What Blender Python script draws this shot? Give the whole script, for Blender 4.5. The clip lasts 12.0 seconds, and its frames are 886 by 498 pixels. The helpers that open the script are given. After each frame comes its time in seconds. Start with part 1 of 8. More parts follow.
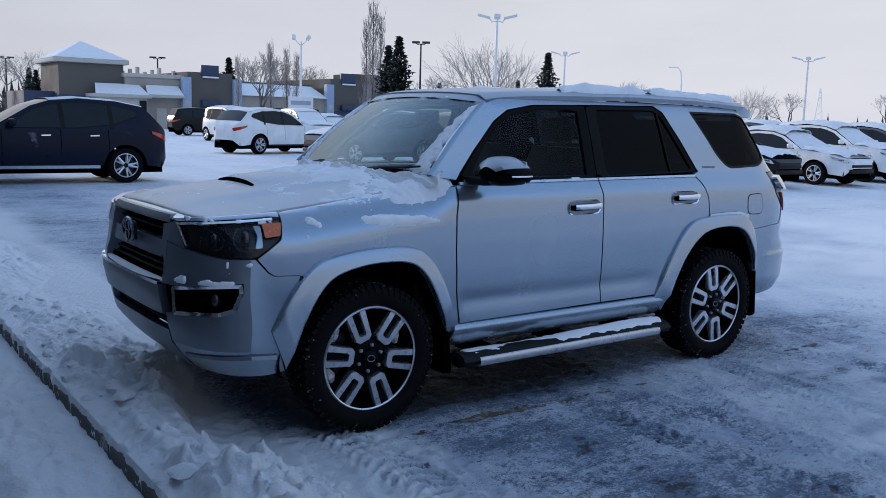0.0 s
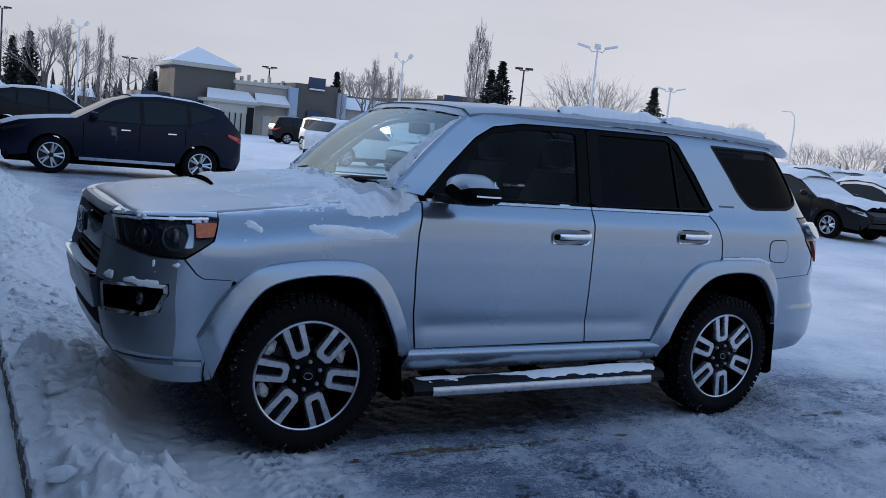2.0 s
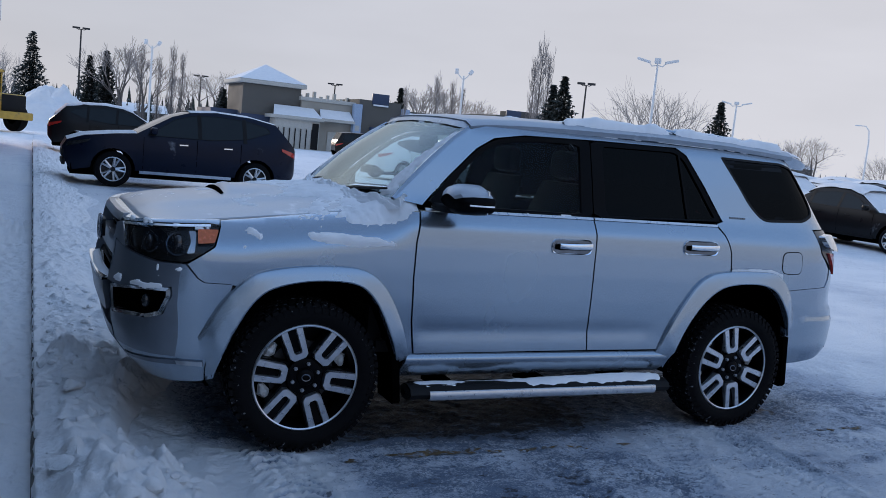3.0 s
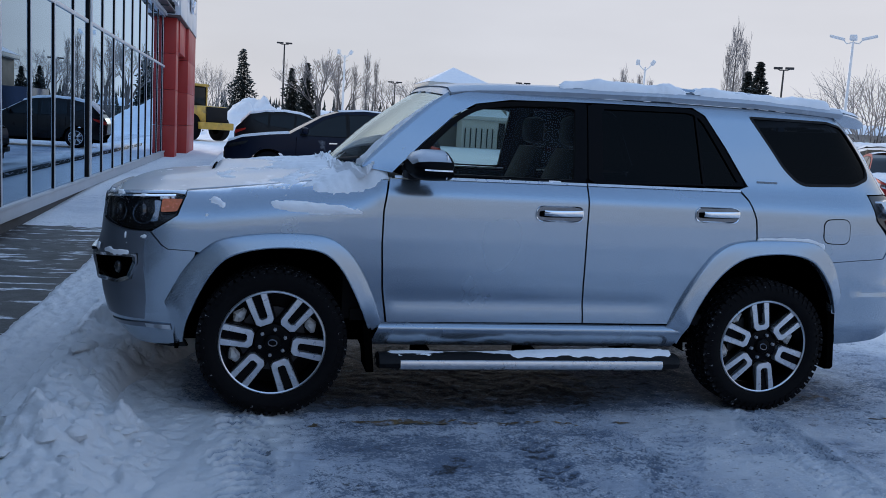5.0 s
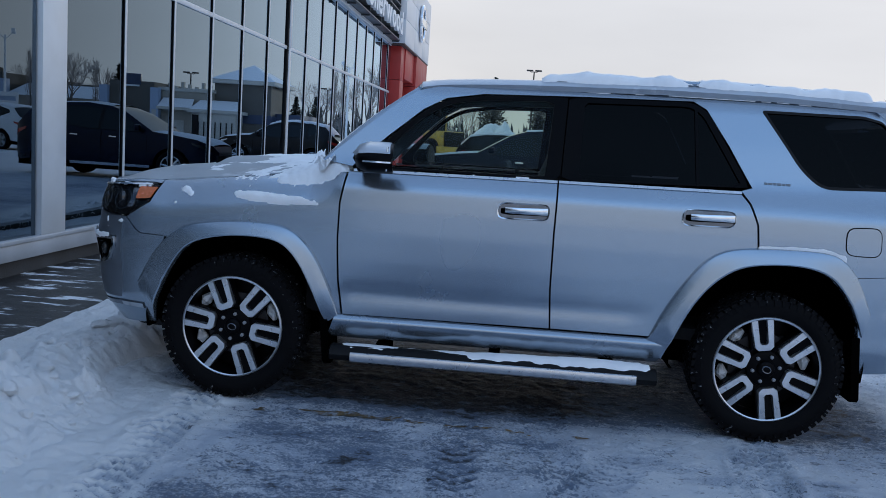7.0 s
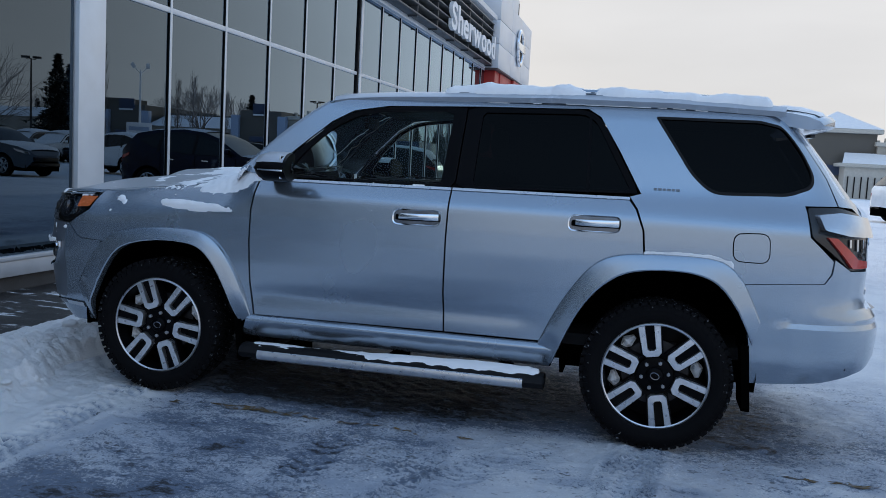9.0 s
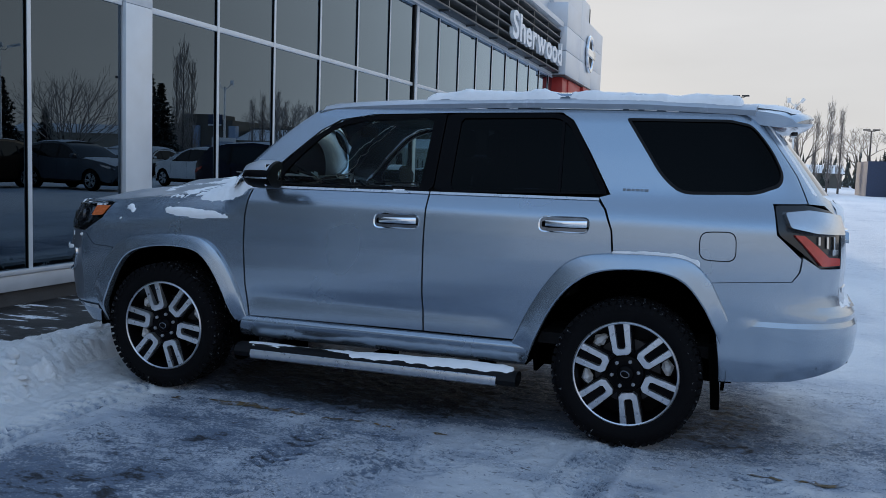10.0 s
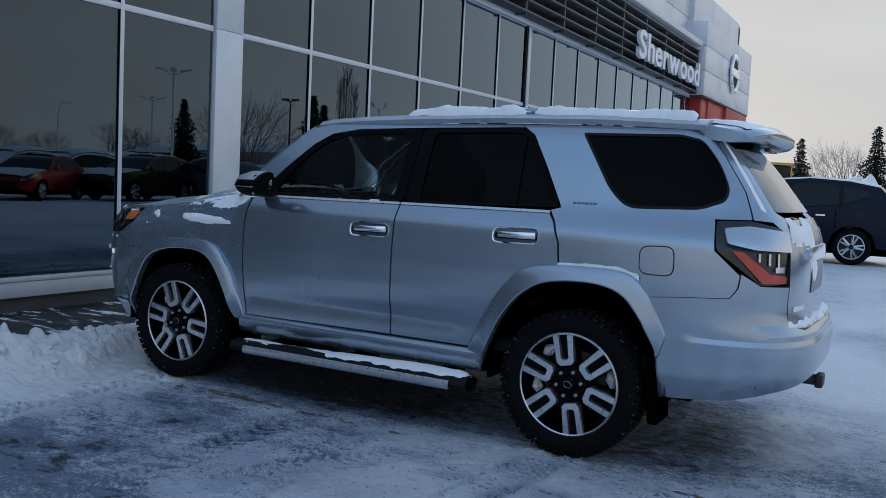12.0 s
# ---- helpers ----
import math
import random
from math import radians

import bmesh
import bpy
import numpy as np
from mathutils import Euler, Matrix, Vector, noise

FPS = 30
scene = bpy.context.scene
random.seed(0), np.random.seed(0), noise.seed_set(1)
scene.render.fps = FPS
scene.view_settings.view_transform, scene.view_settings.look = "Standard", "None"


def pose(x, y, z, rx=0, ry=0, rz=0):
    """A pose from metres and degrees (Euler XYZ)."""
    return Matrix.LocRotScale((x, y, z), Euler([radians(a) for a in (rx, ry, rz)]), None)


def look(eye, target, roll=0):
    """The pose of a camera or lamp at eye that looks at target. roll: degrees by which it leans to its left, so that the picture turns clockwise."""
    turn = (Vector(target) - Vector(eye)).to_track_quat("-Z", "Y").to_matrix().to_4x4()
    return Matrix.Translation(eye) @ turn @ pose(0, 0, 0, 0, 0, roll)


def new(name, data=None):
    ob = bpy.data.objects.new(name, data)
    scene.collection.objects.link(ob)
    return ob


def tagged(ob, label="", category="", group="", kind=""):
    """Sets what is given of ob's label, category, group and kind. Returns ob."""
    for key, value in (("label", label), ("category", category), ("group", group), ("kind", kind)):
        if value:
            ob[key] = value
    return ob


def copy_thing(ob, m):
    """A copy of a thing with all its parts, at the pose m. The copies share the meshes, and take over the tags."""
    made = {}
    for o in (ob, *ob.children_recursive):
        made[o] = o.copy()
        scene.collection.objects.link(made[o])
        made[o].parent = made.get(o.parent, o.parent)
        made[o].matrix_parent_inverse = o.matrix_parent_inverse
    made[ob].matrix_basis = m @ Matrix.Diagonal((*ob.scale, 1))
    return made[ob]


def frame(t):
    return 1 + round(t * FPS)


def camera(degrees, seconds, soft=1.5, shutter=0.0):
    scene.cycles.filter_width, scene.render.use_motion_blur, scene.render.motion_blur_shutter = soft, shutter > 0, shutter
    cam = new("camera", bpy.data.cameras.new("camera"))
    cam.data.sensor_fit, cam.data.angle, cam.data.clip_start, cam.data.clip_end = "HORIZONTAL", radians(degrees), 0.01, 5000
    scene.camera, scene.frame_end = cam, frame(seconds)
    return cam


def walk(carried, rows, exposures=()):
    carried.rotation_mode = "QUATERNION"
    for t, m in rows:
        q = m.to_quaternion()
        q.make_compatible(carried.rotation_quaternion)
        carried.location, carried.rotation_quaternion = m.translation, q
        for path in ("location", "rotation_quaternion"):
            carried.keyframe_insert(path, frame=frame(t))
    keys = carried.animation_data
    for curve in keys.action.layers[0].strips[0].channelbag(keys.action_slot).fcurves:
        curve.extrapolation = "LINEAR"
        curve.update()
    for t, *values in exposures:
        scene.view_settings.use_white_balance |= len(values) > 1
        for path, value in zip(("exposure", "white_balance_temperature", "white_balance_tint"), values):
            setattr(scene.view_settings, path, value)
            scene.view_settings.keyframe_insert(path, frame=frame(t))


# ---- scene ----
cam = camera(53.5, 12.0, soft=0.5)
METRES, EYE, TILT, LEAN, TURN = 8.0, 1.5, 0.0, 0.0, -34.7
PATH = [
    (0, (-2.285, -4.626, 1.613), (-1.116, -3.029, 1.322), 1.6),
    (0.5, (-2.29, -4.578, 1.604), (-1.153, -2.958, 1.313), 2.2),
    (1, (-2.106, -4.623, 1.616), (-1.049, -2.949, 1.335), 4.0),
    (1.5, (-1.752, -4.657, 1.57), (-0.736, -2.955, 1.303), 5.1),
    (2, (-1.535, -4.751, 1.593), (-0.546, -3.03, 1.343), 5.8),
    (2.5, (-1.431, -4.925, 1.596), (-0.486, -3.176, 1.375), 6.1),
    (3, (-1.285, -5.026, 1.605), (-0.428, -3.233, 1.375), 5.7),
    (4.8, (-0.278, -5.348, 1.526), (0.216, -3.427, 1.269), 4.2),
    (5, (-0.13, -5.365, 1.524), (0.3, -3.43, 1.258), 3.5),
    (5.5, (0.283, -5.413, 1.507), (0.63, -3.462, 1.232), 3.2),
    (6, (0.617, -5.498, 1.473), (0.868, -3.533, 1.195), 3.8),
    (6.5, (0.978, -5.455, 1.454), (0.994, -3.472, 1.189), 3.6),
    (6.7, (1.174, -5.412, 1.45), (1.122, -3.429, 1.195), 3.6),
    (8.3, (2.239, -5.405, 1.432), (1.816, -3.461, 1.226), 4.1),
    (8.5, (2.38, -5.37, 1.446), (1.954, -3.427, 1.24), 4.1),
    (9, (2.674, -5.413, 1.427), (2.236, -3.472, 1.227), 3.1),
    (9.5, (2.965, -5.463, 1.45), (2.418, -3.55, 1.252), 3.0),
    (10, (3.281, -5.407, 1.429), (2.653, -3.517, 1.241), 2.0),
    (10.5, (3.575, -5.38, 1.436), (2.862, -3.52, 1.254), 2.6),
    (11, (3.849, -5.465, 1.417), (3.06, -3.632, 1.279), 3.4),
    (11.5, (4.134, -5.363, 1.426), (3.294, -3.553, 1.288), 3.1),
    (12, (4.37, -5.169, 1.422), (3.405, -3.424, 1.267), 2.8),
]
walk(cam, [(t, look(eye, target, roll)) for t, eye, target, roll in PATH], [(0.0, -0.51, 6600, 11), (3.0, -0.59, 6700, 11), (6.0, -0.33, 6800, 9), (8.5, -0.23, 7350, 8), (12.0, -0.51, 7300, 7)])

# ---- world, sun and exposure ----
SUN_AZ, SUN_EL = 106.0, 11.0          # degrees: from +x towards +y, and above the horizon
world = bpy.data.worlds.new("hazy_winter_sky")
scene.world = world
world.use_nodes = True
wn = world.node_tree
wn.nodes.clear()
w_out = wn.nodes.new("ShaderNodeOutputWorld")
w_bg = wn.nodes.new("ShaderNodeBackground")
w_sky = wn.nodes.new("ShaderNodeTexSky")
w_sky.sky_type = "NISHITA"
w_sky.sun_disc = False
w_sky.sun_elevation = radians(SUN_EL)
w_sky.sun_rotation = radians(90 - SUN_AZ)
w_sky.air_density, w_sky.dust_density, w_sky.ozone_density = 1.0, 1.0, 3.0
w_mix = wn.nodes.new("ShaderNodeMix")
w_mix.data_type = "RGBA"
w_gain = wn.nodes.new("ShaderNodeVectorMath")
w_gain.operation = "SCALE"
w_gain.inputs["Scale"].default_value = 6.2
wn.links.new(w_sky.outputs[0], w_gain.inputs[0])
wn.links.new(w_gain.outputs[0], w_mix.inputs[6])
w_co = wn.nodes.new("ShaderNodeTexCoord")
# thin, faint cloud veils in the haze
w_map = wn.nodes.new("ShaderNodeMapping")
w_map.inputs["Scale"].default_value = (1.2, 1.2, 5.0)
w_veil = wn.nodes.new("ShaderNodeTexNoise")
w_veil.inputs["Scale"].default_value, w_veil.inputs["Detail"].default_value = 2.0, 4
w_amt = wn.nodes.new("ShaderNodeMapRange")
for i, v in enumerate((0.3, 0.7, 0.93, 1.06)):
    w_amt.inputs[i + 1].default_value = v
w_haze = wn.nodes.new("ShaderNodeVectorMath")
w_haze.operation = "SCALE"
# winter haze, thick towards the horizon and thin overhead; paler and warmer round the sun
w_dot = wn.nodes.new("ShaderNodeVectorMath")
w_dot.operation = "DOT_PRODUCT"
w_dot.inputs[1].default_value = (math.cos(radians(SUN_AZ)), math.sin(radians(SUN_AZ)), 0.1)
w_near = wn.nodes.new("ShaderNodeMapRange")
w_near.inputs[1].default_value, w_near.inputs[2].default_value = 0.55, 1.0
w_tone = wn.nodes.new("ShaderNodeMix")
w_tone.data_type = "RGBA"
w_tone.inputs[6].default_value, w_tone.inputs[7].default_value = (8.0, 8.25, 9.2, 1), (6.25, 6.65, 7.7, 1)
wn.links.new(w_co.outputs["Generated"], w_dot.inputs[0])
wn.links.new(w_dot.outputs["Value"], w_near.inputs[0])
wn.links.new(w_near.outputs[0], w_tone.inputs[0])
w_away = wn.nodes.new("ShaderNodeMapRange")      # blue-grey on the side away from the sun
w_away.inputs[1].default_value, w_away.inputs[2].default_value = 0.05, -0.8
w_cool = wn.nodes.new("ShaderNodeMix")
w_cool.data_type = "RGBA"
w_cool.inputs[7].default_value = (6.0, 6.5, 7.9, 1)
wn.links.new(w_dot.outputs["Value"], w_away.inputs[0])
wn.links.new(w_away.outputs[0], w_cool.inputs[0])
wn.links.new(w_tone.outputs[2], w_cool.inputs[6])
wn.links.new(w_cool.outputs[2], w_haze.inputs[0])
wn.links.new(w_co.outputs["Generated"], w_map.inputs[0])
wn.links.new(w_map.outputs[0], w_veil.inputs["Vector"])
wn.links.new(w_veil.outputs[0], w_amt.inputs[0])
wn.links.new(w_amt.outputs[0], w_haze.inputs["Scale"])
wn.links.new(w_haze.outputs[0], w_mix.inputs[7])
w_sep = wn.nodes.new("ShaderNodeSeparateXYZ")
w_rng = wn.nodes.new("ShaderNodeMapRange")
w_rng.interpolation_type = "SMOOTHSTEP"
for i, v in enumerate((0.20, 0.70, 0.995, 0.17)):
    w_rng.inputs[i + 1].default_value = v
wn.links.new(w_co.outputs["Generated"], w_sep.inputs[0])
wn.links.new(w_sep.outputs[2], w_rng.inputs[0])
wn.links.new(w_rng.outputs[0], w_mix.inputs[0])
wn.links.new(w_mix.outputs[2], w_bg.inputs[0])
w_bg.inputs[1].default_value = 0.125
wn.links.new(w_bg.outputs[0], w_out.inputs[0])

sun_data = bpy.data.lights.new("sun", "SUN")
sun_data.energy, sun_data.angle, sun_data.color = 2.2, radians(6), (1.0, 0.88, 0.78)
sun = new("sun", sun_data)
sun_dir = Vector((math.cos(radians(SUN_AZ)) * math.cos(radians(SUN_EL)), math.sin(radians(SUN_AZ)) * math.cos(radians(SUN_EL)), math.sin(radians(SUN_EL))))
sun.matrix_world = look(sun_dir * 200, (0, 0, 0))


# ---- materials ----
def mat(name, color, rough=0.6, metal=0.0, vary=0.12, scale=6.0, bump=0.0, bump_scale=60.0, coat=0.0, spec=0.5, second=None, second_amount=0.0, second_scale=2.0, rand=0.0):
    """A principled material: colour varied at two scales, a second colour in soft patches, and fine relief."""
    m = bpy.data.materials.new(name)
    m.use_nodes = True
    nt = m.node_tree
    b = nt.nodes["Principled BSDF"]
    L = nt.links.new
    co = nt.nodes.new("ShaderNodeTexCoord")
    n1 = nt.nodes.new("ShaderNodeTexNoise")
    n1.inputs["Scale"].default_value, n1.inputs["Detail"].default_value = scale, 6
    L(co.outputs["Object"], n1.inputs["Vector"])
    ramp = nt.nodes.new("ShaderNodeMapRange")
    ramp.inputs[1].default_value, ramp.inputs[2].default_value = 0.3, 0.7
    ramp.inputs[3].default_value, ramp.inputs[4].default_value = 1 - vary, 1 + vary
    L(n1.outputs[0], ramp.inputs[0])
    hsv = nt.nodes.new("ShaderNodeHueSaturation")
    L(ramp.outputs[0], hsv.inputs["Value"])
    hsv.inputs["Color"].default_value = (*color, 1)
    col = hsv.outputs[0]
    if rand:
        info = nt.nodes.new("ShaderNodeObjectInfo")
        r2 = nt.nodes.new("ShaderNodeMapRange")
        r2.inputs[3].default_value, r2.inputs[4].default_value = 1 - rand, 1 + rand
        L(info.outputs["Random"], r2.inputs[0])
        h2 = nt.nodes.new("ShaderNodeHueSaturation")
        L(r2.outputs[0], h2.inputs["Value"])
        L(col, h2.inputs["Color"])
        col = h2.outputs[0]
    if second:
        n2 = nt.nodes.new("ShaderNodeTexNoise")
        n2.inputs["Scale"].default_value, n2.inputs["Detail"].default_value = second_scale, 8
        n2.inputs["Roughness"].default_value = 0.65
        L(co.outputs["Object"], n2.inputs["Vector"])
        r3 = nt.nodes.new("ShaderNodeMapRange")
        r3.inputs[1].default_value, r3.inputs[2].default_value = 0.62 - second_amount * 0.5, 0.78 - second_amount * 0.5
        L(n2.outputs[0], r3.inputs[0])
        mx = nt.nodes.new("ShaderNodeMix")
        mx.data_type = "RGBA"
        L(r3.outputs[0], mx.inputs[0])
        L(col, mx.inputs[6])
        mx.inputs[7].default_value = (*second, 1)
        col = mx.outputs[2]
    L(col, b.inputs["Base Color"])
    r4 = nt.nodes.new("ShaderNodeMapRange")
    r4.inputs[1].default_value, r4.inputs[2].default_value = 0.3, 0.7
    r4.inputs[3].default_value, r4.inputs[4].default_value = max(0.02, rough * 0.85), min(1, rough * 1.15)
    L(n1.outputs[0], r4.inputs[0])
    L(r4.outputs[0], b.inputs["Roughness"])
    b.inputs["Metallic"].default_value = metal
    b.inputs["Coat Weight"].default_value = coat
    b.inputs["Coat Roughness"].default_value = 0.08
    b.inputs["Specular IOR Level"].default_value = spec
    if bump:
        n3 = nt.nodes.new("ShaderNodeTexNoise")
        n3.inputs["Scale"].default_value, n3.inputs["Detail"].default_value = bump_scale, 4
        L(co.outputs["Object"], n3.inputs["Vector"])
        bp = nt.nodes.new("ShaderNodeBump")
        bp.inputs["Strength"].default_value, bp.inputs["Distance"].default_value = bump, 0.01
        L(n3.outputs[0], bp.inputs["Height"])
        L(bp.outputs[0], b.inputs["Normal"])
    return m


def glass_mat(name, tint, gloss=1.0, rough=0.0, frost=0.0, ior=1.5, coated=0.0, shine=(1, 1, 1)):
    """Thin glazing: tinted see-through with a mirror part that grows at a slant; frost adds a white rime in patches."""
    m = bpy.data.materials.new(name)
    m.use_nodes = True
    nt = m.node_tree
    nt.nodes.clear()
    L = nt.links.new
    out = nt.nodes.new("ShaderNodeOutputMaterial")
    tr = nt.nodes.new("ShaderNodeBsdfTransparent")
    tr.inputs[0].default_value = (*tint, 1)
    gl = nt.nodes.new("ShaderNodeBsdfGlossy")
    gl.inputs["Roughness"].default_value = rough
    gl.inputs[0].default_value = (*shine, 1)
    fr = nt.nodes.new("ShaderNodeFresnel")
    fr.inputs[0].default_value = ior
    mu = nt.nodes.new("ShaderNodeMath")
    mu.operation, mu.use_clamp = "MULTIPLY_ADD", True
    mu.inputs[1].default_value, mu.inputs[2].default_value = gloss, coated
    L(fr.outputs[0], mu.inputs[0])
    mx = nt.nodes.new("ShaderNodeMixShader")
    L(mu.outputs[0], mx.inputs[0])
    L(tr.outputs[0], mx.inputs[1])
    L(gl.outputs[0], mx.inputs[2])
    last = mx.outputs[0]
    if frost:
        co = nt.nodes.new("ShaderNodeTexCoord")
        nz = nt.nodes.new("ShaderNodeTexNoise")
        nz.inputs["Scale"].default_value, nz.inputs["Detail"].default_value = 3.0, 9
        L(co.outputs["Object"], nz.inputs["Vector"])
        mr = nt.nodes.new("ShaderNodeMapRange")
        mr.inputs[1].default_value, mr.inputs[2].default_value = 0.40, 0.66
        mr.inputs[3].default_value, mr.inputs[4].default_value = frost * 0.2, frost
        L(nz.outputs[0], mr.inputs[0])
        df = nt.nodes.new("ShaderNodeBsdfDiffuse")
        df.inputs[0].default_value = (0.78, 0.82, 0.86, 1)
        m2 = nt.nodes.new("ShaderNodeMixShader")
        L(mr.outputs[0], m2.inputs[0])
        L(last, m2.inputs[1])
        L(df.outputs[0], m2.inputs[2])
        last = m2.outputs[0]
    L(last, out.inputs[0])
    return m


def glow_mat(name, color, strength):
    m = bpy.data.materials.new(name)
    m.use_nodes = True
    b = m.node_tree.nodes["Principled BSDF"]
    b.inputs["Base Color"].default_value = (*color, 1)
    b.inputs["Emission Color"].default_value = (*color, 1)
    b.inputs["Emission Strength"].default_value = strength
    return m


def snow_mat(name, dark=(0.07, 0.072, 0.075), bare=0.0, streak=(1, 1, 1), relief=0.035, white=1.0):
    """Snow; bare > 0 lets dark wet asphalt show through in worn patches."""
    m = bpy.data.materials.new(name)
    m.use_nodes = True
    nt = m.node_tree
    b = nt.nodes["Principled BSDF"]
    L = nt.links.new
    co = nt.nodes.new("ShaderNodeTexCoord")
    mp = nt.nodes.new("ShaderNodeMapping")
    mp.inputs["Scale"].default_value = streak
    L(co.outputs["Object"], mp.inputs[0])

    def nz(scale, detail, rough=0.55):
        n = nt.nodes.new("ShaderNodeTexNoise")
        n.inputs["Scale"].default_value, n.inputs["Detail"].default_value, n.inputs["Roughness"].default_value = scale, detail, rough
        L(mp.outputs[0], n.inputs["Vector"])
        return n.outputs[0]

    def rng(src, a, c, lo=0.0, hi=1.0):
        n = nt.nodes.new("ShaderNodeMapRange")
        for i, v in enumerate((a, c, lo, hi)):
            n.inputs[i + 1].default_value = v
        L(src, n.inputs[0])
        return n.outputs[0]

    def mix(f, a, c):
        n = nt.nodes.new("ShaderNodeMix")
        n.data_type = "RGBA"
        L(f, n.inputs[0])
        for i, v in ((6, a), (7, c)):
            if isinstance(v, tuple):
                n.inputs[i].default_value = (*v, 1)
            else:
                L(v, n.inputs[i])
        return n.outputs[2]

    base = mix(rng(nz(3, 6), 0.35, 0.65), (0.90 * white, 0.915 * white, 0.935 * white), (0.96 * white, 0.965 * white, 0.97 * white))
    if bare:
        def sub_(p, q):
            n = nt.nodes.new("ShaderNodeMath")
            n.operation = "SUBTRACT"
            L(p, n.inputs[0])
            L(q, n.inputs[1])
            return n.outputs[0]

        def mul_(p, q):
            n = nt.nodes.new("ShaderNodeMath")
            n.operation = "MULTIPLY"
            L(p, n.inputs[0])
            L(q, n.inputs[1])
            return n.outputs[0]

        sep = nt.nodes.new("ShaderNodeSeparateXYZ")
        L(co.outputs["Object"], sep.inputs[0])
        # wear fades towards the kerb's snow and the far lot
        fade_w = mul_(rng(sep.outputs[1], -0.5, 6.0, 1.0, 0.35), rng(sep.outputs[0], -0.45, 0.75, 0.12, 1.0))
        mid, big = nz(2.4, 6, 0.6), nz(0.75, 5, 0.6)
        icy = mul_(rng(big, 0.36, 0.58), fade_w)
        crumb = rng(nz(26, 9, 0.8), 0.40, 0.60)
        ice = mix(crumb, (0.36, 0.39, 0.44), (0.86, 0.88, 0.91))
        base = mix(mul_(icy, rng(mid, 0.30, 0.62, 0.35, 1.0)), base, ice)
        lanes = nt.nodes.new("ShaderNodeMapping")
        lanes.inputs["Scale"].default_value, lanes.inputs["Rotation"].default_value = (0.8, 2.6, 1), (0, 0, 0.35)
        L(co.outputs["Object"], lanes.inputs[0])
        ln = nt.nodes.new("ShaderNodeTexNoise")
        ln.inputs["Scale"].default_value, ln.inputs["Detail"].default_value, ln.inputs["Roughness"].default_value = 4.5, 10, 0.78
        L(lanes.outputs[0], ln.inputs["Vector"])
        worn = mul_(rng(ln.outputs[0], 0.60 - bare * 0.16, 0.67 - bare * 0.16), mul_(rng(nz(1.1, 4), 0.46, 0.60), fade_w))
        base = mix(mul_(worn, rng(nz(60, 4), 0.2, 0.5, 0.45, 1.0)), base, dark)
        L(rng(worn, 0, 1, 0.75, 0.42), b.inputs["Roughness"])
    else:
        b.inputs["Roughness"].default_value = 0.85
    L(base, b.inputs["Base Color"])
    b.inputs["Specular IOR Level"].default_value = 0.3
    bp = nt.nodes.new("ShaderNodeBump")
    bp.inputs["Strength"].default_value, bp.inputs["Distance"].default_value = 0.8, relief
    hs = nt.nodes.new("ShaderNodeMath")
    hs.operation = "MULTIPLY_ADD"
    hs.inputs[1].default_value = 0.5
    L(nz(45, 6, 0.7), hs.inputs[0])
    L(nz(9, 8, 0.7), hs.inputs[2])
    L(hs.outputs[0], bp.inputs["Height"])
    L(bp.outputs[0], b.inputs["Normal"])
    return m


SILVER = mat("silver_blue_metallic_paint", (0.325, 0.395, 0.470), 0.25, 0.82, vary=0.025, scale=1.5, coat=0.6, second=(0.37, 0.425, 0.49), second_amount=0.03, second_scale=1.3)
# silver toned down as painted shade on the nose; also used for grey trim
GREYPAINT = mat("silver_shaded_nose_and_trim", (0.15, 0.17, 0.20), 0.42, 0.45, vary=0.06, scale=5, coat=0.3)
# silver darkened so the bumper's front face carries shade in its colour
SHADED_SILVER = mat("silver_paint_darkened_as_shade", (0.17, 0.195, 0.23), 0.40, 0.6, vary=0.14, scale=4, coat=0.2, second=(0.25, 0.27, 0.30), second_amount=0.10, second_scale=5)
BLACKPL = mat("black_plastic", (0.005, 0.005, 0.006), 0.6, spec=0.25, vary=0.2, bump=0.15, bump_scale=400)
GLOSSBLK = mat("gloss_black_trim", (0.003, 0.003, 0.004), 0.35, vary=0.1, spec=0.06)
CHROME = mat("chrome", (0.82, 0.84, 0.86), 0.12, 1.0, vary=0.04, scale=20)
ALLOY = mat("machined_alloy", (0.62, 0.64, 0.67), 0.30, 0.9, vary=0.08, scale=30)
RUBBER = mat("tyre_rubber", (0.004, 0.004, 0.005), 0.8, vary=0.3, scale=40, bump=0.2, bump_scale=250, spec=0.12)
TREAD = mat("snowy_tread_rubber", (0.004, 0.004, 0.005), 0.8, vary=0.3, scale=40, spec=0.12, second=(0.50, 0.53, 0.57), second_amount=0.045, second_scale=40)
DARKMETAL = mat("dark_brake_metal", (0.05, 0.05, 0.055), 0.5, 0.7, vary=0.3, scale=25)
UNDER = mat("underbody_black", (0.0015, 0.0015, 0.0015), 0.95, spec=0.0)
LINER = mat("dark_cabin_trim", (0.008, 0.008, 0.009), 0.85, spec=0.2, vary=0.2)
LEATHER = mat("black_leather", (0.010, 0.010, 0.010), 0.6, spec=0.25, vary=0.2, scale=12, bump=0.2, bump_scale=150)
GLASS_CLEAR = glass_mat("car_glass_clear", (0.62, 0.72, 0.70), 0.22)
GLASS_WIND = glass_mat("windscreen_glass", (0.84, 0.92, 0.90), 1.1, frost=0.05, shine=(0.80, 0.95, 1.0))
GLASS_TINT = glass_mat("privacy_glass", (0.012, 0.014, 0.017), 0.16)
LENS = glass_mat("lamp_lens", (0.62, 0.63, 0.65), 0.35)
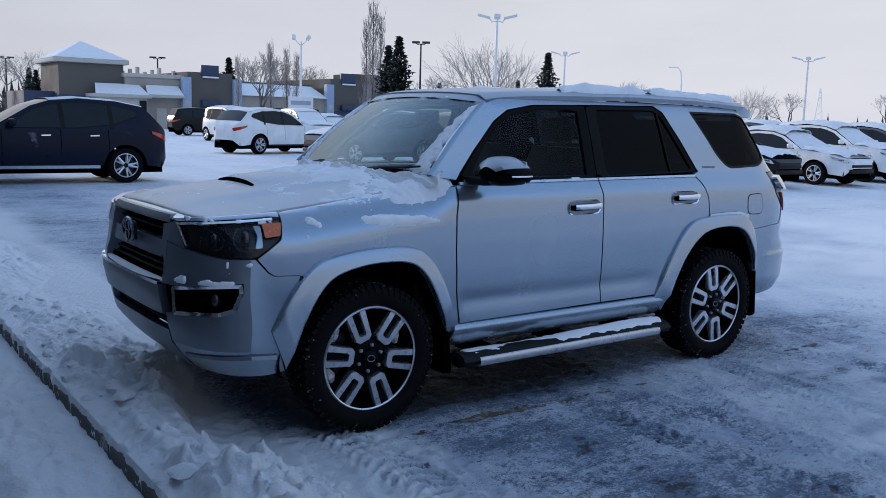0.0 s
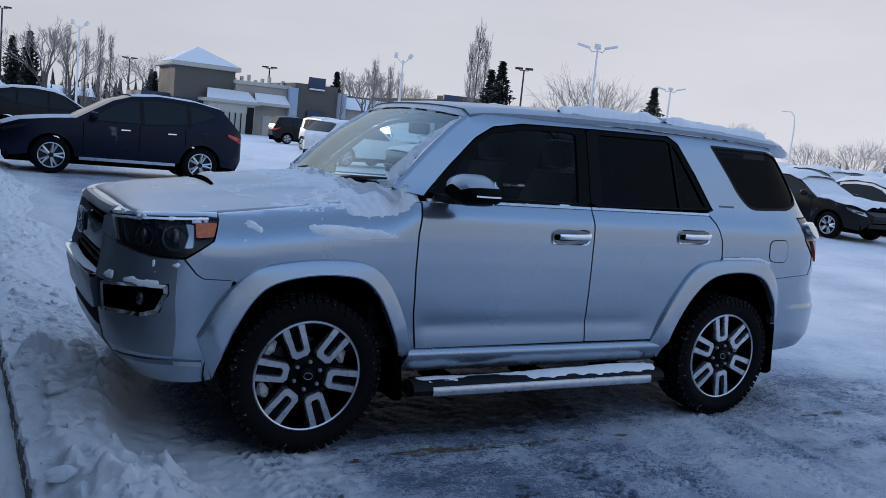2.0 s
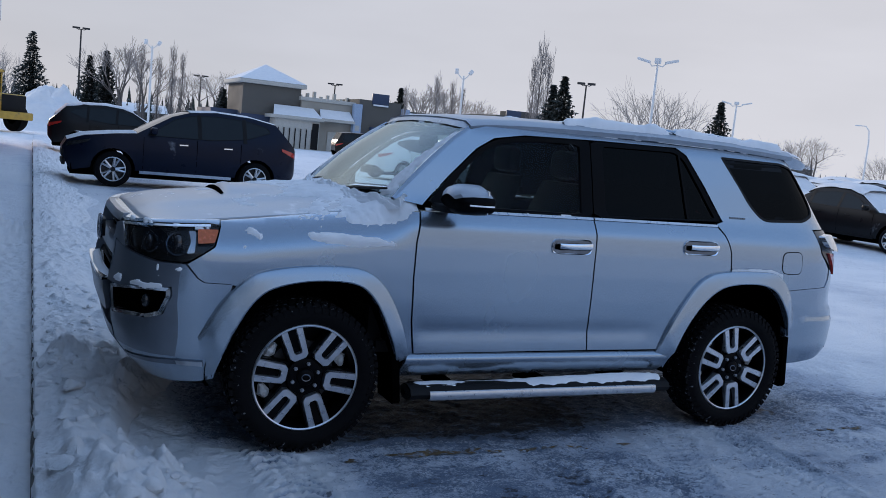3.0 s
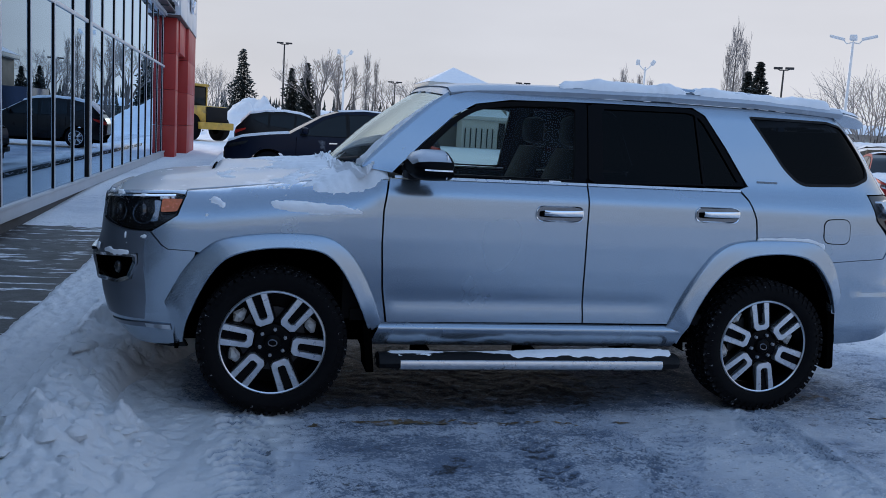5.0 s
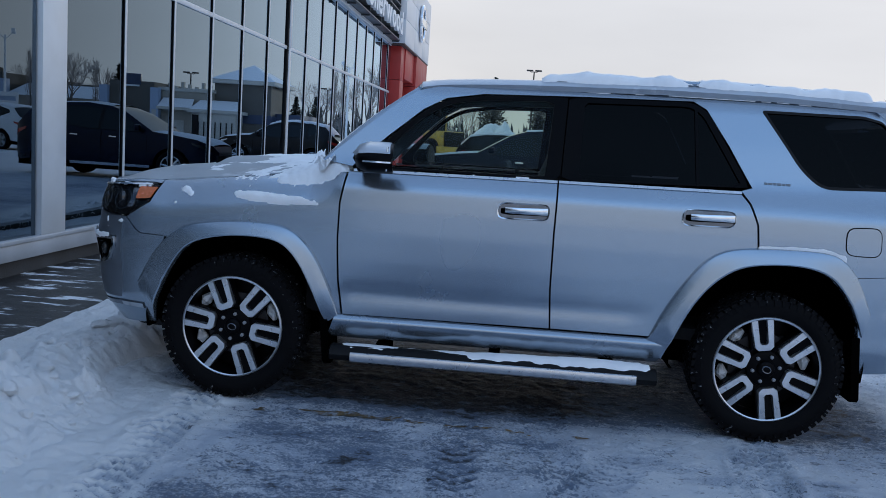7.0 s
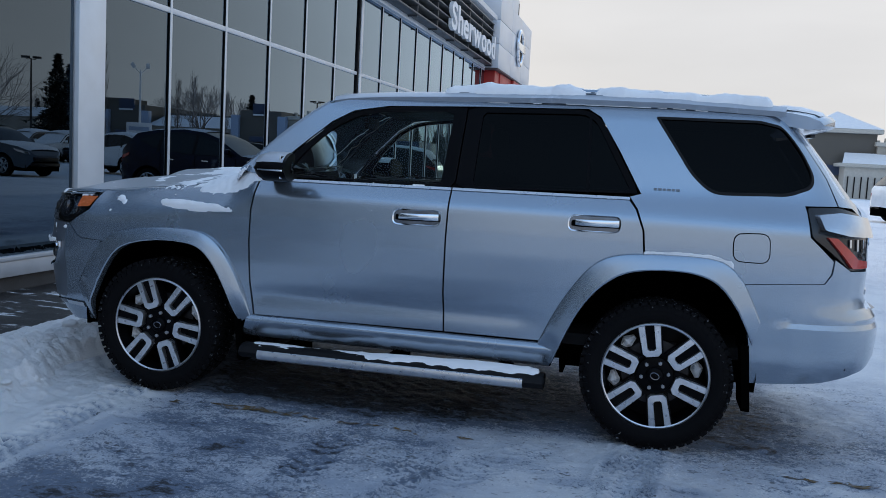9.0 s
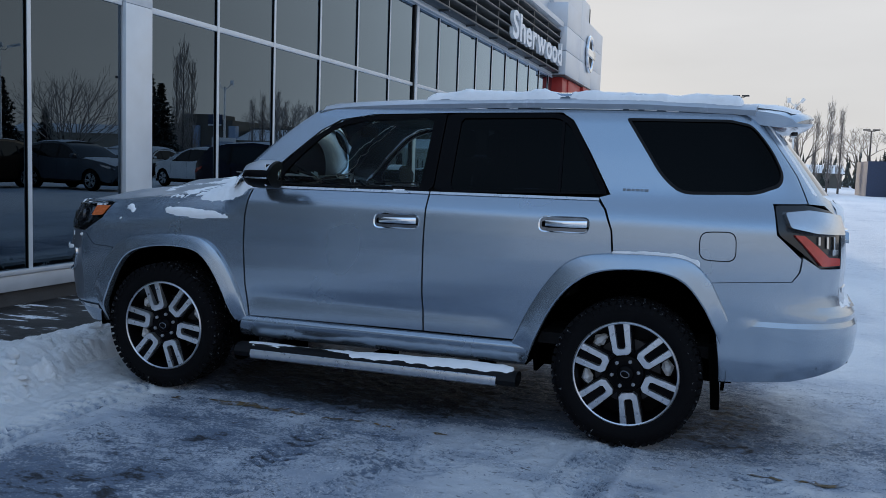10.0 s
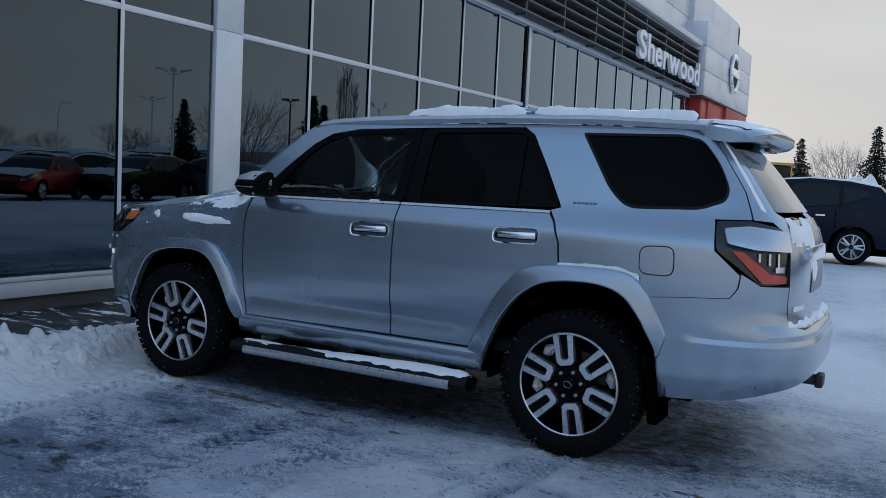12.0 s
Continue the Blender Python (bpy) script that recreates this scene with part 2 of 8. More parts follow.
AMBER = mat("amber_reflector", (0.62, 0.13, 0.03), 0.25, coat=0.6, vary=0.15, scale=60)
REDLENS = mat("red_lamp_lens", (0.50, 0.03, 0.02), 0.2, coat=0.7, vary=0.12, scale=60)
SMOKED = mat("smoked_lamp_housing", (0.010, 0.011, 0.013), 0.2, coat=0.25, vary=0.3, scale=15)
CLEARLAMP = mat("clear_lamp_reflector", (0.52, 0.55, 0.59), 0.10, 0.95, vary=0.06, scale=9, coat=0.6, bump=0.05, bump_scale=18)
# chrome with its dark reflections put into the base colour
HANDLE_CUP = mat("darkened_chrome", (0.15, 0.17, 0.20), 0.22, 0.8, vary=0.15, scale=30, bump=0.25, bump_scale=14)
DUSTED = mat("silver_paint_dusted_with_snow", (0.40, 0.44, 0.49), 0.42, 0.45, vary=0.10, scale=5, coat=0.2, bump=0.10, bump_scale=70, second=(0.80, 0.83, 0.87), second_amount=0.04, second_scale=3.5)
SNOW = snow_mat("fresh_snow", relief=0.026, white=0.9)
CARSNOW = snow_mat("snow_on_paint", relief=0.006)


def lot_mat():
    """Driven-on snow: white crust, grey-blue ice and dark wet asphalt, told apart by the sheet's wear with painted
    shade, and by grain.
    """
    m = bpy.data.materials.new("worn_lot_snow")
    m.use_nodes = True
    nt = m.node_tree
    b = nt.nodes["Principled BSDF"]
    L = nt.links.new
    co = nt.nodes.new("ShaderNodeTexCoord")
    at = nt.nodes.new("ShaderNodeAttribute")
    at.attribute_name = "wear_shade"

    def nz(scale, detail, rough, sx=1.0, sy=1.0, turn=0.0):
        mp = nt.nodes.new("ShaderNodeMapping")
        mp.inputs["Scale"].default_value, mp.inputs["Rotation"].default_value = (sx, sy, 1), (0, 0, turn)
        L(co.outputs["Object"], mp.inputs[0])
        n = nt.nodes.new("ShaderNodeTexNoise")
        n.inputs["Scale"].default_value, n.inputs["Detail"].default_value, n.inputs["Roughness"].default_value = scale, detail, rough
        L(mp.outputs[0], n.inputs["Vector"])
        return n.outputs[0]

    def rng(src, a, c, lo=0.0, hi=1.0):
        n = nt.nodes.new("ShaderNodeMapRange")
        for i, v in enumerate((a, c, lo, hi)):
            n.inputs[i + 1].default_value = v
        L(src, n.inputs[0])
        return n.outputs[0]

    def op(kind, p, q):
        n = nt.nodes.new("ShaderNodeMath")
        n.operation = kind
        for i, v in enumerate((p, q)):
            if isinstance(v, (int, float)):
                n.inputs[i].default_value = v
            else:
                L(v, n.inputs[i])
        return n.outputs[0]

    def mix(f, a, c):
        n = nt.nodes.new("ShaderNodeMix")
        n.data_type = "RGBA"
        L(f, n.inputs[0])
        for i, v in ((6, a), (7, c)):
            if isinstance(v, tuple):
                n.inputs[i].default_value = (*v, 1)
            else:
                L(v, n.inputs[i])
        return n.outputs[2]

    wear_shade = at.outputs["Fac"]
    grain = nz(56, 7, 0.85)
    drag = nz(14, 11, 0.80, 0.7, 1.25, 0.15)
    crust = op("ADD", op("MULTIPLY", grain, 0.58), op("MULTIPLY", drag, 0.42))
    packed = mix(rng(nz(2.2, 6, 0.6), 0.35, 0.65), (0.40, 0.465, 0.57), (0.62, 0.675, 0.755))
    crumbs = op("MULTIPLY", rng(nz(95, 3, 0.7), 0.54, 0.60), rng(nz(6, 5, 0.7), 0.42, 0.60))
    white = mix(op("MULTIPLY", crumbs, 0.75), mix(rng(wear_shade, 0.03, 0.33), (0.92, 0.935, 0.95), packed), (0.93, 0.94, 0.955))
    # ice: where the crust is low; the more wear and painted shade, the more of it
    streaks = rng(nz(0.55, 8, 0.72, 0.45, 1.5, 0.1), 0.36, 0.64, -0.045, 0.055)
    level = op("ADD", op("ADD", crust, streaks), op("MULTIPLY", op("SUBTRACT", wear_shade, 0.5), 0.22))
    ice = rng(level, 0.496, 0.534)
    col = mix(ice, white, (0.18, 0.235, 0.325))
    bare = rng(op("ADD", drag, op("MULTIPLY", op("SUBTRACT", wear_shade, 0.5), 0.50)), 0.64, 0.705)
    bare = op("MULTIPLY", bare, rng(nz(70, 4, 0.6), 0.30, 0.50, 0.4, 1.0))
    # road sand in loose patches, and small chips of dark ice
    sand = op("MULTIPLY", op("MULTIPLY", rng(nz(34, 6, 0.75), 0.50, 0.60), rng(nz(0.9, 4, 0.6), 0.47, 0.60)), rng(wear_shade, 0.12, 0.40))
    col = mix(op("MULTIPLY", sand, 0.34), col, (0.115, 0.095, 0.075))
    chips = op("MULTIPLY", op("MULTIPLY", rng(nz(27, 3, 0.55, 0.7, 1.3), 0.635, 0.665), rng(nz(2.4, 4, 0.6), 0.44, 0.58)), rng(wear_shade, 0.06, 0.25))
    col = mix(op("MULTIPLY", chips, 0.8), col, (0.07, 0.08, 0.10))
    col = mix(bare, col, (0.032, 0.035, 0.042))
    L(col, b.inputs["Base Color"])
    L(rng(bare, 0, 1, 0.72, 0.5), b.inputs["Roughness"])
    b.inputs["Specular IOR Level"].default_value = 0.35
    bp = nt.nodes.new("ShaderNodeBump")
    bp.inputs["Strength"].default_value, bp.inputs["Distance"].default_value = 0.85, 0.024
    L(op("SUBTRACT", op("ADD", op("ADD", op("MULTIPLY", nz(3.4, 5, 0.7), 1.7), op("MULTIPLY", nz(9, 4, 0.65, 0.8, 1.2), 1.1)), op("MULTIPLY", grain, 0.8)), op("MULTIPLY", ice, 0.18)), bp.inputs["Height"])
    L(bp.outputs[0], b.inputs["Normal"])
    return m


LOTSNOW = lot_mat()
WALKSNOW = snow_mat("trodden_snow", bare=0.10, white=0.84)


# ---- building tools ----
def part(name, bm, material, parent=None, label="", smooth=True, angle=40):
    """Link a bmesh as one mesh object under a thing or part."""
    bmesh.ops.recalc_face_normals(bm, faces=bm.faces) if len(bm.faces) < 6000 else None
    me = bpy.data.meshes.new(name)
    bm.to_mesh(me)
    bm.free()
    for m in material if isinstance(material, (list, tuple)) else [material]:
        me.materials.append(m)
    if smooth:
        for p in me.polygons:
            p.use_smooth = True
        me.set_sharp_from_angle(angle=radians(angle))
    ob = new(name, me)
    if parent:
        ob.parent = parent
    if label:
        ob["label"] = label
    return ob


def thing(name, m, label, category, group="", kind=""):
    ob = new(name)
    ob.matrix_world = m
    ob.empty_display_size = 0.2
    return tagged(ob, label, category, group, kind)


def box(bm, x0, x1, y0, y1, z0, z1, bevel=0.0, seg=2):
    r = bmesh.ops.create_cube(bm, size=1)
    vs = r["verts"]
    for v in vs:
        v.co = Vector(((x0 + x1) / 2 + v.co.x * (x1 - x0), (y0 + y1) / 2 + v.co.y * (y1 - y0), (z0 + z1) / 2 + v.co.z * (z1 - z0)))
    if bevel:
        es = {e for v in vs for e in v.link_edges}
        bmesh.ops.bevel(bm, geom=list(es), offset=bevel, segments=seg, affect="EDGES", profile=0.5)


def boxes(*specs, bevel=0.0):
    bm = bmesh.new()
    for s in specs:
        box(bm, *s, bevel=bevel)
    return bm


def tube(bm, pts, radii, n=8, cap=True):
    """A round tube along points."""
    rings = []
    for i, p in enumerate(pts):
        p = Vector(p)
        a = Vector(pts[max(0, i - 1)])
        b = Vector(pts[min(len(pts) - 1, i + 1)])
        d = (b - a).normalized()
        u = d.orthogonal().normalized() if i == 0 else (rings_u - d * rings_u.dot(d)).normalized()
        rings_u = u
        w = d.cross(u)
        r = radii[i] if isinstance(radii, (list, tuple)) else radii
        rings.append([bm.verts.new(p + (u * math.cos(k * math.tau / n) + w * math.sin(k * math.tau / n)) * r) for k in range(n)])
    for a, b in zip(rings, rings[1:]):
        for k in range(n):
            bm.faces.new((a[k], a[(k + 1) % n], b[(k + 1) % n], b[k]))
    if cap:
        bm.faces.new(rings[0][::-1])
        bm.faces.new(rings[-1])


def lathe(bm, profile, n=32, axis="y", closed=False):
    """Turn a profile of (radius, along) about an axis."""
    rings = []
    for r, h in profile:
        ring = []
        for k in range(n):
            c, s = math.cos(k * math.tau / n) * r, math.sin(k * math.tau / n) * r
            ring.append(bm.verts.new({"y": (c, h, s), "z": (c, s, h), "x": (h, c, s)}[axis]))
        rings.append(ring)
    pairs = list(zip(rings, rings[1:])) + ([(rings[-1], rings[0])] if closed else [])
    for a, b in pairs:
        for k in range(n):
            bm.faces.new((a[k], a[(k + 1) % n], b[(k + 1) % n], b[k]))
    return rings


def loft(rows, close=False):
    """A sheet through rows of points."""
    bm = bmesh.new()
    vs = [[bm.verts.new(p) for p in row] for row in rows]
    for a, b in zip(vs, vs[1:]):
        n = len(a)
        for k in range(n if close else n - 1):
            bm.faces.new((a[k], a[(k + 1) % n], b[(k + 1) % n], b[k]))
    return bm


def thicken(bm, t):
    """Give a sheet depth, to the inner side by t."""
    bmesh.ops.recalc_face_normals(bm, faces=bm.faces)
    bmesh.ops.solidify(bm, geom=list(bm.faces), thickness=t)
    return bm


def rounded(pts, r=0.04, seg=4):
    """Round the corners of a closed outline; a point may carry its own radius."""
    out, n = [], len(pts)
    for i in range(n):
        p = Vector(pts[i][:2])
        rr = pts[i][2] if len(pts[i]) > 2 else r
        a, b = Vector(pts[i - 1][:2]), Vector(pts[(i + 1) % n][:2])
        da, db = a - p, b - p
        c = min(rr, da.length * 0.45, db.length * 0.45)
        if c < 0.002:
            out.append(p)
            continue
        s, e = p + da.normalized() * c, p + db.normalized() * c
        for k in range(seg + 1):
            t = k / seg
            out.append((s * (1 - t) + p * t) * (1 - t) + (p * (1 - t) + e * t) * t)
    return out


def skin(outline, surf, step=0.06, depth=0.02, off=0.0, flip=1):
    """A curved panel: an outline in (along, height), cut by a grid, laid on a surface, its rim turned in by depth."""
    bm = bmesh.new()
    bm.faces.new([bm.verts.new((p[0], 0, p[1])) for p in outline])
    us, zs = [p[0] for p in outline], [p[1] for p in outline]
    for lo, hi, ax in ((min(us), max(us), 0), (min(zs), max(zs), 2)):
        k = math.floor(lo / step) + 1
        while k * step < hi - 1e-4:
            co, no = [0, 0, 0], [0, 0, 0]
            co[ax], no[ax] = k * step + 0.0007, 1
            bmesh.ops.bisect_plane(bm, geom=list(bm.verts) + list(bm.edges) + list(bm.faces), dist=1e-5, plane_co=co, plane_no=no)
            k += 1
    rim = [e for e in bm.edges if e.is_boundary]
    src = {v: (v.co.x, v.co.z) for v in bm.verts}
    for v, (u, z) in src.items():
        v.co = Vector(surf(u, z, off))
    if depth:
        r = bmesh.ops.extrude_edge_only(bm, edges=rim)
        made = [g for g in r["geom"] if isinstance(g, bmesh.types.BMVert)]
        mid = Vector((1.4, 0, 0.9))
        for v in made:
            near = min((e.other_vert(v) for e in v.link_edges if e.other_vert(v) in src), key=lambda q: (q.co - v.co).length)
            u, z = src[near]
            v.co = Vector(surf(u, z, off - depth))
    if flip < 0:
        for v in bm.verts:
            v.co.y = -v.co.y
    bmesh.ops.recalc_face_normals(bm, faces=bm.faces)
    return bm


def lerp(x, xs, ys):
    return float(np.interp(x, xs, ys))


def fbm(x, y, z=0.0, oct=3):
    return noise.fractal(Vector((x, y, z)), 1.0, 2.0, oct)


def snow_sheet(surf, u0, u1, v0, v1, step, thick):
    """A lump of snow on a surface: thick(u, v) gives its depth; where that is below nothing there is none."""
    bm = bmesh.new()
    nu, nv = max(2, round((u1 - u0) / step)), max(2, round((v1 - v0) / step))
    top, bot = {}, {}
    val = {}
    for i in range(nu + 1):
        for j in range(nv + 1):
            u, v = u0 + (u1 - u0) * i / nu, v0 + (v1 - v0) * j / nv
            d = min(u - u0, u1 - u, v - v0, v1 - v)
            w = min(0.07, 0.3 * min(u1 - u0, v1 - v0))
            ragged = d + w * 0.8 * fbm(u * 9, v * 9, 3.3)
            val[i, j] = thick(u, v) - 0.03 * max(0, 1 - ragged / w) ** 2 if 0 < i < nu and 0 < j < nv else -0.01
    keep = [(i, j) for i in range(nu) for j in range(nv) if max(val[i, j], val[i + 1, j], val[i, j + 1], val[i + 1, j + 1]) > 0.0]
    for i, j in keep:
        q = []
        for a, b in ((i, j), (i + 1, j), (i + 1, j + 1), (i, j + 1)):
            if (a, b) not in top:
                u, v = u0 + (u1 - u0) * a / nu, v0 + (v1 - v0) * b / nv
                h = val[a, b]
                top[a, b] = bm.verts.new(surf(u, v, h if h > 0 else -0.004))
            q.append(top[a, b])
        bm.faces.new(q)
    return bm


# ---- the silver off-road wagon: the front axle at x = 0, facing -x, its left side towards -y ----
XC, XR, ARC_F, ARC_R, NF, NR = -0.38, 3.15, 1.20, 1.36, 3.6, 3.6


def arc_table(a, b, n):
    th = np.linspace(0, math.pi / 2, 400)
    x, y = a * np.sin(th) ** (2 / n), b * np.cos(th) ** (2 / n)
    s = np.concatenate([[0], np.cumsum(np.hypot(np.diff(x), np.diff(y)))])
    return s / s[-1], th


TAB_F, TAB_R = arc_table(0.53, 0.88, NF), arc_table(0.70, 0.88, NR)


def fender_top(x):
    return lerp(x, [-0.9, -0.5, 0.0, 0.5], [1.118, 1.142, 1.20, 1.262])


def half_width(x, z):
    w = lerp(z, [0.25, 0.38, 0.47, 0.512, 0.60, 0.70, 0.80, 0.95, 1.08, 1.16, 1.188, 1.21, 1.25, 1.285, 1.33, 1.52, 1.715, 1.76, 1.80],
             [0.80, 0.835, 0.865, 0.880, 0.881, 0.886, 0.890, 0.889, 0.884, 0.8775, 0.872, 0.862, 0.837, 0.811, 0.787, 0.722, 0.648, 0.610, 0.56])
    if 0.56 < x < 2.22:     # pressed crease low on the doors
        w += min(1, (x - 0.56) / 0.07) * min(1, (2.22 - x) / 0.16) * lerp(z, [0.50, 0.53, 0.575, 0.622, 0.640, 0.665, 0.71], [0.002, 0.0025, 0.0005, -0.006, -0.0072, -0.003, 0])
    k = min(1, max(0, (0.545 - x) / 0.16)) * (1 - min(1, max(0, (z - fender_top(x) - 0.005) / 0.04)))
    t = min(1, max(0, (z - (fender_top(x) - 0.17)) / 0.17))
    w -= k * 0.15 * (0.55 * (1 - math.sqrt(max(0, 1 - t * t))) + 0.45 * t ** 1.5)
    if z > 1.15:
        r = min(1, max(0, (x - 2.6) / 1.0))
        w -= 0.035 * r * r * min(1, (z - 1.15) / 0.2)
    return w


def front_x(z):
    return lerp(z, [0.34, 0.42, 0.50, 0.60, 0.68, 0.76, 0.83, 0.90, 1.0, 1.10, 1.18], [-0.74, -0.82, -0.88, -0.905, -0.915, -0.935, -0.93, -0.91, -0.90, -0.885, -0.84])


def rear_x(z):
    return lerp(z, [0.38, 0.46, 0.55, 0.66, 0.76, 0.80, 0.86, 1.0, 1.15, 1.28, 1.34, 1.50, 1.62, 1.74], [3.79, 3.87, 3.905, 3.915, 3.905, 3.86, 3.845, 3.85, 3.84, 3.80, 3.755, 3.63, 3.53, 3.42])


def suv_surf(u, z, off=0.0):
    side = -1
    if u < XC - ARC_F:
        u, side = 2 * (XC - ARC_F) - u, 1
    if u > XR + ARC_R:
        u, side = 2 * (XR + ARC_R) - u, 1
    if u < XC:
        th = lerp((XC - u) / ARC_F, *TAB_F)
        return (XC - (XC - front_x(z) + off) * max(0, math.sin(th)) ** (2 / NF), side * (half_width(XC, z) + off) * max(0, math.cos(th)) ** (2 / NF), z)
    if u > XR:
        th = lerp((u - XR) / ARC_R, *TAB_R)
        return (XR + (rear_x(z) - XR + off) * max(0, math.sin(th)) ** (2 / NR), side * (half_width(XR, z) + off) * max(0, math.cos(th)) ** (2 / NR), z)
    return (u, side * (half_width(u, z) + off), z)


def u_front(y, z=0.9):
    """Where the nose lies at a distance y from the middle line."""
    return min((XC - ARC_F * k / 400 for k in range(401)), key=lambda u: abs(-suv_surf(u, z)[1] - abs(y)))


def u_rear(y, z=1.0):
    return min((XR + ARC_R * k / 400 for k in range(401)), key=lambda u: abs(-suv_surf(u, z)[1] - abs(y)))


def ux(x, z=1.0):
    """Where along the skin the given x lies."""
    if x >= XC and x <= XR:
        return x
    if x < XC:
        return min((XC - ARC_F * k / 600 for k in range(601)), key=lambda u: abs(suv_surf(u, z)[0] - x))
    return min((XR + ARC_R * k / 600 for k in range(601)), key=lambda u: abs(suv_surf(u, z)[0] - x))


MIDF, MIDR = XC - ARC_F, XR + ARC_R
FL_OUT = [(-0.535, 0.60), (-0.475, 0.712), (-0.403, 0.828), (-0.328, 0.893), (-0.261, 0.935), (-0.028, 0.968), (0.195, 0.968), (0.30, 0.945), (0.40, 0.86), (0.50, 0.68), (0.561, 0.50)]
FL_IN = [(-0.462, 0.384), (-0.43, 0.50), (-0.37, 0.645), (-0.298, 0.776), (-0.217, 0.852), (-0.02, 0.894), (0.18, 0.890), (0.265, 0.862), (0.345, 0.78), (0.434, 0.606), (0.495, 0.455)]
RL_OUT = [(2.179, 0.498), (2.256, 0.675), (2.341, 0.819), (2.43, 0.937), (2.53, 1.002), (2.72, 1.020), (3.00, 1.023), (3.10, 1.002), (3.20, 0.90), (3.264, 0.72)]
RL_IN = [(2.262, 0.40), (2.31, 0.53), (2.38, 0.69), (2.47, 0.82), (2.60, 0.917), (2.76, 0.939), (2.92, 0.941), (3.06, 0.902), (3.165, 0.765), (3.235, 0.60)]

FL_U = [(o[0] * 0.5 + i[0] * 0.5, o[1] * 0.5 + i[1] * 0.5) for o, i in zip(FL_OUT, FL_IN)]
RL_U = [(o[0] * 0.5 + i[0] * 0.5, o[1] * 0.5 + i[1] * 0.5) for o, i in zip(RL_OUT, RL_IN)]

suv = thing("off_road_wagon", pose(0, 0, 0), "silver-blue four-door off-road wagon with patches of snow, parked at the kerb", "car")


def both(name, outline, material, label="", step=0.06, depth=0.02, off=0.0, parent=suv):
    """A panel on the left and its mirror on the right."""
    obs = []
    for s in (1, -1):
        obs.append(part(name, skin(outline, suv_surf, step, depth, off, s), material, parent, label))
    return obs


def ring_outline(outline, w):
    """The outline moved in by w."""
    n = len(outline)
    area = sum(outline[i][0] * outline[(i + 1) % n][1] - outline[(i + 1) % n][0] * outline[i][1] for i in range(n))
    sgn = 1 if area > 0 else -1
    res = []
    for i in range(n):
        a, p, b = (Vector(outline[(i + k) % n][:2]) for k in (-1, 0, 1))
        d1, d2 = (p - a), (b - p)
        n1, n2 = Vector((-d1.y, d1.x)), Vector((-d2.y, d2.x))
        n1 = n1.normalized() if n1.length else n1
        n2 = n2.normalized() if n2.length else n2
        m = (n1 + n2)
        m = m.normalized() if m.length > 1e-6 else n1
        res.append(p + m * (w * sgn))
    return res


def ring(outline, w, off=0.0, depth=0.025, surf=suv_surf, flip=1, face=0.0):
    """A frame that follows an outline, w wide, with depth."""
    inn = ring_outline(outline, w)
    rows = []
    for p, q in zip(outline, inn):
        rows.append([surf(p[0], p[1], off - depth), surf(p[0], p[1], off), surf(q[0], q[1], off + face), surf(q[0], q[1], off - depth)])
    rows.append(rows[0])
    bm = loft(rows)
    bmesh.ops.remove_doubles(bm, verts=bm.verts, dist=1e-5)
    if flip < 0:
        for v in bm.verts:
            v.co.y = -v.co.y
    return bm


# front wing, doors, side frame
HL = rounded([(-0.455, 1.126), (-0.487, 1.034), (-0.612, 0.953, 0.02), (-0.745, 0.957), (-0.962, 0.989, 0.02), (-1.040, 1.097, 0.02), (-0.75, 1.119), (-0.515, 1.132)], 0.012)
both("front_wing", [(-0.600, 0.949), (-0.546, 0.886), (-0.515, 0.866), (-0.395, 0.860)] + FL_U[3:] + [(0.575, 0.512), (0.548, 0.69), (0.536, 0.92), (0.538, 1.10), (0.562, 1.255),
     (0.45, 1.254), (0.2, 1.226), (0, 1.2), (-0.3, 1.162), (-0.449, 1.146), (-0.449, 1.126), (-0.480, 1.032)], SILVER, step=0.03)
fdoor, fdoor_r = both("front_door", [(0.586, 0.512), (0.558, 0.69), (0.545, 0.92), (0.547, 1.10), (0.574, 1.262), (1.663, 1.276), (1.658, 1.02), (1.660, 0.73), (1.674, 0.52)], SILVER, step=0.022)
rdoor, rdoor_r = both("rear_door", [(1.683, 0.52), (1.669, 0.73), (1.667, 1.02), (1.672, 1.276), (2.585, 1.292), (2.635, 1.23), (2.675, 1.13), (2.69, 0.985)] + RL_U[4::-1][0:4] + [(2.195, 0.52)], SILVER, step=0.022)
QW = rounded([(2.698, 1.716, 0.02), (3.316, 1.716), (3.56, 1.692, 0.06), (3.622, 1.573), (3.614, 1.445, 0.06), (3.56, 1.385, 0.05), (3.40, 1.340), (3.0, 1.328, 0.07), (2.897, 1.42)], 0.05)
FRAME = [(0.43, 1.315), (0.62, 1.49), (0.81, 1.655), (0.90, 1.715), (1.02, 1.745), (1.25, 1.762), (1.6, 1.775), (2.2, 1.788), (2.8, 1.785), (3.2, 1.778), (3.604, 1.772),
         (3.678, 1.675), (3.693, 1.576), (3.708, 1.439), (3.672, 1.304), (3.476, 1.299), (3.476, 1.15), (3.598, 1.038), (3.588, 0.975), (3.557, 0.928), (3.377, 0.918), (3.15, 0.898)] \
    + RL_U[7:4:-1] + [(2.70, 0.985), (2.685, 1.13), (2.645, 1.235), (2.60, 1.295), (2.655, 1.312), (2.535, 1.52), (2.42, 1.70), (2.35, 1.742), (1.78, 1.732), (1.62, 1.727), (1.25, 1.715), (1.05, 1.682), (0.93, 1.615), (0.75, 1.455), (0.585, 1.292)]
slit = (2.75, 1.7865)
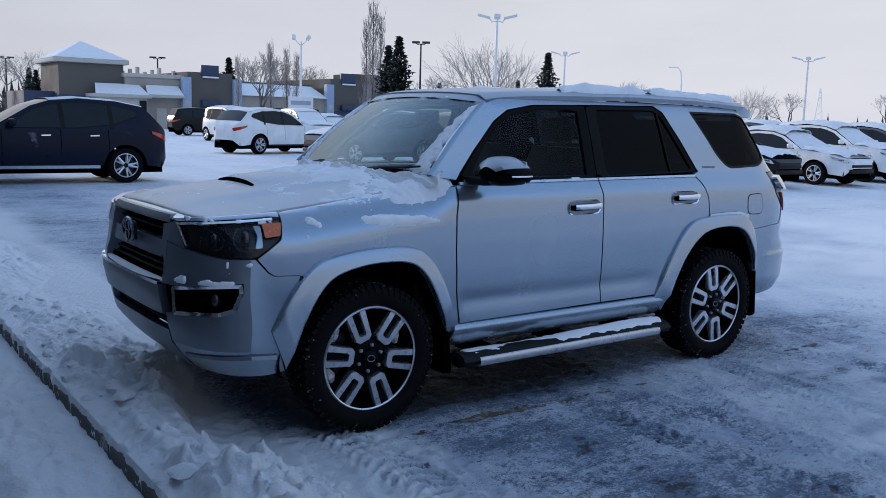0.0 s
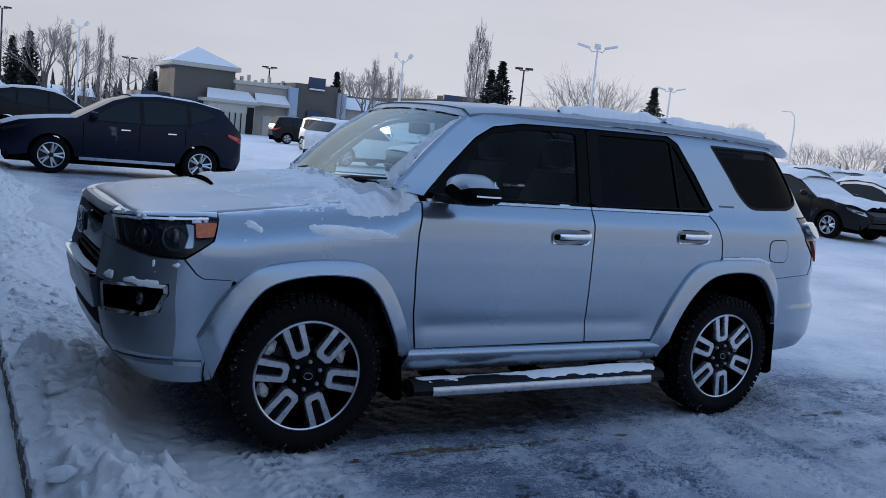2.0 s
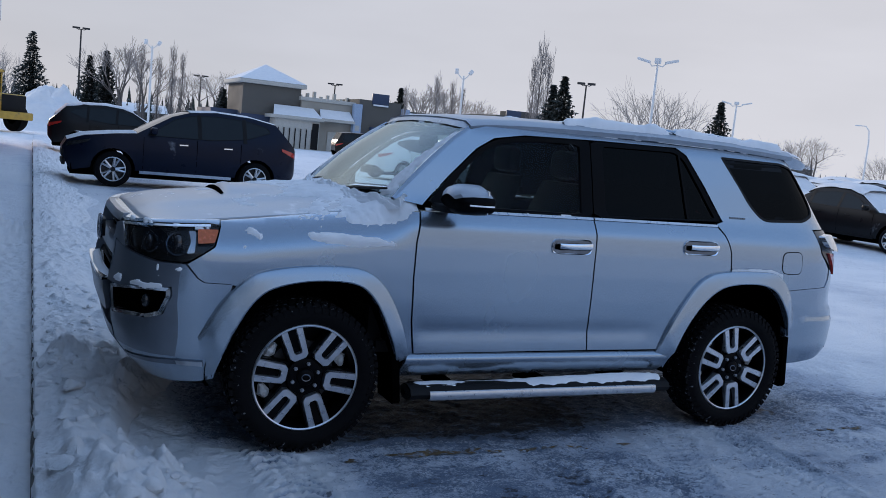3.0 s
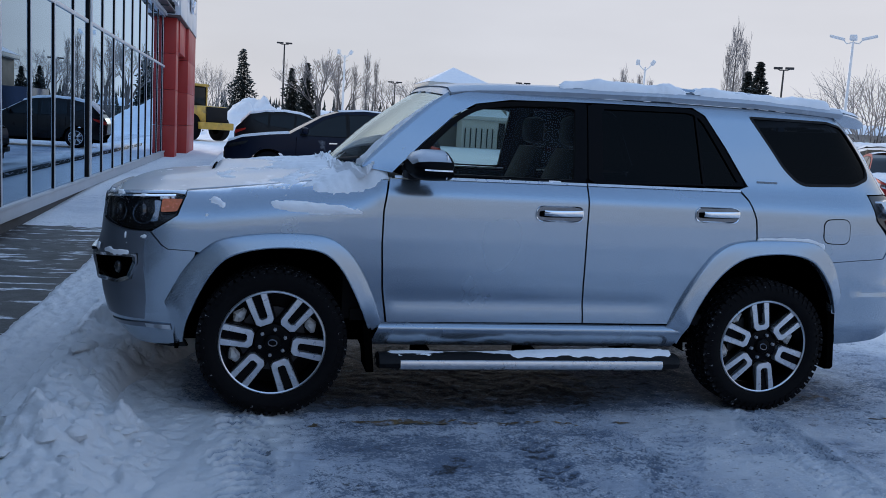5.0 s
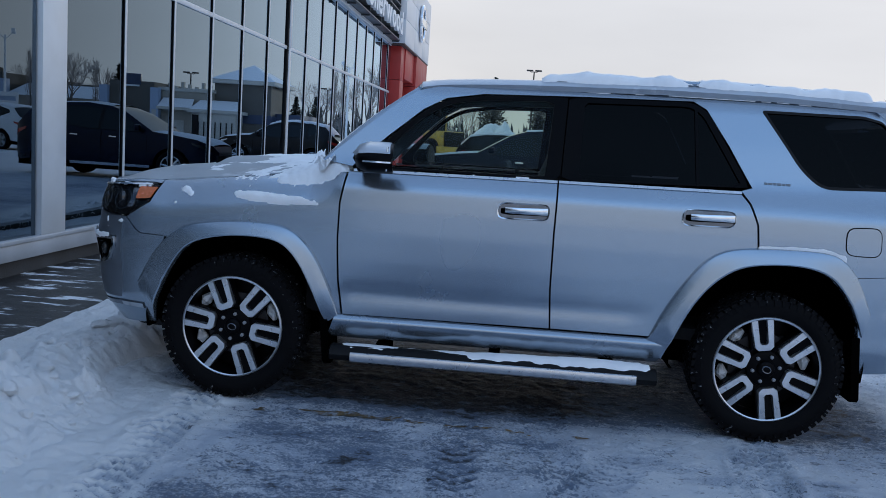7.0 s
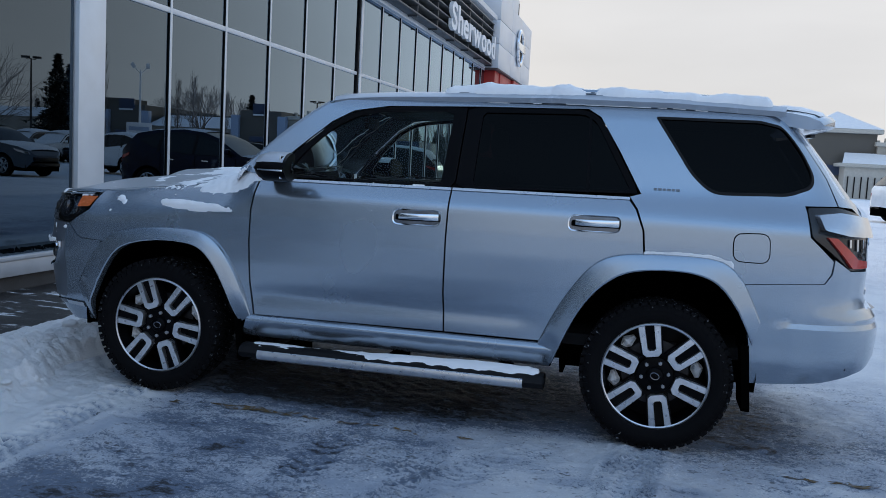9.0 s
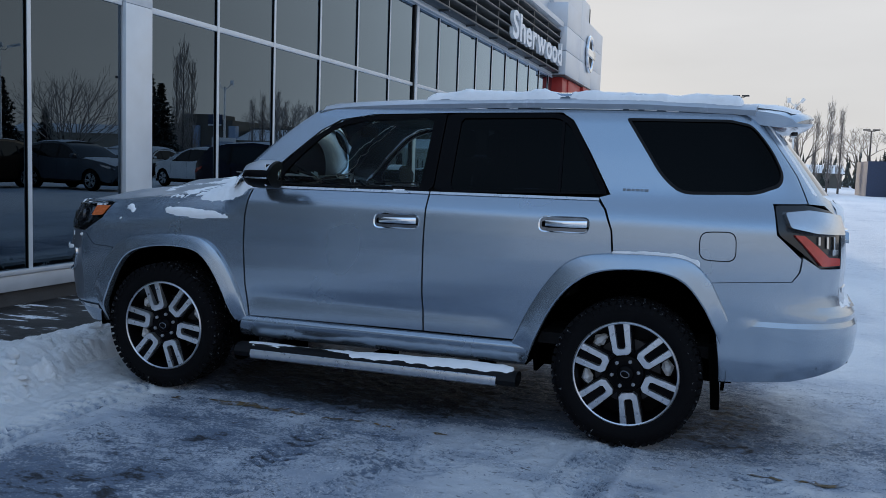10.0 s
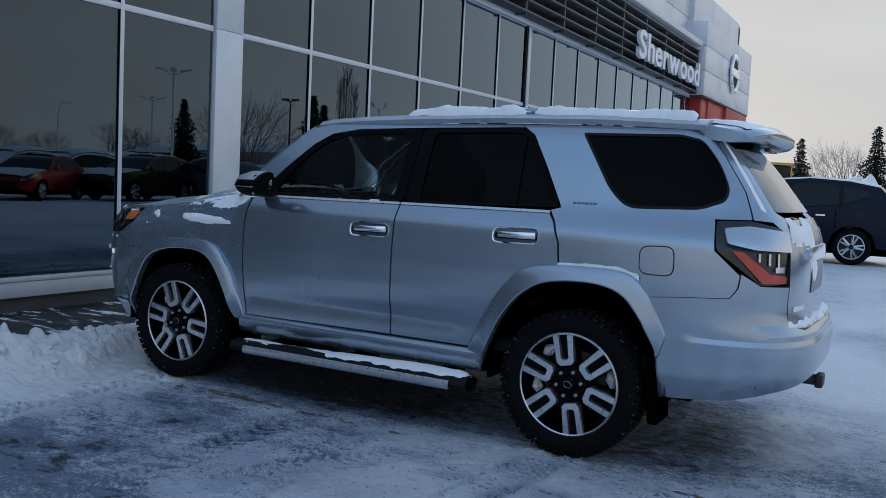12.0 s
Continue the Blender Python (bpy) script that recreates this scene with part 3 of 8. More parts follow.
hole = QW[::-1] if sum(QW[i].x * QW[(i + 1) % len(QW)].y - QW[(i + 1) % len(QW)].x * QW[i].y for i in range(len(QW))) < 0 else QW
near = min(range(len(hole)), key=lambda k: (hole[k] - Vector((2.75, 1.72))).length)
hole = hole[near:] + hole[:near]
area = sum(FRAME[i][0] * FRAME[(i + 1) % len(FRAME)][1] - FRAME[(i + 1) % len(FRAME)][0] * FRAME[i][1] for i in range(len(FRAME)))
hole = hole[::-1] if area > 0 else hole
outer = FRAME[:8] + [slit] + hole + [(hole[0].x + 0.0003, hole[0].y)] + [(2.7503, 1.7865)] + FRAME[8:]
both("side_frame", outer, SILVER, step=0.03, depth=0.03)
for s in (1, -1):
    part("quarter_window", skin(ring_outline(QW, 0.003), suv_surf, 0.1, 0, -0.006, s), GLASS_TINT, suv, "dark tinted quarter window")
    part("window_seal", ring(QW, 0.014, 0.002, 0.02, flip=s), BLACKPL, suv)

# door glass with black frames
FW = rounded([(0.615, 1.292, 0.02), (0.76, 1.45, 0.2), (0.935, 1.607, 0.2), (1.06, 1.676, 0.15), (1.25, 1.708, 0.1), (1.695, 1.724, 0.01), (1.675, 1.288, 0.01)], 0.02)
RW = rounded([(1.682, 1.288, 0.01), (1.702, 1.724, 0.01), (2.35, 1.736, 0.06), (2.425, 1.69, 0.05), (2.645, 1.312, 0.01)], 0.02)
GF = rounded([(0.70, 1.30, 0.02), (0.80, 1.442, 0.2), (0.955, 1.588, 0.2), (1.07, 1.652, 0.15), (1.25, 1.682, 0.1), (1.625, 1.696, 0.02), (1.598, 1.30, 0.01)], 0.02)
GR = rounded([(1.772, 1.30, 0.01), (1.785, 1.70, 0.02), (2.335, 1.712, 0.05), (2.40, 1.672, 0.05), (2.605, 1.318, 0.01)], 0.02)


def frame_between(out_pts, in_pts, off, flip):
    """A flat frame between two outlines: each inner point is tied to the outline by walking round both by angle."""
    def walk_round(pts, n=72):
        p = [Vector(q) for q in pts]
        c = Vector((sum(q.x for q in p) / len(p), sum(q.y for q in p) / len(p)))
        c = Vector(((min(q.x for q in p) + max(q.x for q in p)) / 2, c.y))
        res = []
        for k in range(n):
            a = k * math.tau / n
            d = Vector((math.cos(a) * 1.0, math.sin(a) * 0.42)).normalized()
            best = None
            for i in range(len(p)):
                e0, e1 = p[i], p[(i + 1) % len(p)]
                s = e1 - e0
                den = d.x * s.y - d.y * s.x
                if abs(den) < 1e-9:
                    continue
                t = ((e0.x - c.x) * s.y - (e0.y - c.y) * s.x) / den
                w = ((e0.x - c.x) * d.y - (e0.y - c.y) * d.x) / den
                if t > 0 and -1e-6 <= w <= 1 + 1e-6 and (best is None or t > best):
                    best = t
            res.append(c + d * best)
        return res
    rows = []
    for p, q in zip(walk_round(out_pts), walk_round(in_pts)):
        rows.append([suv_surf(p.x, p.y, off - 0.03), suv_surf(p.x, p.y, off), suv_surf(q.x, q.y, off - 0.004), suv_surf(q.x, q.y, off - 0.03)])
    rows.append(rows[0])
    bm = loft(rows)
    bmesh.ops.remove_doubles(bm, verts=bm.verts, dist=1e-5)
    if flip < 0:
        for v in bm.verts:
            v.co.y = -v.co.y
    return bm


for s, fd, rd in ((1, fdoor, rdoor), (-1, fdoor_r, rdoor_r)):
    part("window_frame", frame_between(FW, GF, -0.004, s), GLOSSBLK, fd, "black window frame")
    part("window_frame", frame_between(RW, GR, -0.004, s), GLOSSBLK, rd, "black window frame")
    part("window_glass", skin(ring_outline(GF, -0.006), suv_surf, 0.1, 0, -0.018, s), GLASS_CLEAR, fd, "lightly tinted door window")
    part("window_glass", skin(ring_outline(GR, -0.006), suv_surf, 0.1, 0, -0.018, s), GLASS_TINT, rd, "dark tinted door window")
    part("window_divider", skin([(2.375, 1.30), (2.39, 1.30), (2.372, 1.70), (2.357, 1.70)], suv_surf, 0.1, 0.02, -0.008, s), GLOSSBLK, rd)
    for d, a, b in ((fd, 0.60, 1.664), (rd, 1.672, 2.60)):
        part("belt_trim", skin([(a, 1.266 + 0.014 * (a - 0.6) / 2), (b, 1.266 + 0.014 * (b - 0.6) / 2), (b, 1.279 + 0.014 * (b - 0.6) / 2), (a, 1.279 + 0.014 * (a - 0.6) / 2)], suv_surf, 0.2, 0.012, 0.006, s), ALLOY, d, "bright belt trim")
    for d, hx, hz in ((fd, 1.375, 1.118), (rd, 2.31, 1.148)):
        y0 = -suv_surf(hx + 0.12, hz)[1]
        bm = bmesh.new()
        cup = rounded([(hx - 0.012, hz - 0.044), (hx + 0.256, hz - 0.042), (hx + 0.260, hz + 0.044), (hx - 0.008, hz + 0.042)], 0.042)
        part("handle_cup", ring(cup, 0.007, 0.008, 0.02, flip=s, face=-0.004), CHROME, d)
        # flat recess: dark reflection in its colour, black patch for shade behind the bar
        part("handle_recess", skin(cup, suv_surf, 0.025, 0.0, 0.004, s), HANDLE_CUP, d)
        part("handle_gap", skin(rounded([(hx + 0.008, hz - 0.016), (hx + 0.05, hz - 0.020), (hx + 0.25, hz - 0.016), (hx + 0.25, hz - 0.004), (hx + 0.04, hz + 0.014), (hx + 0.008, hz + 0.012)], 0.008), suv_surf, 0.05, 0.0, 0.008, s), UNDER, d)
        bm = loft([[(hx + 0.030 + 0.218 * t, -(y0 + 0.008 + 0.034 * math.sin(math.pi * min(1, max(0, t * 0.94 + 0.03))) ** 0.4 + 0.007 * math.cos(a)) * s, hz + 0.004 + (0.0155 + 0.003 * t) * math.sin(a) + 0.003 * t) for a in [k * math.tau / 10 for k in range(10)]] for t in [j / 12 for j in range(13)]], True)
        bmesh.ops.holes_fill(bm, edges=[e for e in bm.edges if e.is_boundary])
        part("door_handle", bm, CHROME, d, "chrome pull handle")

# wheel arch flares
for s in (1, -1):
    for po, pi, nm in ((FL_OUT, FL_IN, "front"), (RL_OUT, RL_IN, "rear")):
        rows = []
        m = 5
        fine_o, fine_i = [], []
        for (a, b) in zip(range(len(po) - 1), range(1, len(po))):
            for k in range(m):
                t = k / m
                fine_o.append((po[a][0] * (1 - t) + po[b][0] * t, po[a][1] * (1 - t) + po[b][1] * t))
                fine_i.append((pi[a][0] * (1 - t) + pi[b][0] * t, pi[a][1] * (1 - t) + pi[b][1] * t))
        fine_o.append(po[-1]), fine_i.append(pi[-1])
        for it in range(7):
            fine_o = [fine_o[0]] + [tuple((np.array(fine_o[i - 1]) + 2 * np.array(fine_o[i]) + np.array(fine_o[i + 1])) / 4) for i in range(1, len(fine_o) - 1)] + [fine_o[-1]]
            fine_i = [fine_i[0]] + [tuple((np.array(fine_i[i - 1]) + 2 * np.array(fine_i[i]) + np.array(fine_i[i + 1])) / 4) for i in range(1, len(fine_i) - 1)] + [fine_i[-1]]
        lining = []
        for i, (o, q) in enumerate(zip(fine_o, fine_i)):
            e = min(1, min(i, len(fine_o) - 1 - i) / 4)
            def at(t, off):
                p = suv_surf(ux(o[0]) * (1 - t) + ux(q[0]) * t, o[1] * (1 - t) + q[1] * t, 0)
                base = suv_surf(ux(o[0]), max(o[1], 0.45), 0)
                yy = base[1] * (1 - t) + p[1] * t
                return (p[0], (min(yy, -0.86) - off * (0.35 + 0.65 * e)) * s if p[0] > -0.3 else (yy - off * (0.35 + 0.65 * e)) * s, p[2])
            rows.append([at(0, -0.015), at(0.0, 0.013), at(0.05, 0.022), at(0.12, 0.026), at(0.5, 0.036), at(0.90, 0.046), at(0.97, 0.043), at(1.0, 0.034), at(1.0, 0.0)])
            lining.append([at(1.0, 0.0), at(1.0, -0.06), at(1.0, -0.22)])
        part("wheel_arch_flare", loft(rows), SILVER, suv, "body-coloured arch flare", angle=26)
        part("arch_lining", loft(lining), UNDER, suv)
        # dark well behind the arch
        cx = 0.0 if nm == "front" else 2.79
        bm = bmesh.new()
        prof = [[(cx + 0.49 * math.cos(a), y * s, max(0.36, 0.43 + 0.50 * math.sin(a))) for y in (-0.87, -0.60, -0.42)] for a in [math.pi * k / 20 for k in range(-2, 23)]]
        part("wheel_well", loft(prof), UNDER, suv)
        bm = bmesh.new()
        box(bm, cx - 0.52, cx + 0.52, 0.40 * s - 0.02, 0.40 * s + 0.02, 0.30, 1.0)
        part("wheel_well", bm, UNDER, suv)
    # rocker
    part("rocker", skin(rounded([(0.50, 0.375), (2.245, 0.375), (2.268, 0.44), (2.262, 0.509), (0.55, 0.509)], 0.01), lambda u, z, off=0: (u, -(lerp(z, [0.375, 0.40, 0.43, 0.46, 0.478, 0.490, 0.510], [0.825, 0.858, 0.880, 0.893, 0.898, 0.895, 0.872]) + off), z), 0.012, 0.05, 0.0, s), SILVER, suv)

# nose
PROJECTOR = mat("projector_glass", (0.02, 0.022, 0.027), 0.08, 0.4, vary=0.3, scale=30, coat=0.8)
yi = 0.47
uy = u_front(yi)
corner = [(-0.465, 0.385), (-0.56, 0.372), (-0.84, 0.366), (uy, 0.36), (uy, 0.505), (-0.64, 0.505), (-0.622, 0.60), (-0.622, 0.80), (-0.632, 0.9467), (-0.610, 0.9465), (-0.551, 0.882), (-0.518, 0.8625), (-0.385, 0.8565), (-0.43, 0.70), (-0.495, 0.53)]
face = [(uy, 0.505), (uy, 0.655), (-1.04, 0.656), (-0.758, 0.681), (-0.686, 0.705), (-0.648, 0.790), (-0.653, 0.838), (-1.0, 0.802), (uy, 0.80), (uy, 1.0), (-0.966, 0.98), (-0.745, 0.948), (-0.632, 0.9467), (-0.622, 0.80), (-0.622, 0.60), (-0.64, 0.505)]
both("front_bumper_corner", corner, SILVER, step=0.03, depth=0.03)
# same silver as the corners; the darker tone is painted shade
both("front_bumper_face", face, SHADED_SILVER, "silver bumper face with shade painted into its colour", step=0.04, depth=0.03)
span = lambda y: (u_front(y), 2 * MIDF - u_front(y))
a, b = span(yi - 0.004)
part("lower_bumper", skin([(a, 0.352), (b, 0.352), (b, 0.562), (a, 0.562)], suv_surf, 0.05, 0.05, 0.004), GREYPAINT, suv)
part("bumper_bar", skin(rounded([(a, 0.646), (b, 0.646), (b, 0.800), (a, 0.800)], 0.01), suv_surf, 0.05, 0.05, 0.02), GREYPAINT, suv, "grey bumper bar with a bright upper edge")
part("bumper_trim", skin([(a, 0.794), (b, 0.794), (b, 0.810), (a, 0.810)], suv_surf, 0.05, 0.03, 0.028), CHROME, suv)
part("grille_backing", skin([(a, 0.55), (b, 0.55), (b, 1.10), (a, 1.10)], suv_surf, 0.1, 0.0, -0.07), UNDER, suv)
g0, g1 = span(0.41)
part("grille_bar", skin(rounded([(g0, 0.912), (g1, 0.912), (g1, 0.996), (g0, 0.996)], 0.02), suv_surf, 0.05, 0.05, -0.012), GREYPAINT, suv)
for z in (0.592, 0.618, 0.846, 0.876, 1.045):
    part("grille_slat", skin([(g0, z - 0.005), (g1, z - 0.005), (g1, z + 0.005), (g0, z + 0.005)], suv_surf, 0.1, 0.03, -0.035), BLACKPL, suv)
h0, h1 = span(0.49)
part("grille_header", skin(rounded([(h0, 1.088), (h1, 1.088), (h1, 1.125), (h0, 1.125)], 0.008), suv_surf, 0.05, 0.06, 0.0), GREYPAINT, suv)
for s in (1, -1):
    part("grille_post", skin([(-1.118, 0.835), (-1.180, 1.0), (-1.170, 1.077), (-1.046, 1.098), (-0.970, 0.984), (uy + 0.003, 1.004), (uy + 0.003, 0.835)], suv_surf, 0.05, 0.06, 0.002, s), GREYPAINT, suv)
    # headlamp
    hl = part("headlamp", skin(HL, suv_surf, 0.05, 0.02, -0.018, s), SMOKED, suv, "dark headlamp with projector lenses")
    part("lamp_lens", skin(HL, suv_surf, 0.05, 0.015, 0.004, s), LENS, hl)
    part("side_marker", skin(rounded([(-0.462, 1.110), (-0.484, 1.052), (-0.56, 1.045), (-0.56, 1.108)], 0.008), suv_surf, 0.03, 0.01, 0.009, s), AMBER, hl, "amber side marker")
    part("lamp_brow", skin([(-0.50, 1.121), (-0.50, 1.130), (-0.75, 1.118), (-1.035, 1.097), (-1.028, 1.086), (-0.75, 1.109)], suv_surf, 0.05, 0.012, 0.010, s), CHROME, hl, "thin chrome line along the top")
    part("lamp_edge", skin([(-1.030, 1.088), (-0.962, 0.996), (-0.950, 0.998), (-1.008, 1.084)], suv_surf, 0.05, 0.010, 0.008, s), CHROME, hl)
    for uu, zz, r in ((-0.655, 1.035, 0.044), (-0.80, 1.03, 0.036)):
        c = suv_surf(uu, zz, -0.012)
        bm = bmesh.new()
        bmesh.ops.create_uvsphere(bm, u_segments=16, v_segments=8, radius=r, matrix=Matrix.Translation((c[0], c[1] * s, c[2])) @ Matrix.Diagonal((0.5, 0.5, 1, 1)))
        pj = part("projector", bm, PROJECTOR, hl, "dark glass projector")
        bm = bmesh.new()
        tube(bm, [(lambda p: (p[0], p[1] * s, p[2]))(suv_surf(uu + 1.25 * r * math.cos(q), zz + 1.15 * r * math.sin(q), -0.010)) for q in [math.tau * k / 20 for k in range(21)]], 0.0035, 5)
        part("projector_ring", bm, HANDLE_CUP, pj)
    # fog lamp with bright frame
    fog_hole = rounded([(-1.04, 0.657), (-0.758, 0.682), (-0.688, 0.706), (-0.650, 0.790), (-0.655, 0.836), (-1.015, 0.802)], 0.012)
    fg = part("fog_lamp_bezel", ring(fog_hole, 0.018, 0.016, 0.05, flip=s, face=-0.006), CHROME, suv, "chrome fog lamp frame")
    part("fog_lamp_recess", skin(fog_hole, suv_surf, 0.1, 0.0, -0.035, s), UNDER, fg)
    c = suv_surf(-0.78, 0.755, -0.025)
    bm = bmesh.new()
    bmesh.ops.create_uvsphere(bm, u_segments=16, v_segments=8, radius=0.034, matrix=Matrix.Translation((c[0], c[1] * s, c[2])) @ Matrix.Diagonal((0.6, 0.6, 1, 1)))
    part("fog_lamp", bm, SMOKED, fg)
    # one chrome strip: its dark and bright reflections are set by two materials
    part("bumper_strip", skin([(-0.51, 0.452), (-0.51, 0.481), (-0.63, 0.488), (-0.85, 0.476), (-1.06, 0.452), (-1.06, 0.440), (-0.85, 0.456), (-0.63, 0.463)], suv_surf, 0.05, 0.012, 0.007, s), HANDLE_CUP, suv, "chrome strip low on the bumper with a dark reflection painted in")
    part("strip_end", skin([(-0.512, 0.454), (-0.512, 0.479), (-0.64, 0.485), (-0.64, 0.464)], suv_surf, 0.05, 0.008, 0.012, s), CLEARLAMP, suv, "end of the strip with a bright reflection painted in")
    part("lamp_reflector", skin(rounded([(-0.576, 1.0), (-0.570, 1.096), (-0.606, 1.098), (-0.594, 1.05), (-0.612, 0.996)], 0.008), suv_surf, 0.03, 0.006, -0.006, s), CHROME, hl)
    part("bonnet_lip", skin([(-0.452, 1.150), (-0.458, 1.131), (-0.515, 1.136), (-0.75, 1.123), (-1.04, 1.101), (-1.09, 1.110), (-0.93, 1.122), (-0.75, 1.136), (-0.6, 1.145)], suv_surf, 0.04, 0.03, 0.0, s), SILVER, suv)
    part("chin_shadow_gap", skin([(-0.46, 0.345), (u_front(0.2), 0.335), (u_front(0.2), 0.37), (-0.48, 0.38)], suv_surf, 0.1, 0.03, -0.05, s), BLACKPL, suv)
EMBLEM = mat("dark_chrome_emblem", (0.16, 0.175, 0.20), 0.25, 0.9, vary=0.1, scale=40)


def oval(cy, cz, ry, rz, w):
    return loft([[(-0.930 - 0.010 * math.sin(q), cy + (ry + w * math.cos(q)) * math.cos(t), cz + (rz + w * math.cos(q)) * math.sin(t)) for q in [k * math.tau / 6 for k in range(6)]] for t in [j * math.tau / 28 for j in range(29)]], True)


emblem = part("emblem", oval(0, 1.004, 0.086, 0.060, 0.009), EMBLEM, suv, "oval dark chrome emblem")
part("emblem_loop", oval(0, 1.004, 0.030, 0.052, 0.006), EMBLEM, emblem)
part("emblem_loop", oval(0, 1.026, 0.060, 0.024, 0.006), EMBLEM, emblem)
part("emblem_plate", boxes((-0.928, -0.918, -0.075, 0.075, 0.955, 1.053), bevel=0.02), BLACKPL, emblem)


# bonnet, windscreen, roof
def nose_edge(y):
    return XC - 0.43 * max(0, 1 - (abs(y) / 0.86) ** NF) ** (1 / NF)


def bonnet(x, y, off=0.0):
    q = min(1, abs(y) / 0.72)
    z = fender_top(x) + 0.072 * (1 - q ** 2.2) * lerp(x, [-0.9, -0.6, 0.2], [0.35, 0.85, 1])
    z += 0.016 * (1 / (1 + math.exp((abs(y) - 0.40) * 40))) * lerp(x, [-0.85, -0.5, 0.2], [0.2, 1, 1])
    z -= 0.022 * max(0, (-0.68 - x) / 0.13) ** 2
    z += 0.034 * lerp(x, [-0.345, -0.305, -0.05, 0.12, 0.2], [0, 1, 0.6, 0.15, 0]) * max(0, 1 - (abs(y) / 0.29) ** 2.6) ** 1.3
    return (x, y, z + off)


def bonnet_back(y):
    return 0.30 + 0.16 * (y / 0.72) ** 2


rows = []
for i in range(57):
    t = i / 56
    row = []
    for j in range(-20, 21):
        y = math.copysign(0.700 * min(18, abs(j)) / 18 + 0.003 * (abs(j) == 19), j)
        x = nose_edge(y) * (1 - t) + bonnet_back(y) * t
        row.append(bonnet(x, y, (0, -0.005, -0.04)[max(0, abs(j) - 18)]))
    rows.append(row)
rows = [[(p[0] + 0.004, p[1], p[2] - 0.04) for p in rows[0]], [(p[0] - 0.004, p[1], p[2] - 0.006) for p in rows[0]]] + rows
part("bonnet", loft(rows), DUSTED, suv, "silver bonnet with an air scoop, dusted with snow")
rows = []
for j in range(-28, 29):
    y = 0.70 * j / 28
    f = suv_surf(u_front(abs(y), 1.11), 1.112)
    b = bonnet(nose_edge(y) + 0.02, y, -0.014)
    rows.append([(f[0] + 0.01, y, 1.09), (f[0], y, 1.106), (f[0] + 0.012, y, 1.114), ((f[0] + b[0]) / 2, y, (1.116 + b[2]) / 2 + 0.002), b])
part("grille_top_panel", loft(rows), SILVER, suv)
part("scoop_mouth", thicken(loft([[(x, 0.235 * j / 10, bonnet(-0.300, 0.235 * j / 10)[2] * k + bonnet(-0.36, 0.235 * j / 10)[2] * (1 - k)) for j in range(-10, 11)] for x, k in ((-0.350, 0.10), (-0.346, 0.35), (-0.336, 0.62))]), 0.004), UNDER, suv, "dark mouth of the bonnet scoop")


def screen(v, t, off=0.0):
    """v from -1 to 1 across, t from 0 at the base to 1 at the roof."""
    xb, zb, yb = 0.27 + 0.17 * v * v, 1.268 + 0.04 * v * v, 0.775
    xt, zt, yt = 0.865 + 0.05 * v * v, 1.765 - 0.038 * v * v, 0.635
    b = 0.02 * math.sin(math.pi * t)
    return (xb * (1 - t) + xt * t - b - off * 0.6, (yb * (1 - t) + yt * t) * v, zb * (1 - t) + zt * t + b + off * 0.8)


part("windscreen", loft([[screen(j / 10, i / 10) for j in range(-10, 11)] for i in range(11)]), GLASS_WIND, suv, "windscreen rimmed with snow and frost")
rows = []
for s in (1, -1):
    rows = []
    for i in range(13):
        t = i / 12
        a = screen(-0.972, t, 0.0)
        e = suv_surf(lerp(t, [0, 0.44, 0.86, 1], [0.435, 0.622, 0.812, 0.90]), lerp(t, [0, 0.44, 0.86, 1], [1.313, 1.490, 1.655, 1.715]), 0.0)
        rows.append([(a[0], a[1] * s, a[2])] + [(a[0] * (1 - k) + e[0] * k - 0.006 * math.sin(math.pi * k) - 0.004, (a[1] * (1 - k) + e[1] * k) * s, a[2] * (1 - k) + e[2] * k + 0.008 * math.sin(math.pi * k) + 0.004) for k in (0.15, 0.5, 0.85)] + [(e[0] + 0.006, e[1] * s, e[2])])
    part("a_pillar_trim", loft(rows), SILVER, suv)
part("cowl", loft([[bonnet(bonnet_back(0.76 * j / 10), 0.70 * j / 10, -0.004 + d)[0:1] + (0.76 * j / 10, bonnet(0.3, 0.7 * j / 10)[2] - 0.012 + d) if d == 0 else screen(j / 10, 0.02, -0.005) for j in range(-10, 11)] for d in (0, 1)]), BLACKPL, suv)


for s in (1, -1):
    part("wing_filler", loft([[suv_surf(x, fender_top(x) - 0.012, -0.004)[0:1] + (suv_surf(x, fender_top(x) - 0.012, -0.004)[1] * s,) + (fender_top(x) - 0.012,), (x, -0.70 * s, fender_top(x) - 0.012), (x + 0.02, -0.60 * s, fender_top(x) - 0.004)] for x in (0.28, 0.34, 0.40, 0.46, 0.52, 0.56, 0.60)]), DUSTED, suv)


def roof(x, y, off=0.0):
    e = lerp(x, [0.86, 1.02, 1.25, 1.6, 2.2, 2.8, 3.35, 3.45], [1.722, 1.748, 1.763, 1.776, 1.789, 1.786, 1.762, 1.75])
    q = min(1, abs(y) / 0.60)
    return (x, y, e + 0.030 * (1 - q ** 2.5) - 0.03 * max(0, (abs(y) - 0.56) / 0.06) ** 2 + off)


rows = []
for i in range(33):
    t = i / 32
    rows.append([roof((0.868 + 0.05 * (j / 14) ** 2) * (1 - t) + (3.40 - 0.06 * (j / 14) ** 2) * t, 0.612 * j / 14) for j in range(-14, 15)])
part("roof", thicken(loft(rows), -0.03), DUSTED, suv)
part("roof_header", loft([[screen(j / 10, 0.955, 0.006) for j in range(-10, 11)]] + [[roof(0.868 + 0.05 * (j / 10) ** 2 + d, 0.610 * j / 10, e) for j in range(-10, 11)] for d, e in ((-0.012, 0.018), (0.012, 0.031), (0.06, 0.034), (0.12, 0.028))]), DUSTED, suv)
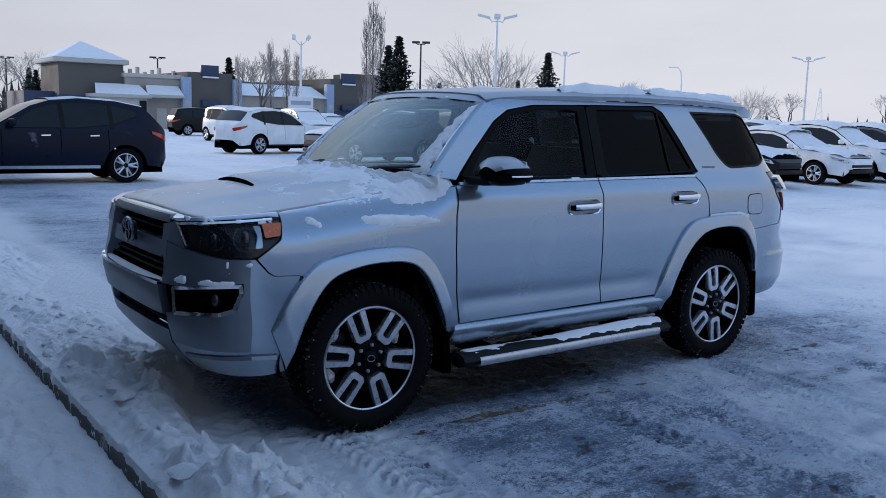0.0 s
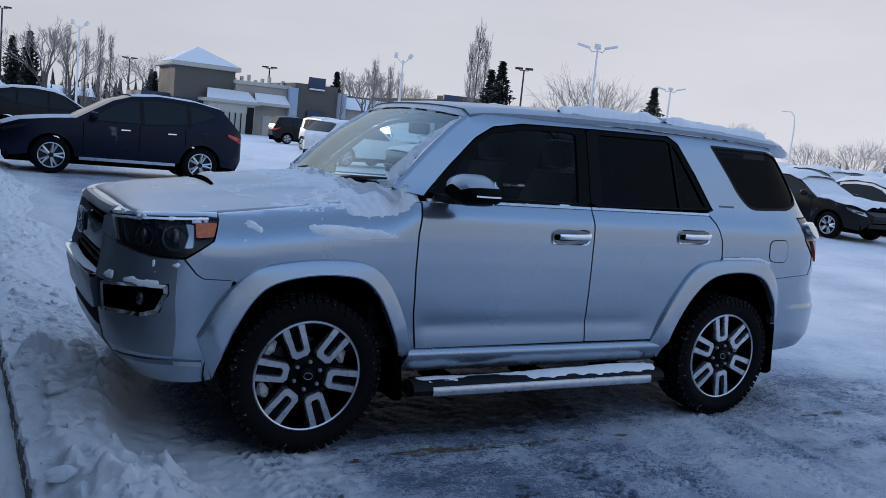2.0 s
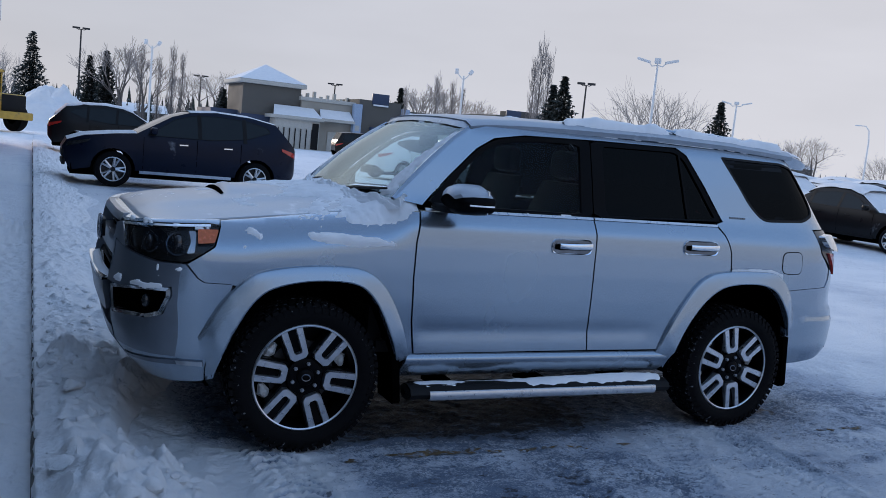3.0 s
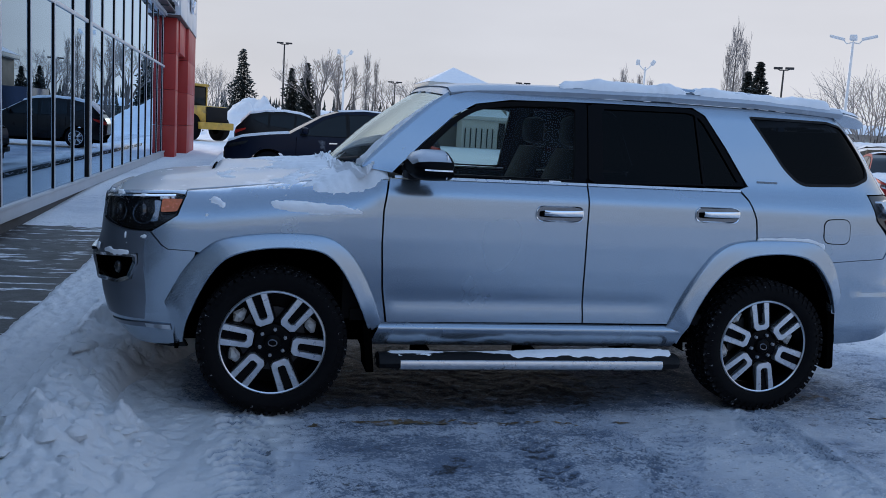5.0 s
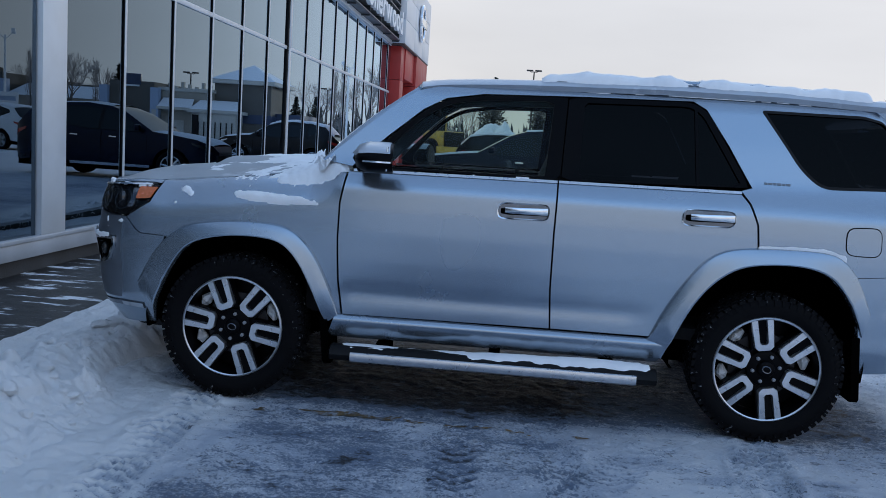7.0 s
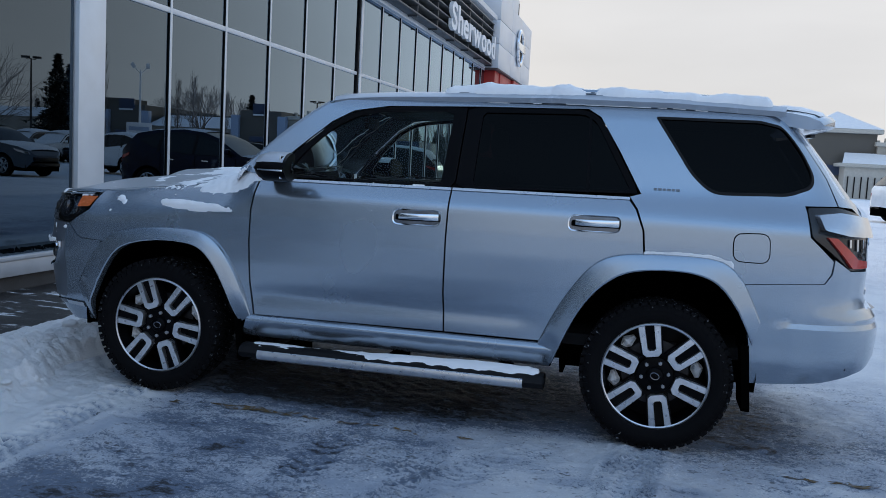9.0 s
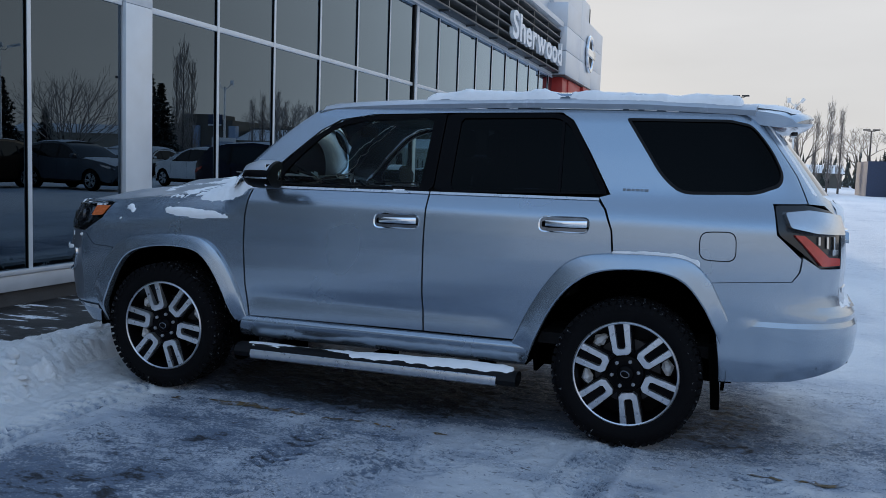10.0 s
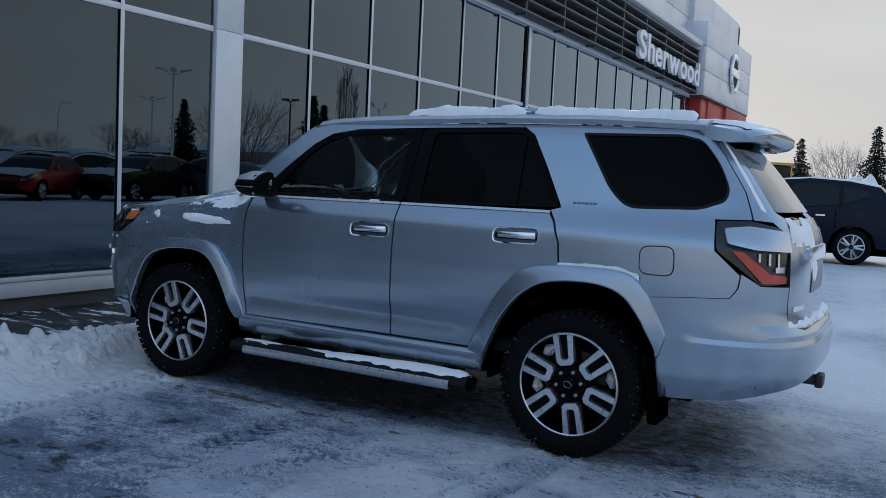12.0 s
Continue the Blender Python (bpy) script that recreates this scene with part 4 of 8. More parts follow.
part("headliner", loft([[roof(x, 0.58 * j / 8, -0.055) for j in range(-8, 9)] for x in (0.95, 1.5, 2.0, 2.6, 3.2, 3.36)]), LINER, suv)
for s in (1, -1):
    rl = part("roof_rail", loft([[(1.62 + 1.58 * t, (-0.545 + 0.022 * math.cos(q)) * s, roof(1.62 + 1.58 * t, -0.545)[2] + 0.012 + (0.03 * min(1, min(t, 1 - t) * 9)) + 0.018 * math.sin(q)) for q in [k * math.tau / 8 for k in range(8)]] for t in [j / 24 for j in range(25)]], True), SILVER, suv, "silver roof rail under snow")
    for x in (1.64, 2.42, 3.17):
        part("rail_foot", boxes((x - 0.06, x + 0.06, -0.545 * s - 0.022, -0.545 * s + 0.022, roof(x, 0.545)[2] - 0.01, roof(x, 0.545)[2] + 0.032), bevel=0.012), SILVER, rl)

# tail: lamps, tailgate, bumper, spoiler
TL = rounded([(3.482, 1.292), (3.668, 1.298), (3.85, 1.266), (3.878, 1.240), (3.846, 1.0), (3.70, 0.995), (3.485, 1.152)], 0.02)
GATE = [(3.884, 1.24), (3.80, 1.296), (3.682, 1.303), (3.717, 1.439), (3.702, 1.576), (3.688, 1.675), (3.615, 1.772)]
for s in (1, -1):
    tl = part("tail_lamp", skin(TL, suv_surf, 0.05, 0.02, 0.002, s), SMOKED, suv, "tail lamp with clear, red and smoked lenses")
    part("clear_lens", skin(rounded([(3.510, 1.262), (3.631, 1.276), (3.866, 1.252), (3.862, 1.158), (3.653, 1.166), (3.528, 1.190)], 0.014), suv_surf, 0.03, 0.034, 0.036, s), CLEARLAMP, tl, "clear bulging lens")
    part("red_lens", skin(rounded([(3.552, 1.156), (3.602, 1.153), (3.742, 1.050), (3.848, 1.040), (3.846, 1.006), (3.70, 1.006)], 0.006), suv_surf, 0.03, 0.012, 0.014, s), REDLENS, tl, "red stripe lens")
    for a in (3.68, 3.735, 3.79):
        part("lens_rib", skin([(a, 1.148), (a + 0.012, 1.148), (a + 0.012, 1.075 + (3.79 - a) * 0.3), (a, 1.075 + (3.79 - a) * 0.3)], suv_surf, 0.05, 0.006, 0.010, s), CLEARLAMP, tl)
    part("reverse_lens", skin(rounded([(3.775, 1.085), (3.835, 1.085), (3.832, 1.058), (3.775, 1.058)], 0.005), suv_surf, 0.03, 0.012, 0.012, s), CLEARLAMP, tl)
    part("tailgate_pillar", skin(GATE + [(3.72, 1.766), (u_rear(0.50, 1.62), 1.66), (u_rear(0.53, 1.5), 1.5), (u_rear(0.565, 1.35), 1.345), (u_rear(0.55), 1.30), (u_rear(0.55), 1.24)], suv_surf, 0.05, 0.03, 0.0, s), SILVER, suv)
    part("tailgate_seam", skin([(3.672, 1.31), (3.708, 1.439), (3.693, 1.576), (3.678, 1.675), (3.606, 1.77), (3.614, 1.77), (3.688, 1.675), (3.702, 1.576), (3.717, 1.439), (3.682, 1.31)], suv_surf, 0.1, 0.0, -0.012, s), UNDER, suv)
t0, t1 = u_rear(0.612), 2 * MIDR - u_rear(0.612)
gate = part("tailgate", skin([(t0, 0.80), (t1, 0.80), (t1, 1.225), (2 * MIDR - u_rear(0.55), 1.31), (u_rear(0.55), 1.31), (t0, 1.225)], suv_surf, 0.06, 0.03, 0.0), SILVER, suv, "silver tailgate caked with snow")
part("rear_window", skin([(u_rear(0.56, 1.35), 1.345), (2 * MIDR - u_rear(0.56, 1.35), 1.345), (2 * MIDR - u_rear(0.50, 1.62), 1.66), (u_rear(0.50, 1.62), 1.66)], suv_surf, 0.08, 0.015, -0.006), glass_mat("frosted_rear_glass", (0.10, 0.11, 0.12), 1.2, frost=0.30), gate, "rear window covered in frost")
part("plate_garnish", skin(rounded([(u_rear(0.40), 1.10), (2 * MIDR - u_rear(0.40), 1.10), (2 * MIDR - u_rear(0.38), 1.17), (u_rear(0.38), 1.17)], 0.02), suv_surf, 0.06, 0.03, 0.014), CHROME, gate, "bright garnish on the tailgate")
part("plate_recess", skin(rounded([(u_rear(0.25), 0.93), (2 * MIDR - u_rear(0.25), 0.93), (2 * MIDR - u_rear(0.25), 1.09), (u_rear(0.25), 1.09)], 0.02), suv_surf, 0.06, 0.0, 0.004), GREYPAINT, gate)
part("badge", skin([(u_rear(0.56), 0.86), (u_rear(0.40), 0.86), (u_rear(0.40), 0.885), (u_rear(0.56), 0.885)], suv_surf, 0.05, 0.006, 0.006), CHROME, gate)
rb_l = [(3.215, 0.64), (3.185, 0.82), (3.15, 0.895), (3.377, 0.9155), (3.559, 0.9252), (3.594, 0.974), (3.604, 1.046), (3.70, 0.991), (u_rear(0.625), 0.985), (u_rear(0.625), 0.79)]
rb_b = [(4.22, 0.535), (3.76, 0.475), (3.585, 0.43), (3.25, 0.40)]
rb = rb_l + [(2 * MIDR - u, z) for u, z in rb_l[::-1]] + [(2 * MIDR - u, z) for u, z in rb_b[::-1]] + rb_b
rbump = part("rear_bumper", skin(rb, lambda u, z, off=0.0: suv_surf(u, z, off + 0.009 * min(1, max(0, (0.7255 - z) / 0.024)) * min(1, max(0, (u - 3.28) / 0.10))), 0.025, 0.04, 0.004), SILVER, suv, "silver rear bumper with snow on its step", angle=17)
part("bumper_step", loft([[(lerp(abs(y), [0, 0.5, 0.66], [rear_x(0.76), 3.885, 3.78]) - d, y, 0.785 - 0.01 * (d > 0)) for y in np.linspace(-0.66, 0.66, 15)] for d in (0.0, 0.10)]), GREYPAINT, rbump)
for s in (1, -1):
    part("rear_reflector", skin(rounded([(u_rear(0.66), 0.655), (u_rear(0.38), 0.67), (u_rear(0.38), 0.69), (u_rear(0.66), 0.68)], 0.005), suv_surf, 0.05, 0.01, 0.012, s), CHROME, rbump)
bm = boxes((3.70, 3.90, -0.04, 0.04, 0.41, 0.46), (3.885, 3.925, -0.06, 0.06, 0.40, 0.47), bevel=0.008)
part("tow_hitch", bm, DARKMETAL, suv, "black tow hitch receiver")
rows = []
for x, zt, zb, w in ((3.31, 1.778, 1.738, 0.578), (3.39, 1.788, 1.708, 0.597), (3.49, 1.782, 1.688, 0.60), (3.57, 1.768, 1.680, 0.588), (3.63, 1.748, 1.685, 0.566), (3.65, 1.730, 1.702, 0.556)):
    row = []
    for j in range(-12, 13):
        q = abs(j / 12)
        row.append((x - 0.11 * q ** 4, w * j / 12, zt + 0.02 * (1 - q ** 3) - 0.02 * q ** 6))
    for j in range(12, -13, -1):
        q = abs(j / 12)
        row.append((x - 0.11 * q ** 4, w * j / 12 * 0.99, zb + 0.012 * (1 - q ** 3) + 0.004))
    rows.append(row)
bm = loft(rows, True)
bmesh.ops.holes_fill(bm, edges=[e for e in bm.edges if e.is_boundary])
part("spoiler", bm, SILVER, suv, "body-coloured roof spoiler with snow on top")
part("brake_lamp", boxes((3.545, 3.575, -0.13, 0.13, 1.664, 1.684), bevel=0.004), SMOKED, suv)
bm = bmesh.new()
tube(bm, [(3.66, 0.05, 1.36), (3.66, -0.2, 1.40), (3.62, -0.36, 1.47)], 0.009, 6)
part("rear_wiper", bm, BLACKPL, suv)
both("fuel_door", rounded([(3.122, 1.012), (3.288, 1.012), (3.284, 1.153), (3.118, 1.146)], 0.045), SILVER, "round-cornered fuel filler door", step=0.05, depth=0.008, off=0.003)
part("fuel_door_gap", ring(rounded([(3.117, 1.007), (3.293, 1.007), (3.289, 1.158), (3.113, 1.151)], 0.05), 0.006, 0.0015, 0.004), UNDER, suv)
for k, (a, b) in enumerate(((2.715, 2.73), (2.735, 2.755), (2.76, 2.775), (2.78, 2.80), (2.805, 2.82), (2.825, 2.845))):
    part("side_badge", skin([(a, 1.336), (b, 1.336), (b, 1.346), (a, 1.346)], suv_surf, 0.1, 0.004, 0.004), GREYPAINT, suv)

# step boards, mud flaps, underbody
for s in (1, -1):
    st = part("step_board", loft([[(x, (-0.915 + 0.075 * math.cos(q)) * s, 0.315 + 0.042 * math.sin(q)) for q in [k * math.tau / 10 for k in range(10)]] for x in (0.545, 0.56, 0.60, 2.18, 2.22, 2.235)], True), BLACKPL, suv, "black side step with a bright tube")
    part("step_plate", boxes((0.60, 2.19, min(-0.80 * s, -0.93 * s), max(-0.80 * s, -0.93 * s), 0.318, 0.338), bevel=0.004), BLACKPL, st)
    part("step_end", loft([[(x, (-0.915 + r * math.cos(q)) * s, 0.315 + 0.55 * r * math.sin(q)) for q in [k * math.tau / 10 for k in range(10)]] for x, r in ((0.53, 0.03), (0.54, 0.07))], True), BLACKPL, st)
    part("step_tube", loft([[(x, (-0.972 + 0.022 * math.cos(q)) * s, 0.306 + 0.030 * math.sin(q)) for q in [k * math.tau / 8 for k in range(8)]] for x in (0.655, 0.66, 2.125, 2.13)], True), ALLOY, st, "brushed metal tube")
    for x in (0.8, 1.4, 2.0):
        part("step_bracket", boxes((x - 0.03, x + 0.03, min(-0.86 * s, -0.6 * s), max(-0.86 * s, -0.6 * s), 0.29, 0.36)), UNDER, st)
    for x, z0, z1, out in ((0.462, 0.235, 0.50, 0.888), (3.188, 0.265, 0.60, 0.915)):
        part("mud_flap", loft([[(x + dx + 0.03 * (z1 - z) / (z1 - z0), y * s, z) for dx, y in ((0, -out + 0.02 * (z == z0)), (0.04, -out + 0.02 * (z == z0)), (0.04, -0.66), (0, -0.66))] for z in (z0, z0 + 0.02, z0 + 0.14, z1)], True), UNDER, suv, "black mud flap")
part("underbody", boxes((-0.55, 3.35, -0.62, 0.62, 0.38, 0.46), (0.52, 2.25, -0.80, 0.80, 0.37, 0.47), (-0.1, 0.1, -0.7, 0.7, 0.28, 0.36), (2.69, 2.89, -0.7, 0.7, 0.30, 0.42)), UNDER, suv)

# cabin
part("cabin_floor", boxes((0.40, 3.70, -0.80, 0.80, 0.50, 0.56)), LINER, suv)
part("firewall", boxes((0.36, 0.44, -0.76, 0.76, 0.5, 1.18)), LINER, suv)
rows = [[(x, y, z) for y in np.linspace(-0.74, 0.74, 7)] for x, z in ((0.36, 1.22), (0.62, 1.245), (0.80, 1.23), (0.90, 1.15), (0.86, 0.95), (0.75, 0.75))]
part("dashboard", thicken(loft(rows), 0.03), LINER, suv, "black dashboard")
for s in (1, -1):
    part("door_trim", boxes((0.60, 2.20, -0.80 * s - 0.02, -0.80 * s + 0.02, 0.54, 1.262), (2.20, 2.62, -0.80 * s - 0.02, -0.80 * s + 0.02, 1.02, 1.262)), LINER, suv)
    part("rear_side_trim", boxes((2.60, 3.60, -0.66 * s - 0.02, -0.66 * s + 0.02, 1.0, 1.34), bevel=0.01), LINER, suv)
    part("pillar_trim", loft([[(1.64 + 0.02 * k + dx, -(half_width(1.7, z) - 0.05) * s, z) for dx in (0, 0.11)] for k, z in ((0, 1.25), (1, 1.5), (2, 1.73))]), LINER, suv)


def seat(x, y, w, name="seat"):
    st = part(name, boxes((x - 0.30, x + 0.26, y - w / 2, y + w / 2, 0.72, 0.90), bevel=0.06), LEATHER, suv, "black leather seat")
    bm = loft([[(x + 0.18 + 0.24 * t + 0.055 * math.cos(q), y + (w / 2 - 0.06 * t * t) * max(-1, min(1, 1.25 * math.sin(q))), 0.84 + 0.62 * t) for q in [k * math.tau / 12 for k in range(12)]] for t in (0, 0.2, 0.5, 0.8, 0.94, 1.0)], True)
    bmesh.ops.holes_fill(bm, edges=[e for e in bm.edges if e.is_boundary])
    part("backrest", bm, LEATHER, st)
    for k in ((0,) if w < 0.7 else (-0.40, 0.40)):
        part("headrest", boxes((x + 0.37, x + 0.47, y + k - 0.13, y + k + 0.13, 1.48, 1.655), bevel=0.045), LEATHER, st)


seat(1.30, -0.38, 0.52)
seat(1.30, 0.38, 0.52)
seat(2.20, 0.0, 1.26, "rear_seat")
bm = loft([[(0.98 + 0.05 * math.sin(t) * 1.0 - 0.0, -0.38 + (0.185 + 0.016 * math.cos(q)) * math.cos(t), 1.12 + (0.185 + 0.016 * math.cos(q)) * math.sin(t) * 0.93 + 0.016 * math.sin(q)) for q in [k * math.tau / 6 for k in range(6)]] for t in [j * math.tau / 24 for j in range(25)]], True)
wheel_s = part("steering_wheel", bm, LINER, suv, "black steering wheel")
part("wheel_boss", boxes((0.95, 0.99, -0.46, -0.30, 1.06, 1.17), (0.96, 0.985, -0.56, -0.20, 1.11, 1.14), bevel=0.01), LINER, wheel_s)
part("rear_view_mirror", boxes((0.93, 0.96, -0.12, 0.12, 1.60, 1.67), bevel=0.012), LINER, suv)


def mirror_at(x, k, q, s):
    """A tapered mirror shell: tall by the door, low at its outer end."""
    c, d = math.copysign(abs(math.cos(q)) ** 0.85, math.cos(q)), math.copysign(abs(math.sin(q)) ** 0.85, math.sin(q))
    tall = 0.080 * (1 + 0.38 * c) if d > 0 else 0.066 * (1 + 0.12 * c)
    return (x + 0.035 * max(0, -c) ** 2, (-1.030 + 0.118 * k * c) * s, 1.338 + tall * k * d)


for s in (1, -1):
    rows = []
    for x, k in ((0.615, 0.55), (0.64, 0.85), (0.68, 1.0), (0.76, 1.0), (0.80, 0.95)):
        rows.append([mirror_at(x + 0.03 * abs(math.sin(q)), k, q, s) for q in [j * math.tau / 24 for j in range(24)]])
    bm = loft(rows, True)
    bmesh.ops.holes_fill(bm, edges=[e for e in bm.edges if e.is_boundary])
    mr = part("door_mirror", bm, GLOSSBLK, suv, "black door mirror capped with snow")
    part("mirror_cap", loft([[mirror_at(x - 0.004 + 0.03 * abs(math.sin(q)), k * 1.03, q, s) for q in [0.40 + j * (math.pi - 1.0) / 14 for j in range(15)]] for x, k in ((0.605, 0.40), (0.63, 0.80), (0.68, 0.98), (0.76, 1.0), (0.79, 0.98))]), DUSTED, mr, "silver upper cap")
    part("mirror_face", boxes((0.808, 0.814, -1.035 * s - 0.085, -1.035 * s + 0.085, 1.285, 1.405), bevel=0.002), CHROME, mr)
    part("mirror_foot", boxes((0.64, 0.74, min(-0.80 * s, -0.98 * s), max(-0.80 * s, -0.98 * s), 1.27, 1.31), bevel=0.012), BLACKPL, mr)
    part("mirror_trim", loft([[(lambda p: (p[0], p[1], p[2] + dz))(mirror_at(x, k * 1.04, math.pi + 0.10, s)) for x, k in ((0.66, 0.94), (0.70, 1.0), (0.76, 1.0), (0.80, 0.96))] for dz in (-0.004, 0.004)]), CHROME, mr)


# ---- wheels ----
def wheel(parent, x, side, spin):
    """Six twin-bar spokes, black pockets and hub, and a lugged winter tyre."""
    cy, cz = -0.80 * side, 0.40
    base = new("wheel")
    base.parent = parent
    base.matrix_parent_inverse = Matrix()
    base.matrix_local = Matrix.Translation((x, cy, cz)) @ Matrix.Rotation(0 if side > 0 else math.pi, 4, "Z") @ Matrix.Rotation(spin, 4, "Y")
    if "tyre" not in WHEEL:
        bm = bmesh.new()
        lathe(bm, [(0.268, -0.105), (0.285, -0.118), (0.32, -0.127), (0.355, -0.124), (0.380, -0.112), (0.389, -0.09), (0.391, 0.09), (0.380, 0.112), (0.345, 0.127), (0.285, 0.118), (0.262, 0.10), (0.262, -0.09)], 64, closed=True)
        def shrink(bm):
            for v in bm.verts:
                r = math.hypot(v.co.x, v.co.z)
                k = 1 - 0.045 * max(0, (r - 0.27) / 0.13)
                v.co.x, v.co.z = v.co.x * k, v.co.z * k
        shrink(bm)
        WHEEL["tyre"] = part("tyre", bm, RUBBER).data
        bm = bmesh.new()
        for k in range(56):
            for j, (y, w) in enumerate(((-0.103, 0.034), (-0.058, 0.036), (-0.014, 0.034), (0.032, 0.036), (0.080, 0.05))):
                a = (k + (j % 2) * 0.5 + 0.1 * j) * math.tau / 56
                r0, r1 = (0.378, 0.398) if j in (0, 4) else (0.386, 0.401)
                q = 0.017
                vs = []
                for rr in (r0, r1):
                    for da, dy in ((-q, -w / 2), (q * 0.9, -w / 2), (q, w / 2), (-q * 0.9, w / 2)):
                        aa = a + da * 1.05 / rr * 0.92
                        vs.append(bm.verts.new((math.cos(aa) * rr, y + dy, math.sin(aa) * rr)))
                for f in ((4, 5, 6, 7), (0, 1, 5, 4), (1, 2, 6, 5), (2, 3, 7, 6), (3, 0, 4, 7)):
                    bm.faces.new([vs[i] for i in f])
        for k in range(56):
            a = k * math.tau / 56
            vs = []
            for yy, rr in ((-0.119, 0.372), (-0.130, 0.352)):
                pass
            for rr, yo in ((0.345, 0.0), (0.379, 0.0)):
                for da in (-0.016, 0.016):
                    yb = -0.1255 if rr < 0.36 else -0.113
                    for d in (0.0, -0.006):
                        vs.append(bm.verts.new((math.cos(a + da) * rr, yb + d, math.sin(a + da) * rr)))
            for f in ((1, 3, 7, 5), (0, 1, 5, 4), (2, 3, 7, 6), (0, 1, 3, 2), (4, 5, 7, 6)):
                bm.faces.new([vs[i] for i in f])
        shrink(bm)
        WHEEL["tread"] = part("tread", bm, TREAD).data
        bm = bmesh.new()
        lathe(bm, [(0.272, -0.112), (0.276, -0.104), (0.270, -0.098), (0.262, -0.104), (0.260, -0.112), (0.266, -0.116)], 64, closed=True)
        WHEEL["rim_edge"] = part("rim_edge", bm, ALLOY).data
        bm = bmesh.new()
        lathe(bm, [(0.262, -0.10), (0.250, -0.06), (0.245, 0.08)], 48)
        lathe(bm, [(0.245, 0.03), (0.12, 0.025), (0.001, 0.025)], 48)
        WHEEL["barrel"] = part("barrel", bm, GLOSSBLK).data
        bm = bmesh.new()
        lathe(bm, [(0.17, -0.005), (0.17, 0.012), (0.06, 0.012)], 40)
        lathe(bm, [(0.17, -0.005), (0.06, -0.008)], 40)
        WHEEL["brake_disc"] = part("brake_disc", bm, DARKMETAL).data
        bm = bmesh.new()
        # dark web behind the bars
        pts = [(0.06, -0.055), (0.255, -0.062), (0.258, 0.062), (0.06, 0.055)]
        top = [bm.verts.new((r, -0.062 - 0.03 * (r > 0.1), t)) for r, t in pts]
        low = [bm.verts.new((r, -0.02, t)) for r, t in pts]
        bm.faces.new(top)
        for i in range(4):
            bm.faces.new((top[i], top[(i + 1) % 4], low[(i + 1) % 4], low[i]))
        WHEEL["web"] = part("web", bm, GLOSSBLK).data
        bm = bmesh.new()
        # a U of two bars, closed at its inner end
        o = [(0.262, -0.058), (0.115, -0.048), (0.098, -0.030), (0.098, 0.030), (0.115, 0.048), (0.262, 0.058)]
        i_ = [(0.263, -0.022), (0.140, -0.020), (0.130, -0.012), (0.130, 0.012), (0.140, 0.020), (0.263, 0.022)]
        ys = lambda r: -0.098 - 0.012 * math.sin(min(1, r / 0.26) * math.pi * 0.8)
        rows = []
        for p, q in zip(o, i_):
            rows.append([(p[0], -0.07, p[1]), (p[0], ys(p[0]) + 0.004, p[1]), (p[0] * 0.96 + q[0] * 0.04, ys(p[0]), p[1] * 0.92 + q[1] * 0.08), (q[0], ys(q[0]), q[1] * 0.94 + p[1] * 0.06), (q[0], ys(q[0]) + 0.004, q[1]), (q[0], -0.07, q[1])])
        WHEEL["spoke"] = part("spoke", loft(rows), ALLOY).data
        bm = bmesh.new()
        lathe(bm, [(0.098, -0.06), (0.092, -0.086), (0.075, -0.092), (0.045, -0.092), (0.043, -0.104), (0.036, -0.110), (0.001, -0.112)], 32)
        WHEEL["hub"] = part("hub", bm, GLOSSBLK).data
        bm = bmesh.new()
        for t in [j * math.tau / 20 for j in range(20)]:
            pass
        bm = loft([[((0.022 + 0.003 * math.cos(q)) * math.cos(t), -0.113 - 0.002 * math.sin(q), (0.016 + 0.003 * math.cos(q)) * math.sin(t)) for q in [k * math.tau / 5 for k in range(5)]] for t in [j * math.tau / 20 for j in range(21)]], True)
        WHEEL["cap_emblem"] = part("cap_emblem", bm, EMBLEM).data
        bm = bmesh.new()
        lathe(bm, [(0.010, -0.085), (0.010, -0.104), (0.006, -0.108), (0.001, -0.108)], 6)
        WHEEL["wheel_nut"] = part("wheel_nut", bm, mat("frosted_nut", (0.30, 0.31, 0.33), 0.5, 0.3, vary=0.2)).data
        bm = bmesh.new()
        for a, r0 in ((0.55, 0.21),):
            tmp = [(r0 * math.cos(a + d), 0.0, r0 * math.sin(a + d)) for d in (-0.22, 0, 0.22)]
            tube(bm, [(p[0], -0.035 + 0.02, p[2]) for p in tmp], [0.012, 0.034, 0.010], 7)
        WHEEL["caked_snow"] = part("caked_snow", bm, SNOW).data
        for ob in [o for o in scene.objects if o.data and o.data in WHEEL.values()]:
            bpy.data.objects.remove(ob)
    for nm, me in WHEEL.items():
        turns = 6 if nm in ("spoke", "wheel_nut", "web") else 3 if nm == "caked_snow" else 1
        for k in range(turns):
            ob = new(nm, me)
            ob.parent = base
            if nm == "tread":
                ob["kind"] = "stuff"
            if nm == "caked_snow":
                ob.matrix_local = Matrix.Rotation((0, -2.15, -3.2)[k], 4, "Y")
            if nm in ("spoke", "web"):
                ob.matrix_local = Matrix.Rotation(k * math.tau / 6, 4, "Y")
            if nm == "wheel_nut":
                a = (k + 0.5) * math.tau / 6
                ob.matrix_local = Matrix.Translation((0.068 * math.cos(a), 0, 0.068 * math.sin(a)))
    base["label"] = "twin-spoke alloy wheel on a winter tyre"
    return base


WHEEL = {}
wheel(suv, 0.0, 1, 0.166)
wheel(suv, 2.79, 1, 0.35)
wheel(suv, 0.0, -1, 0.5)
wheel(suv, 2.79, -1, 0.9)


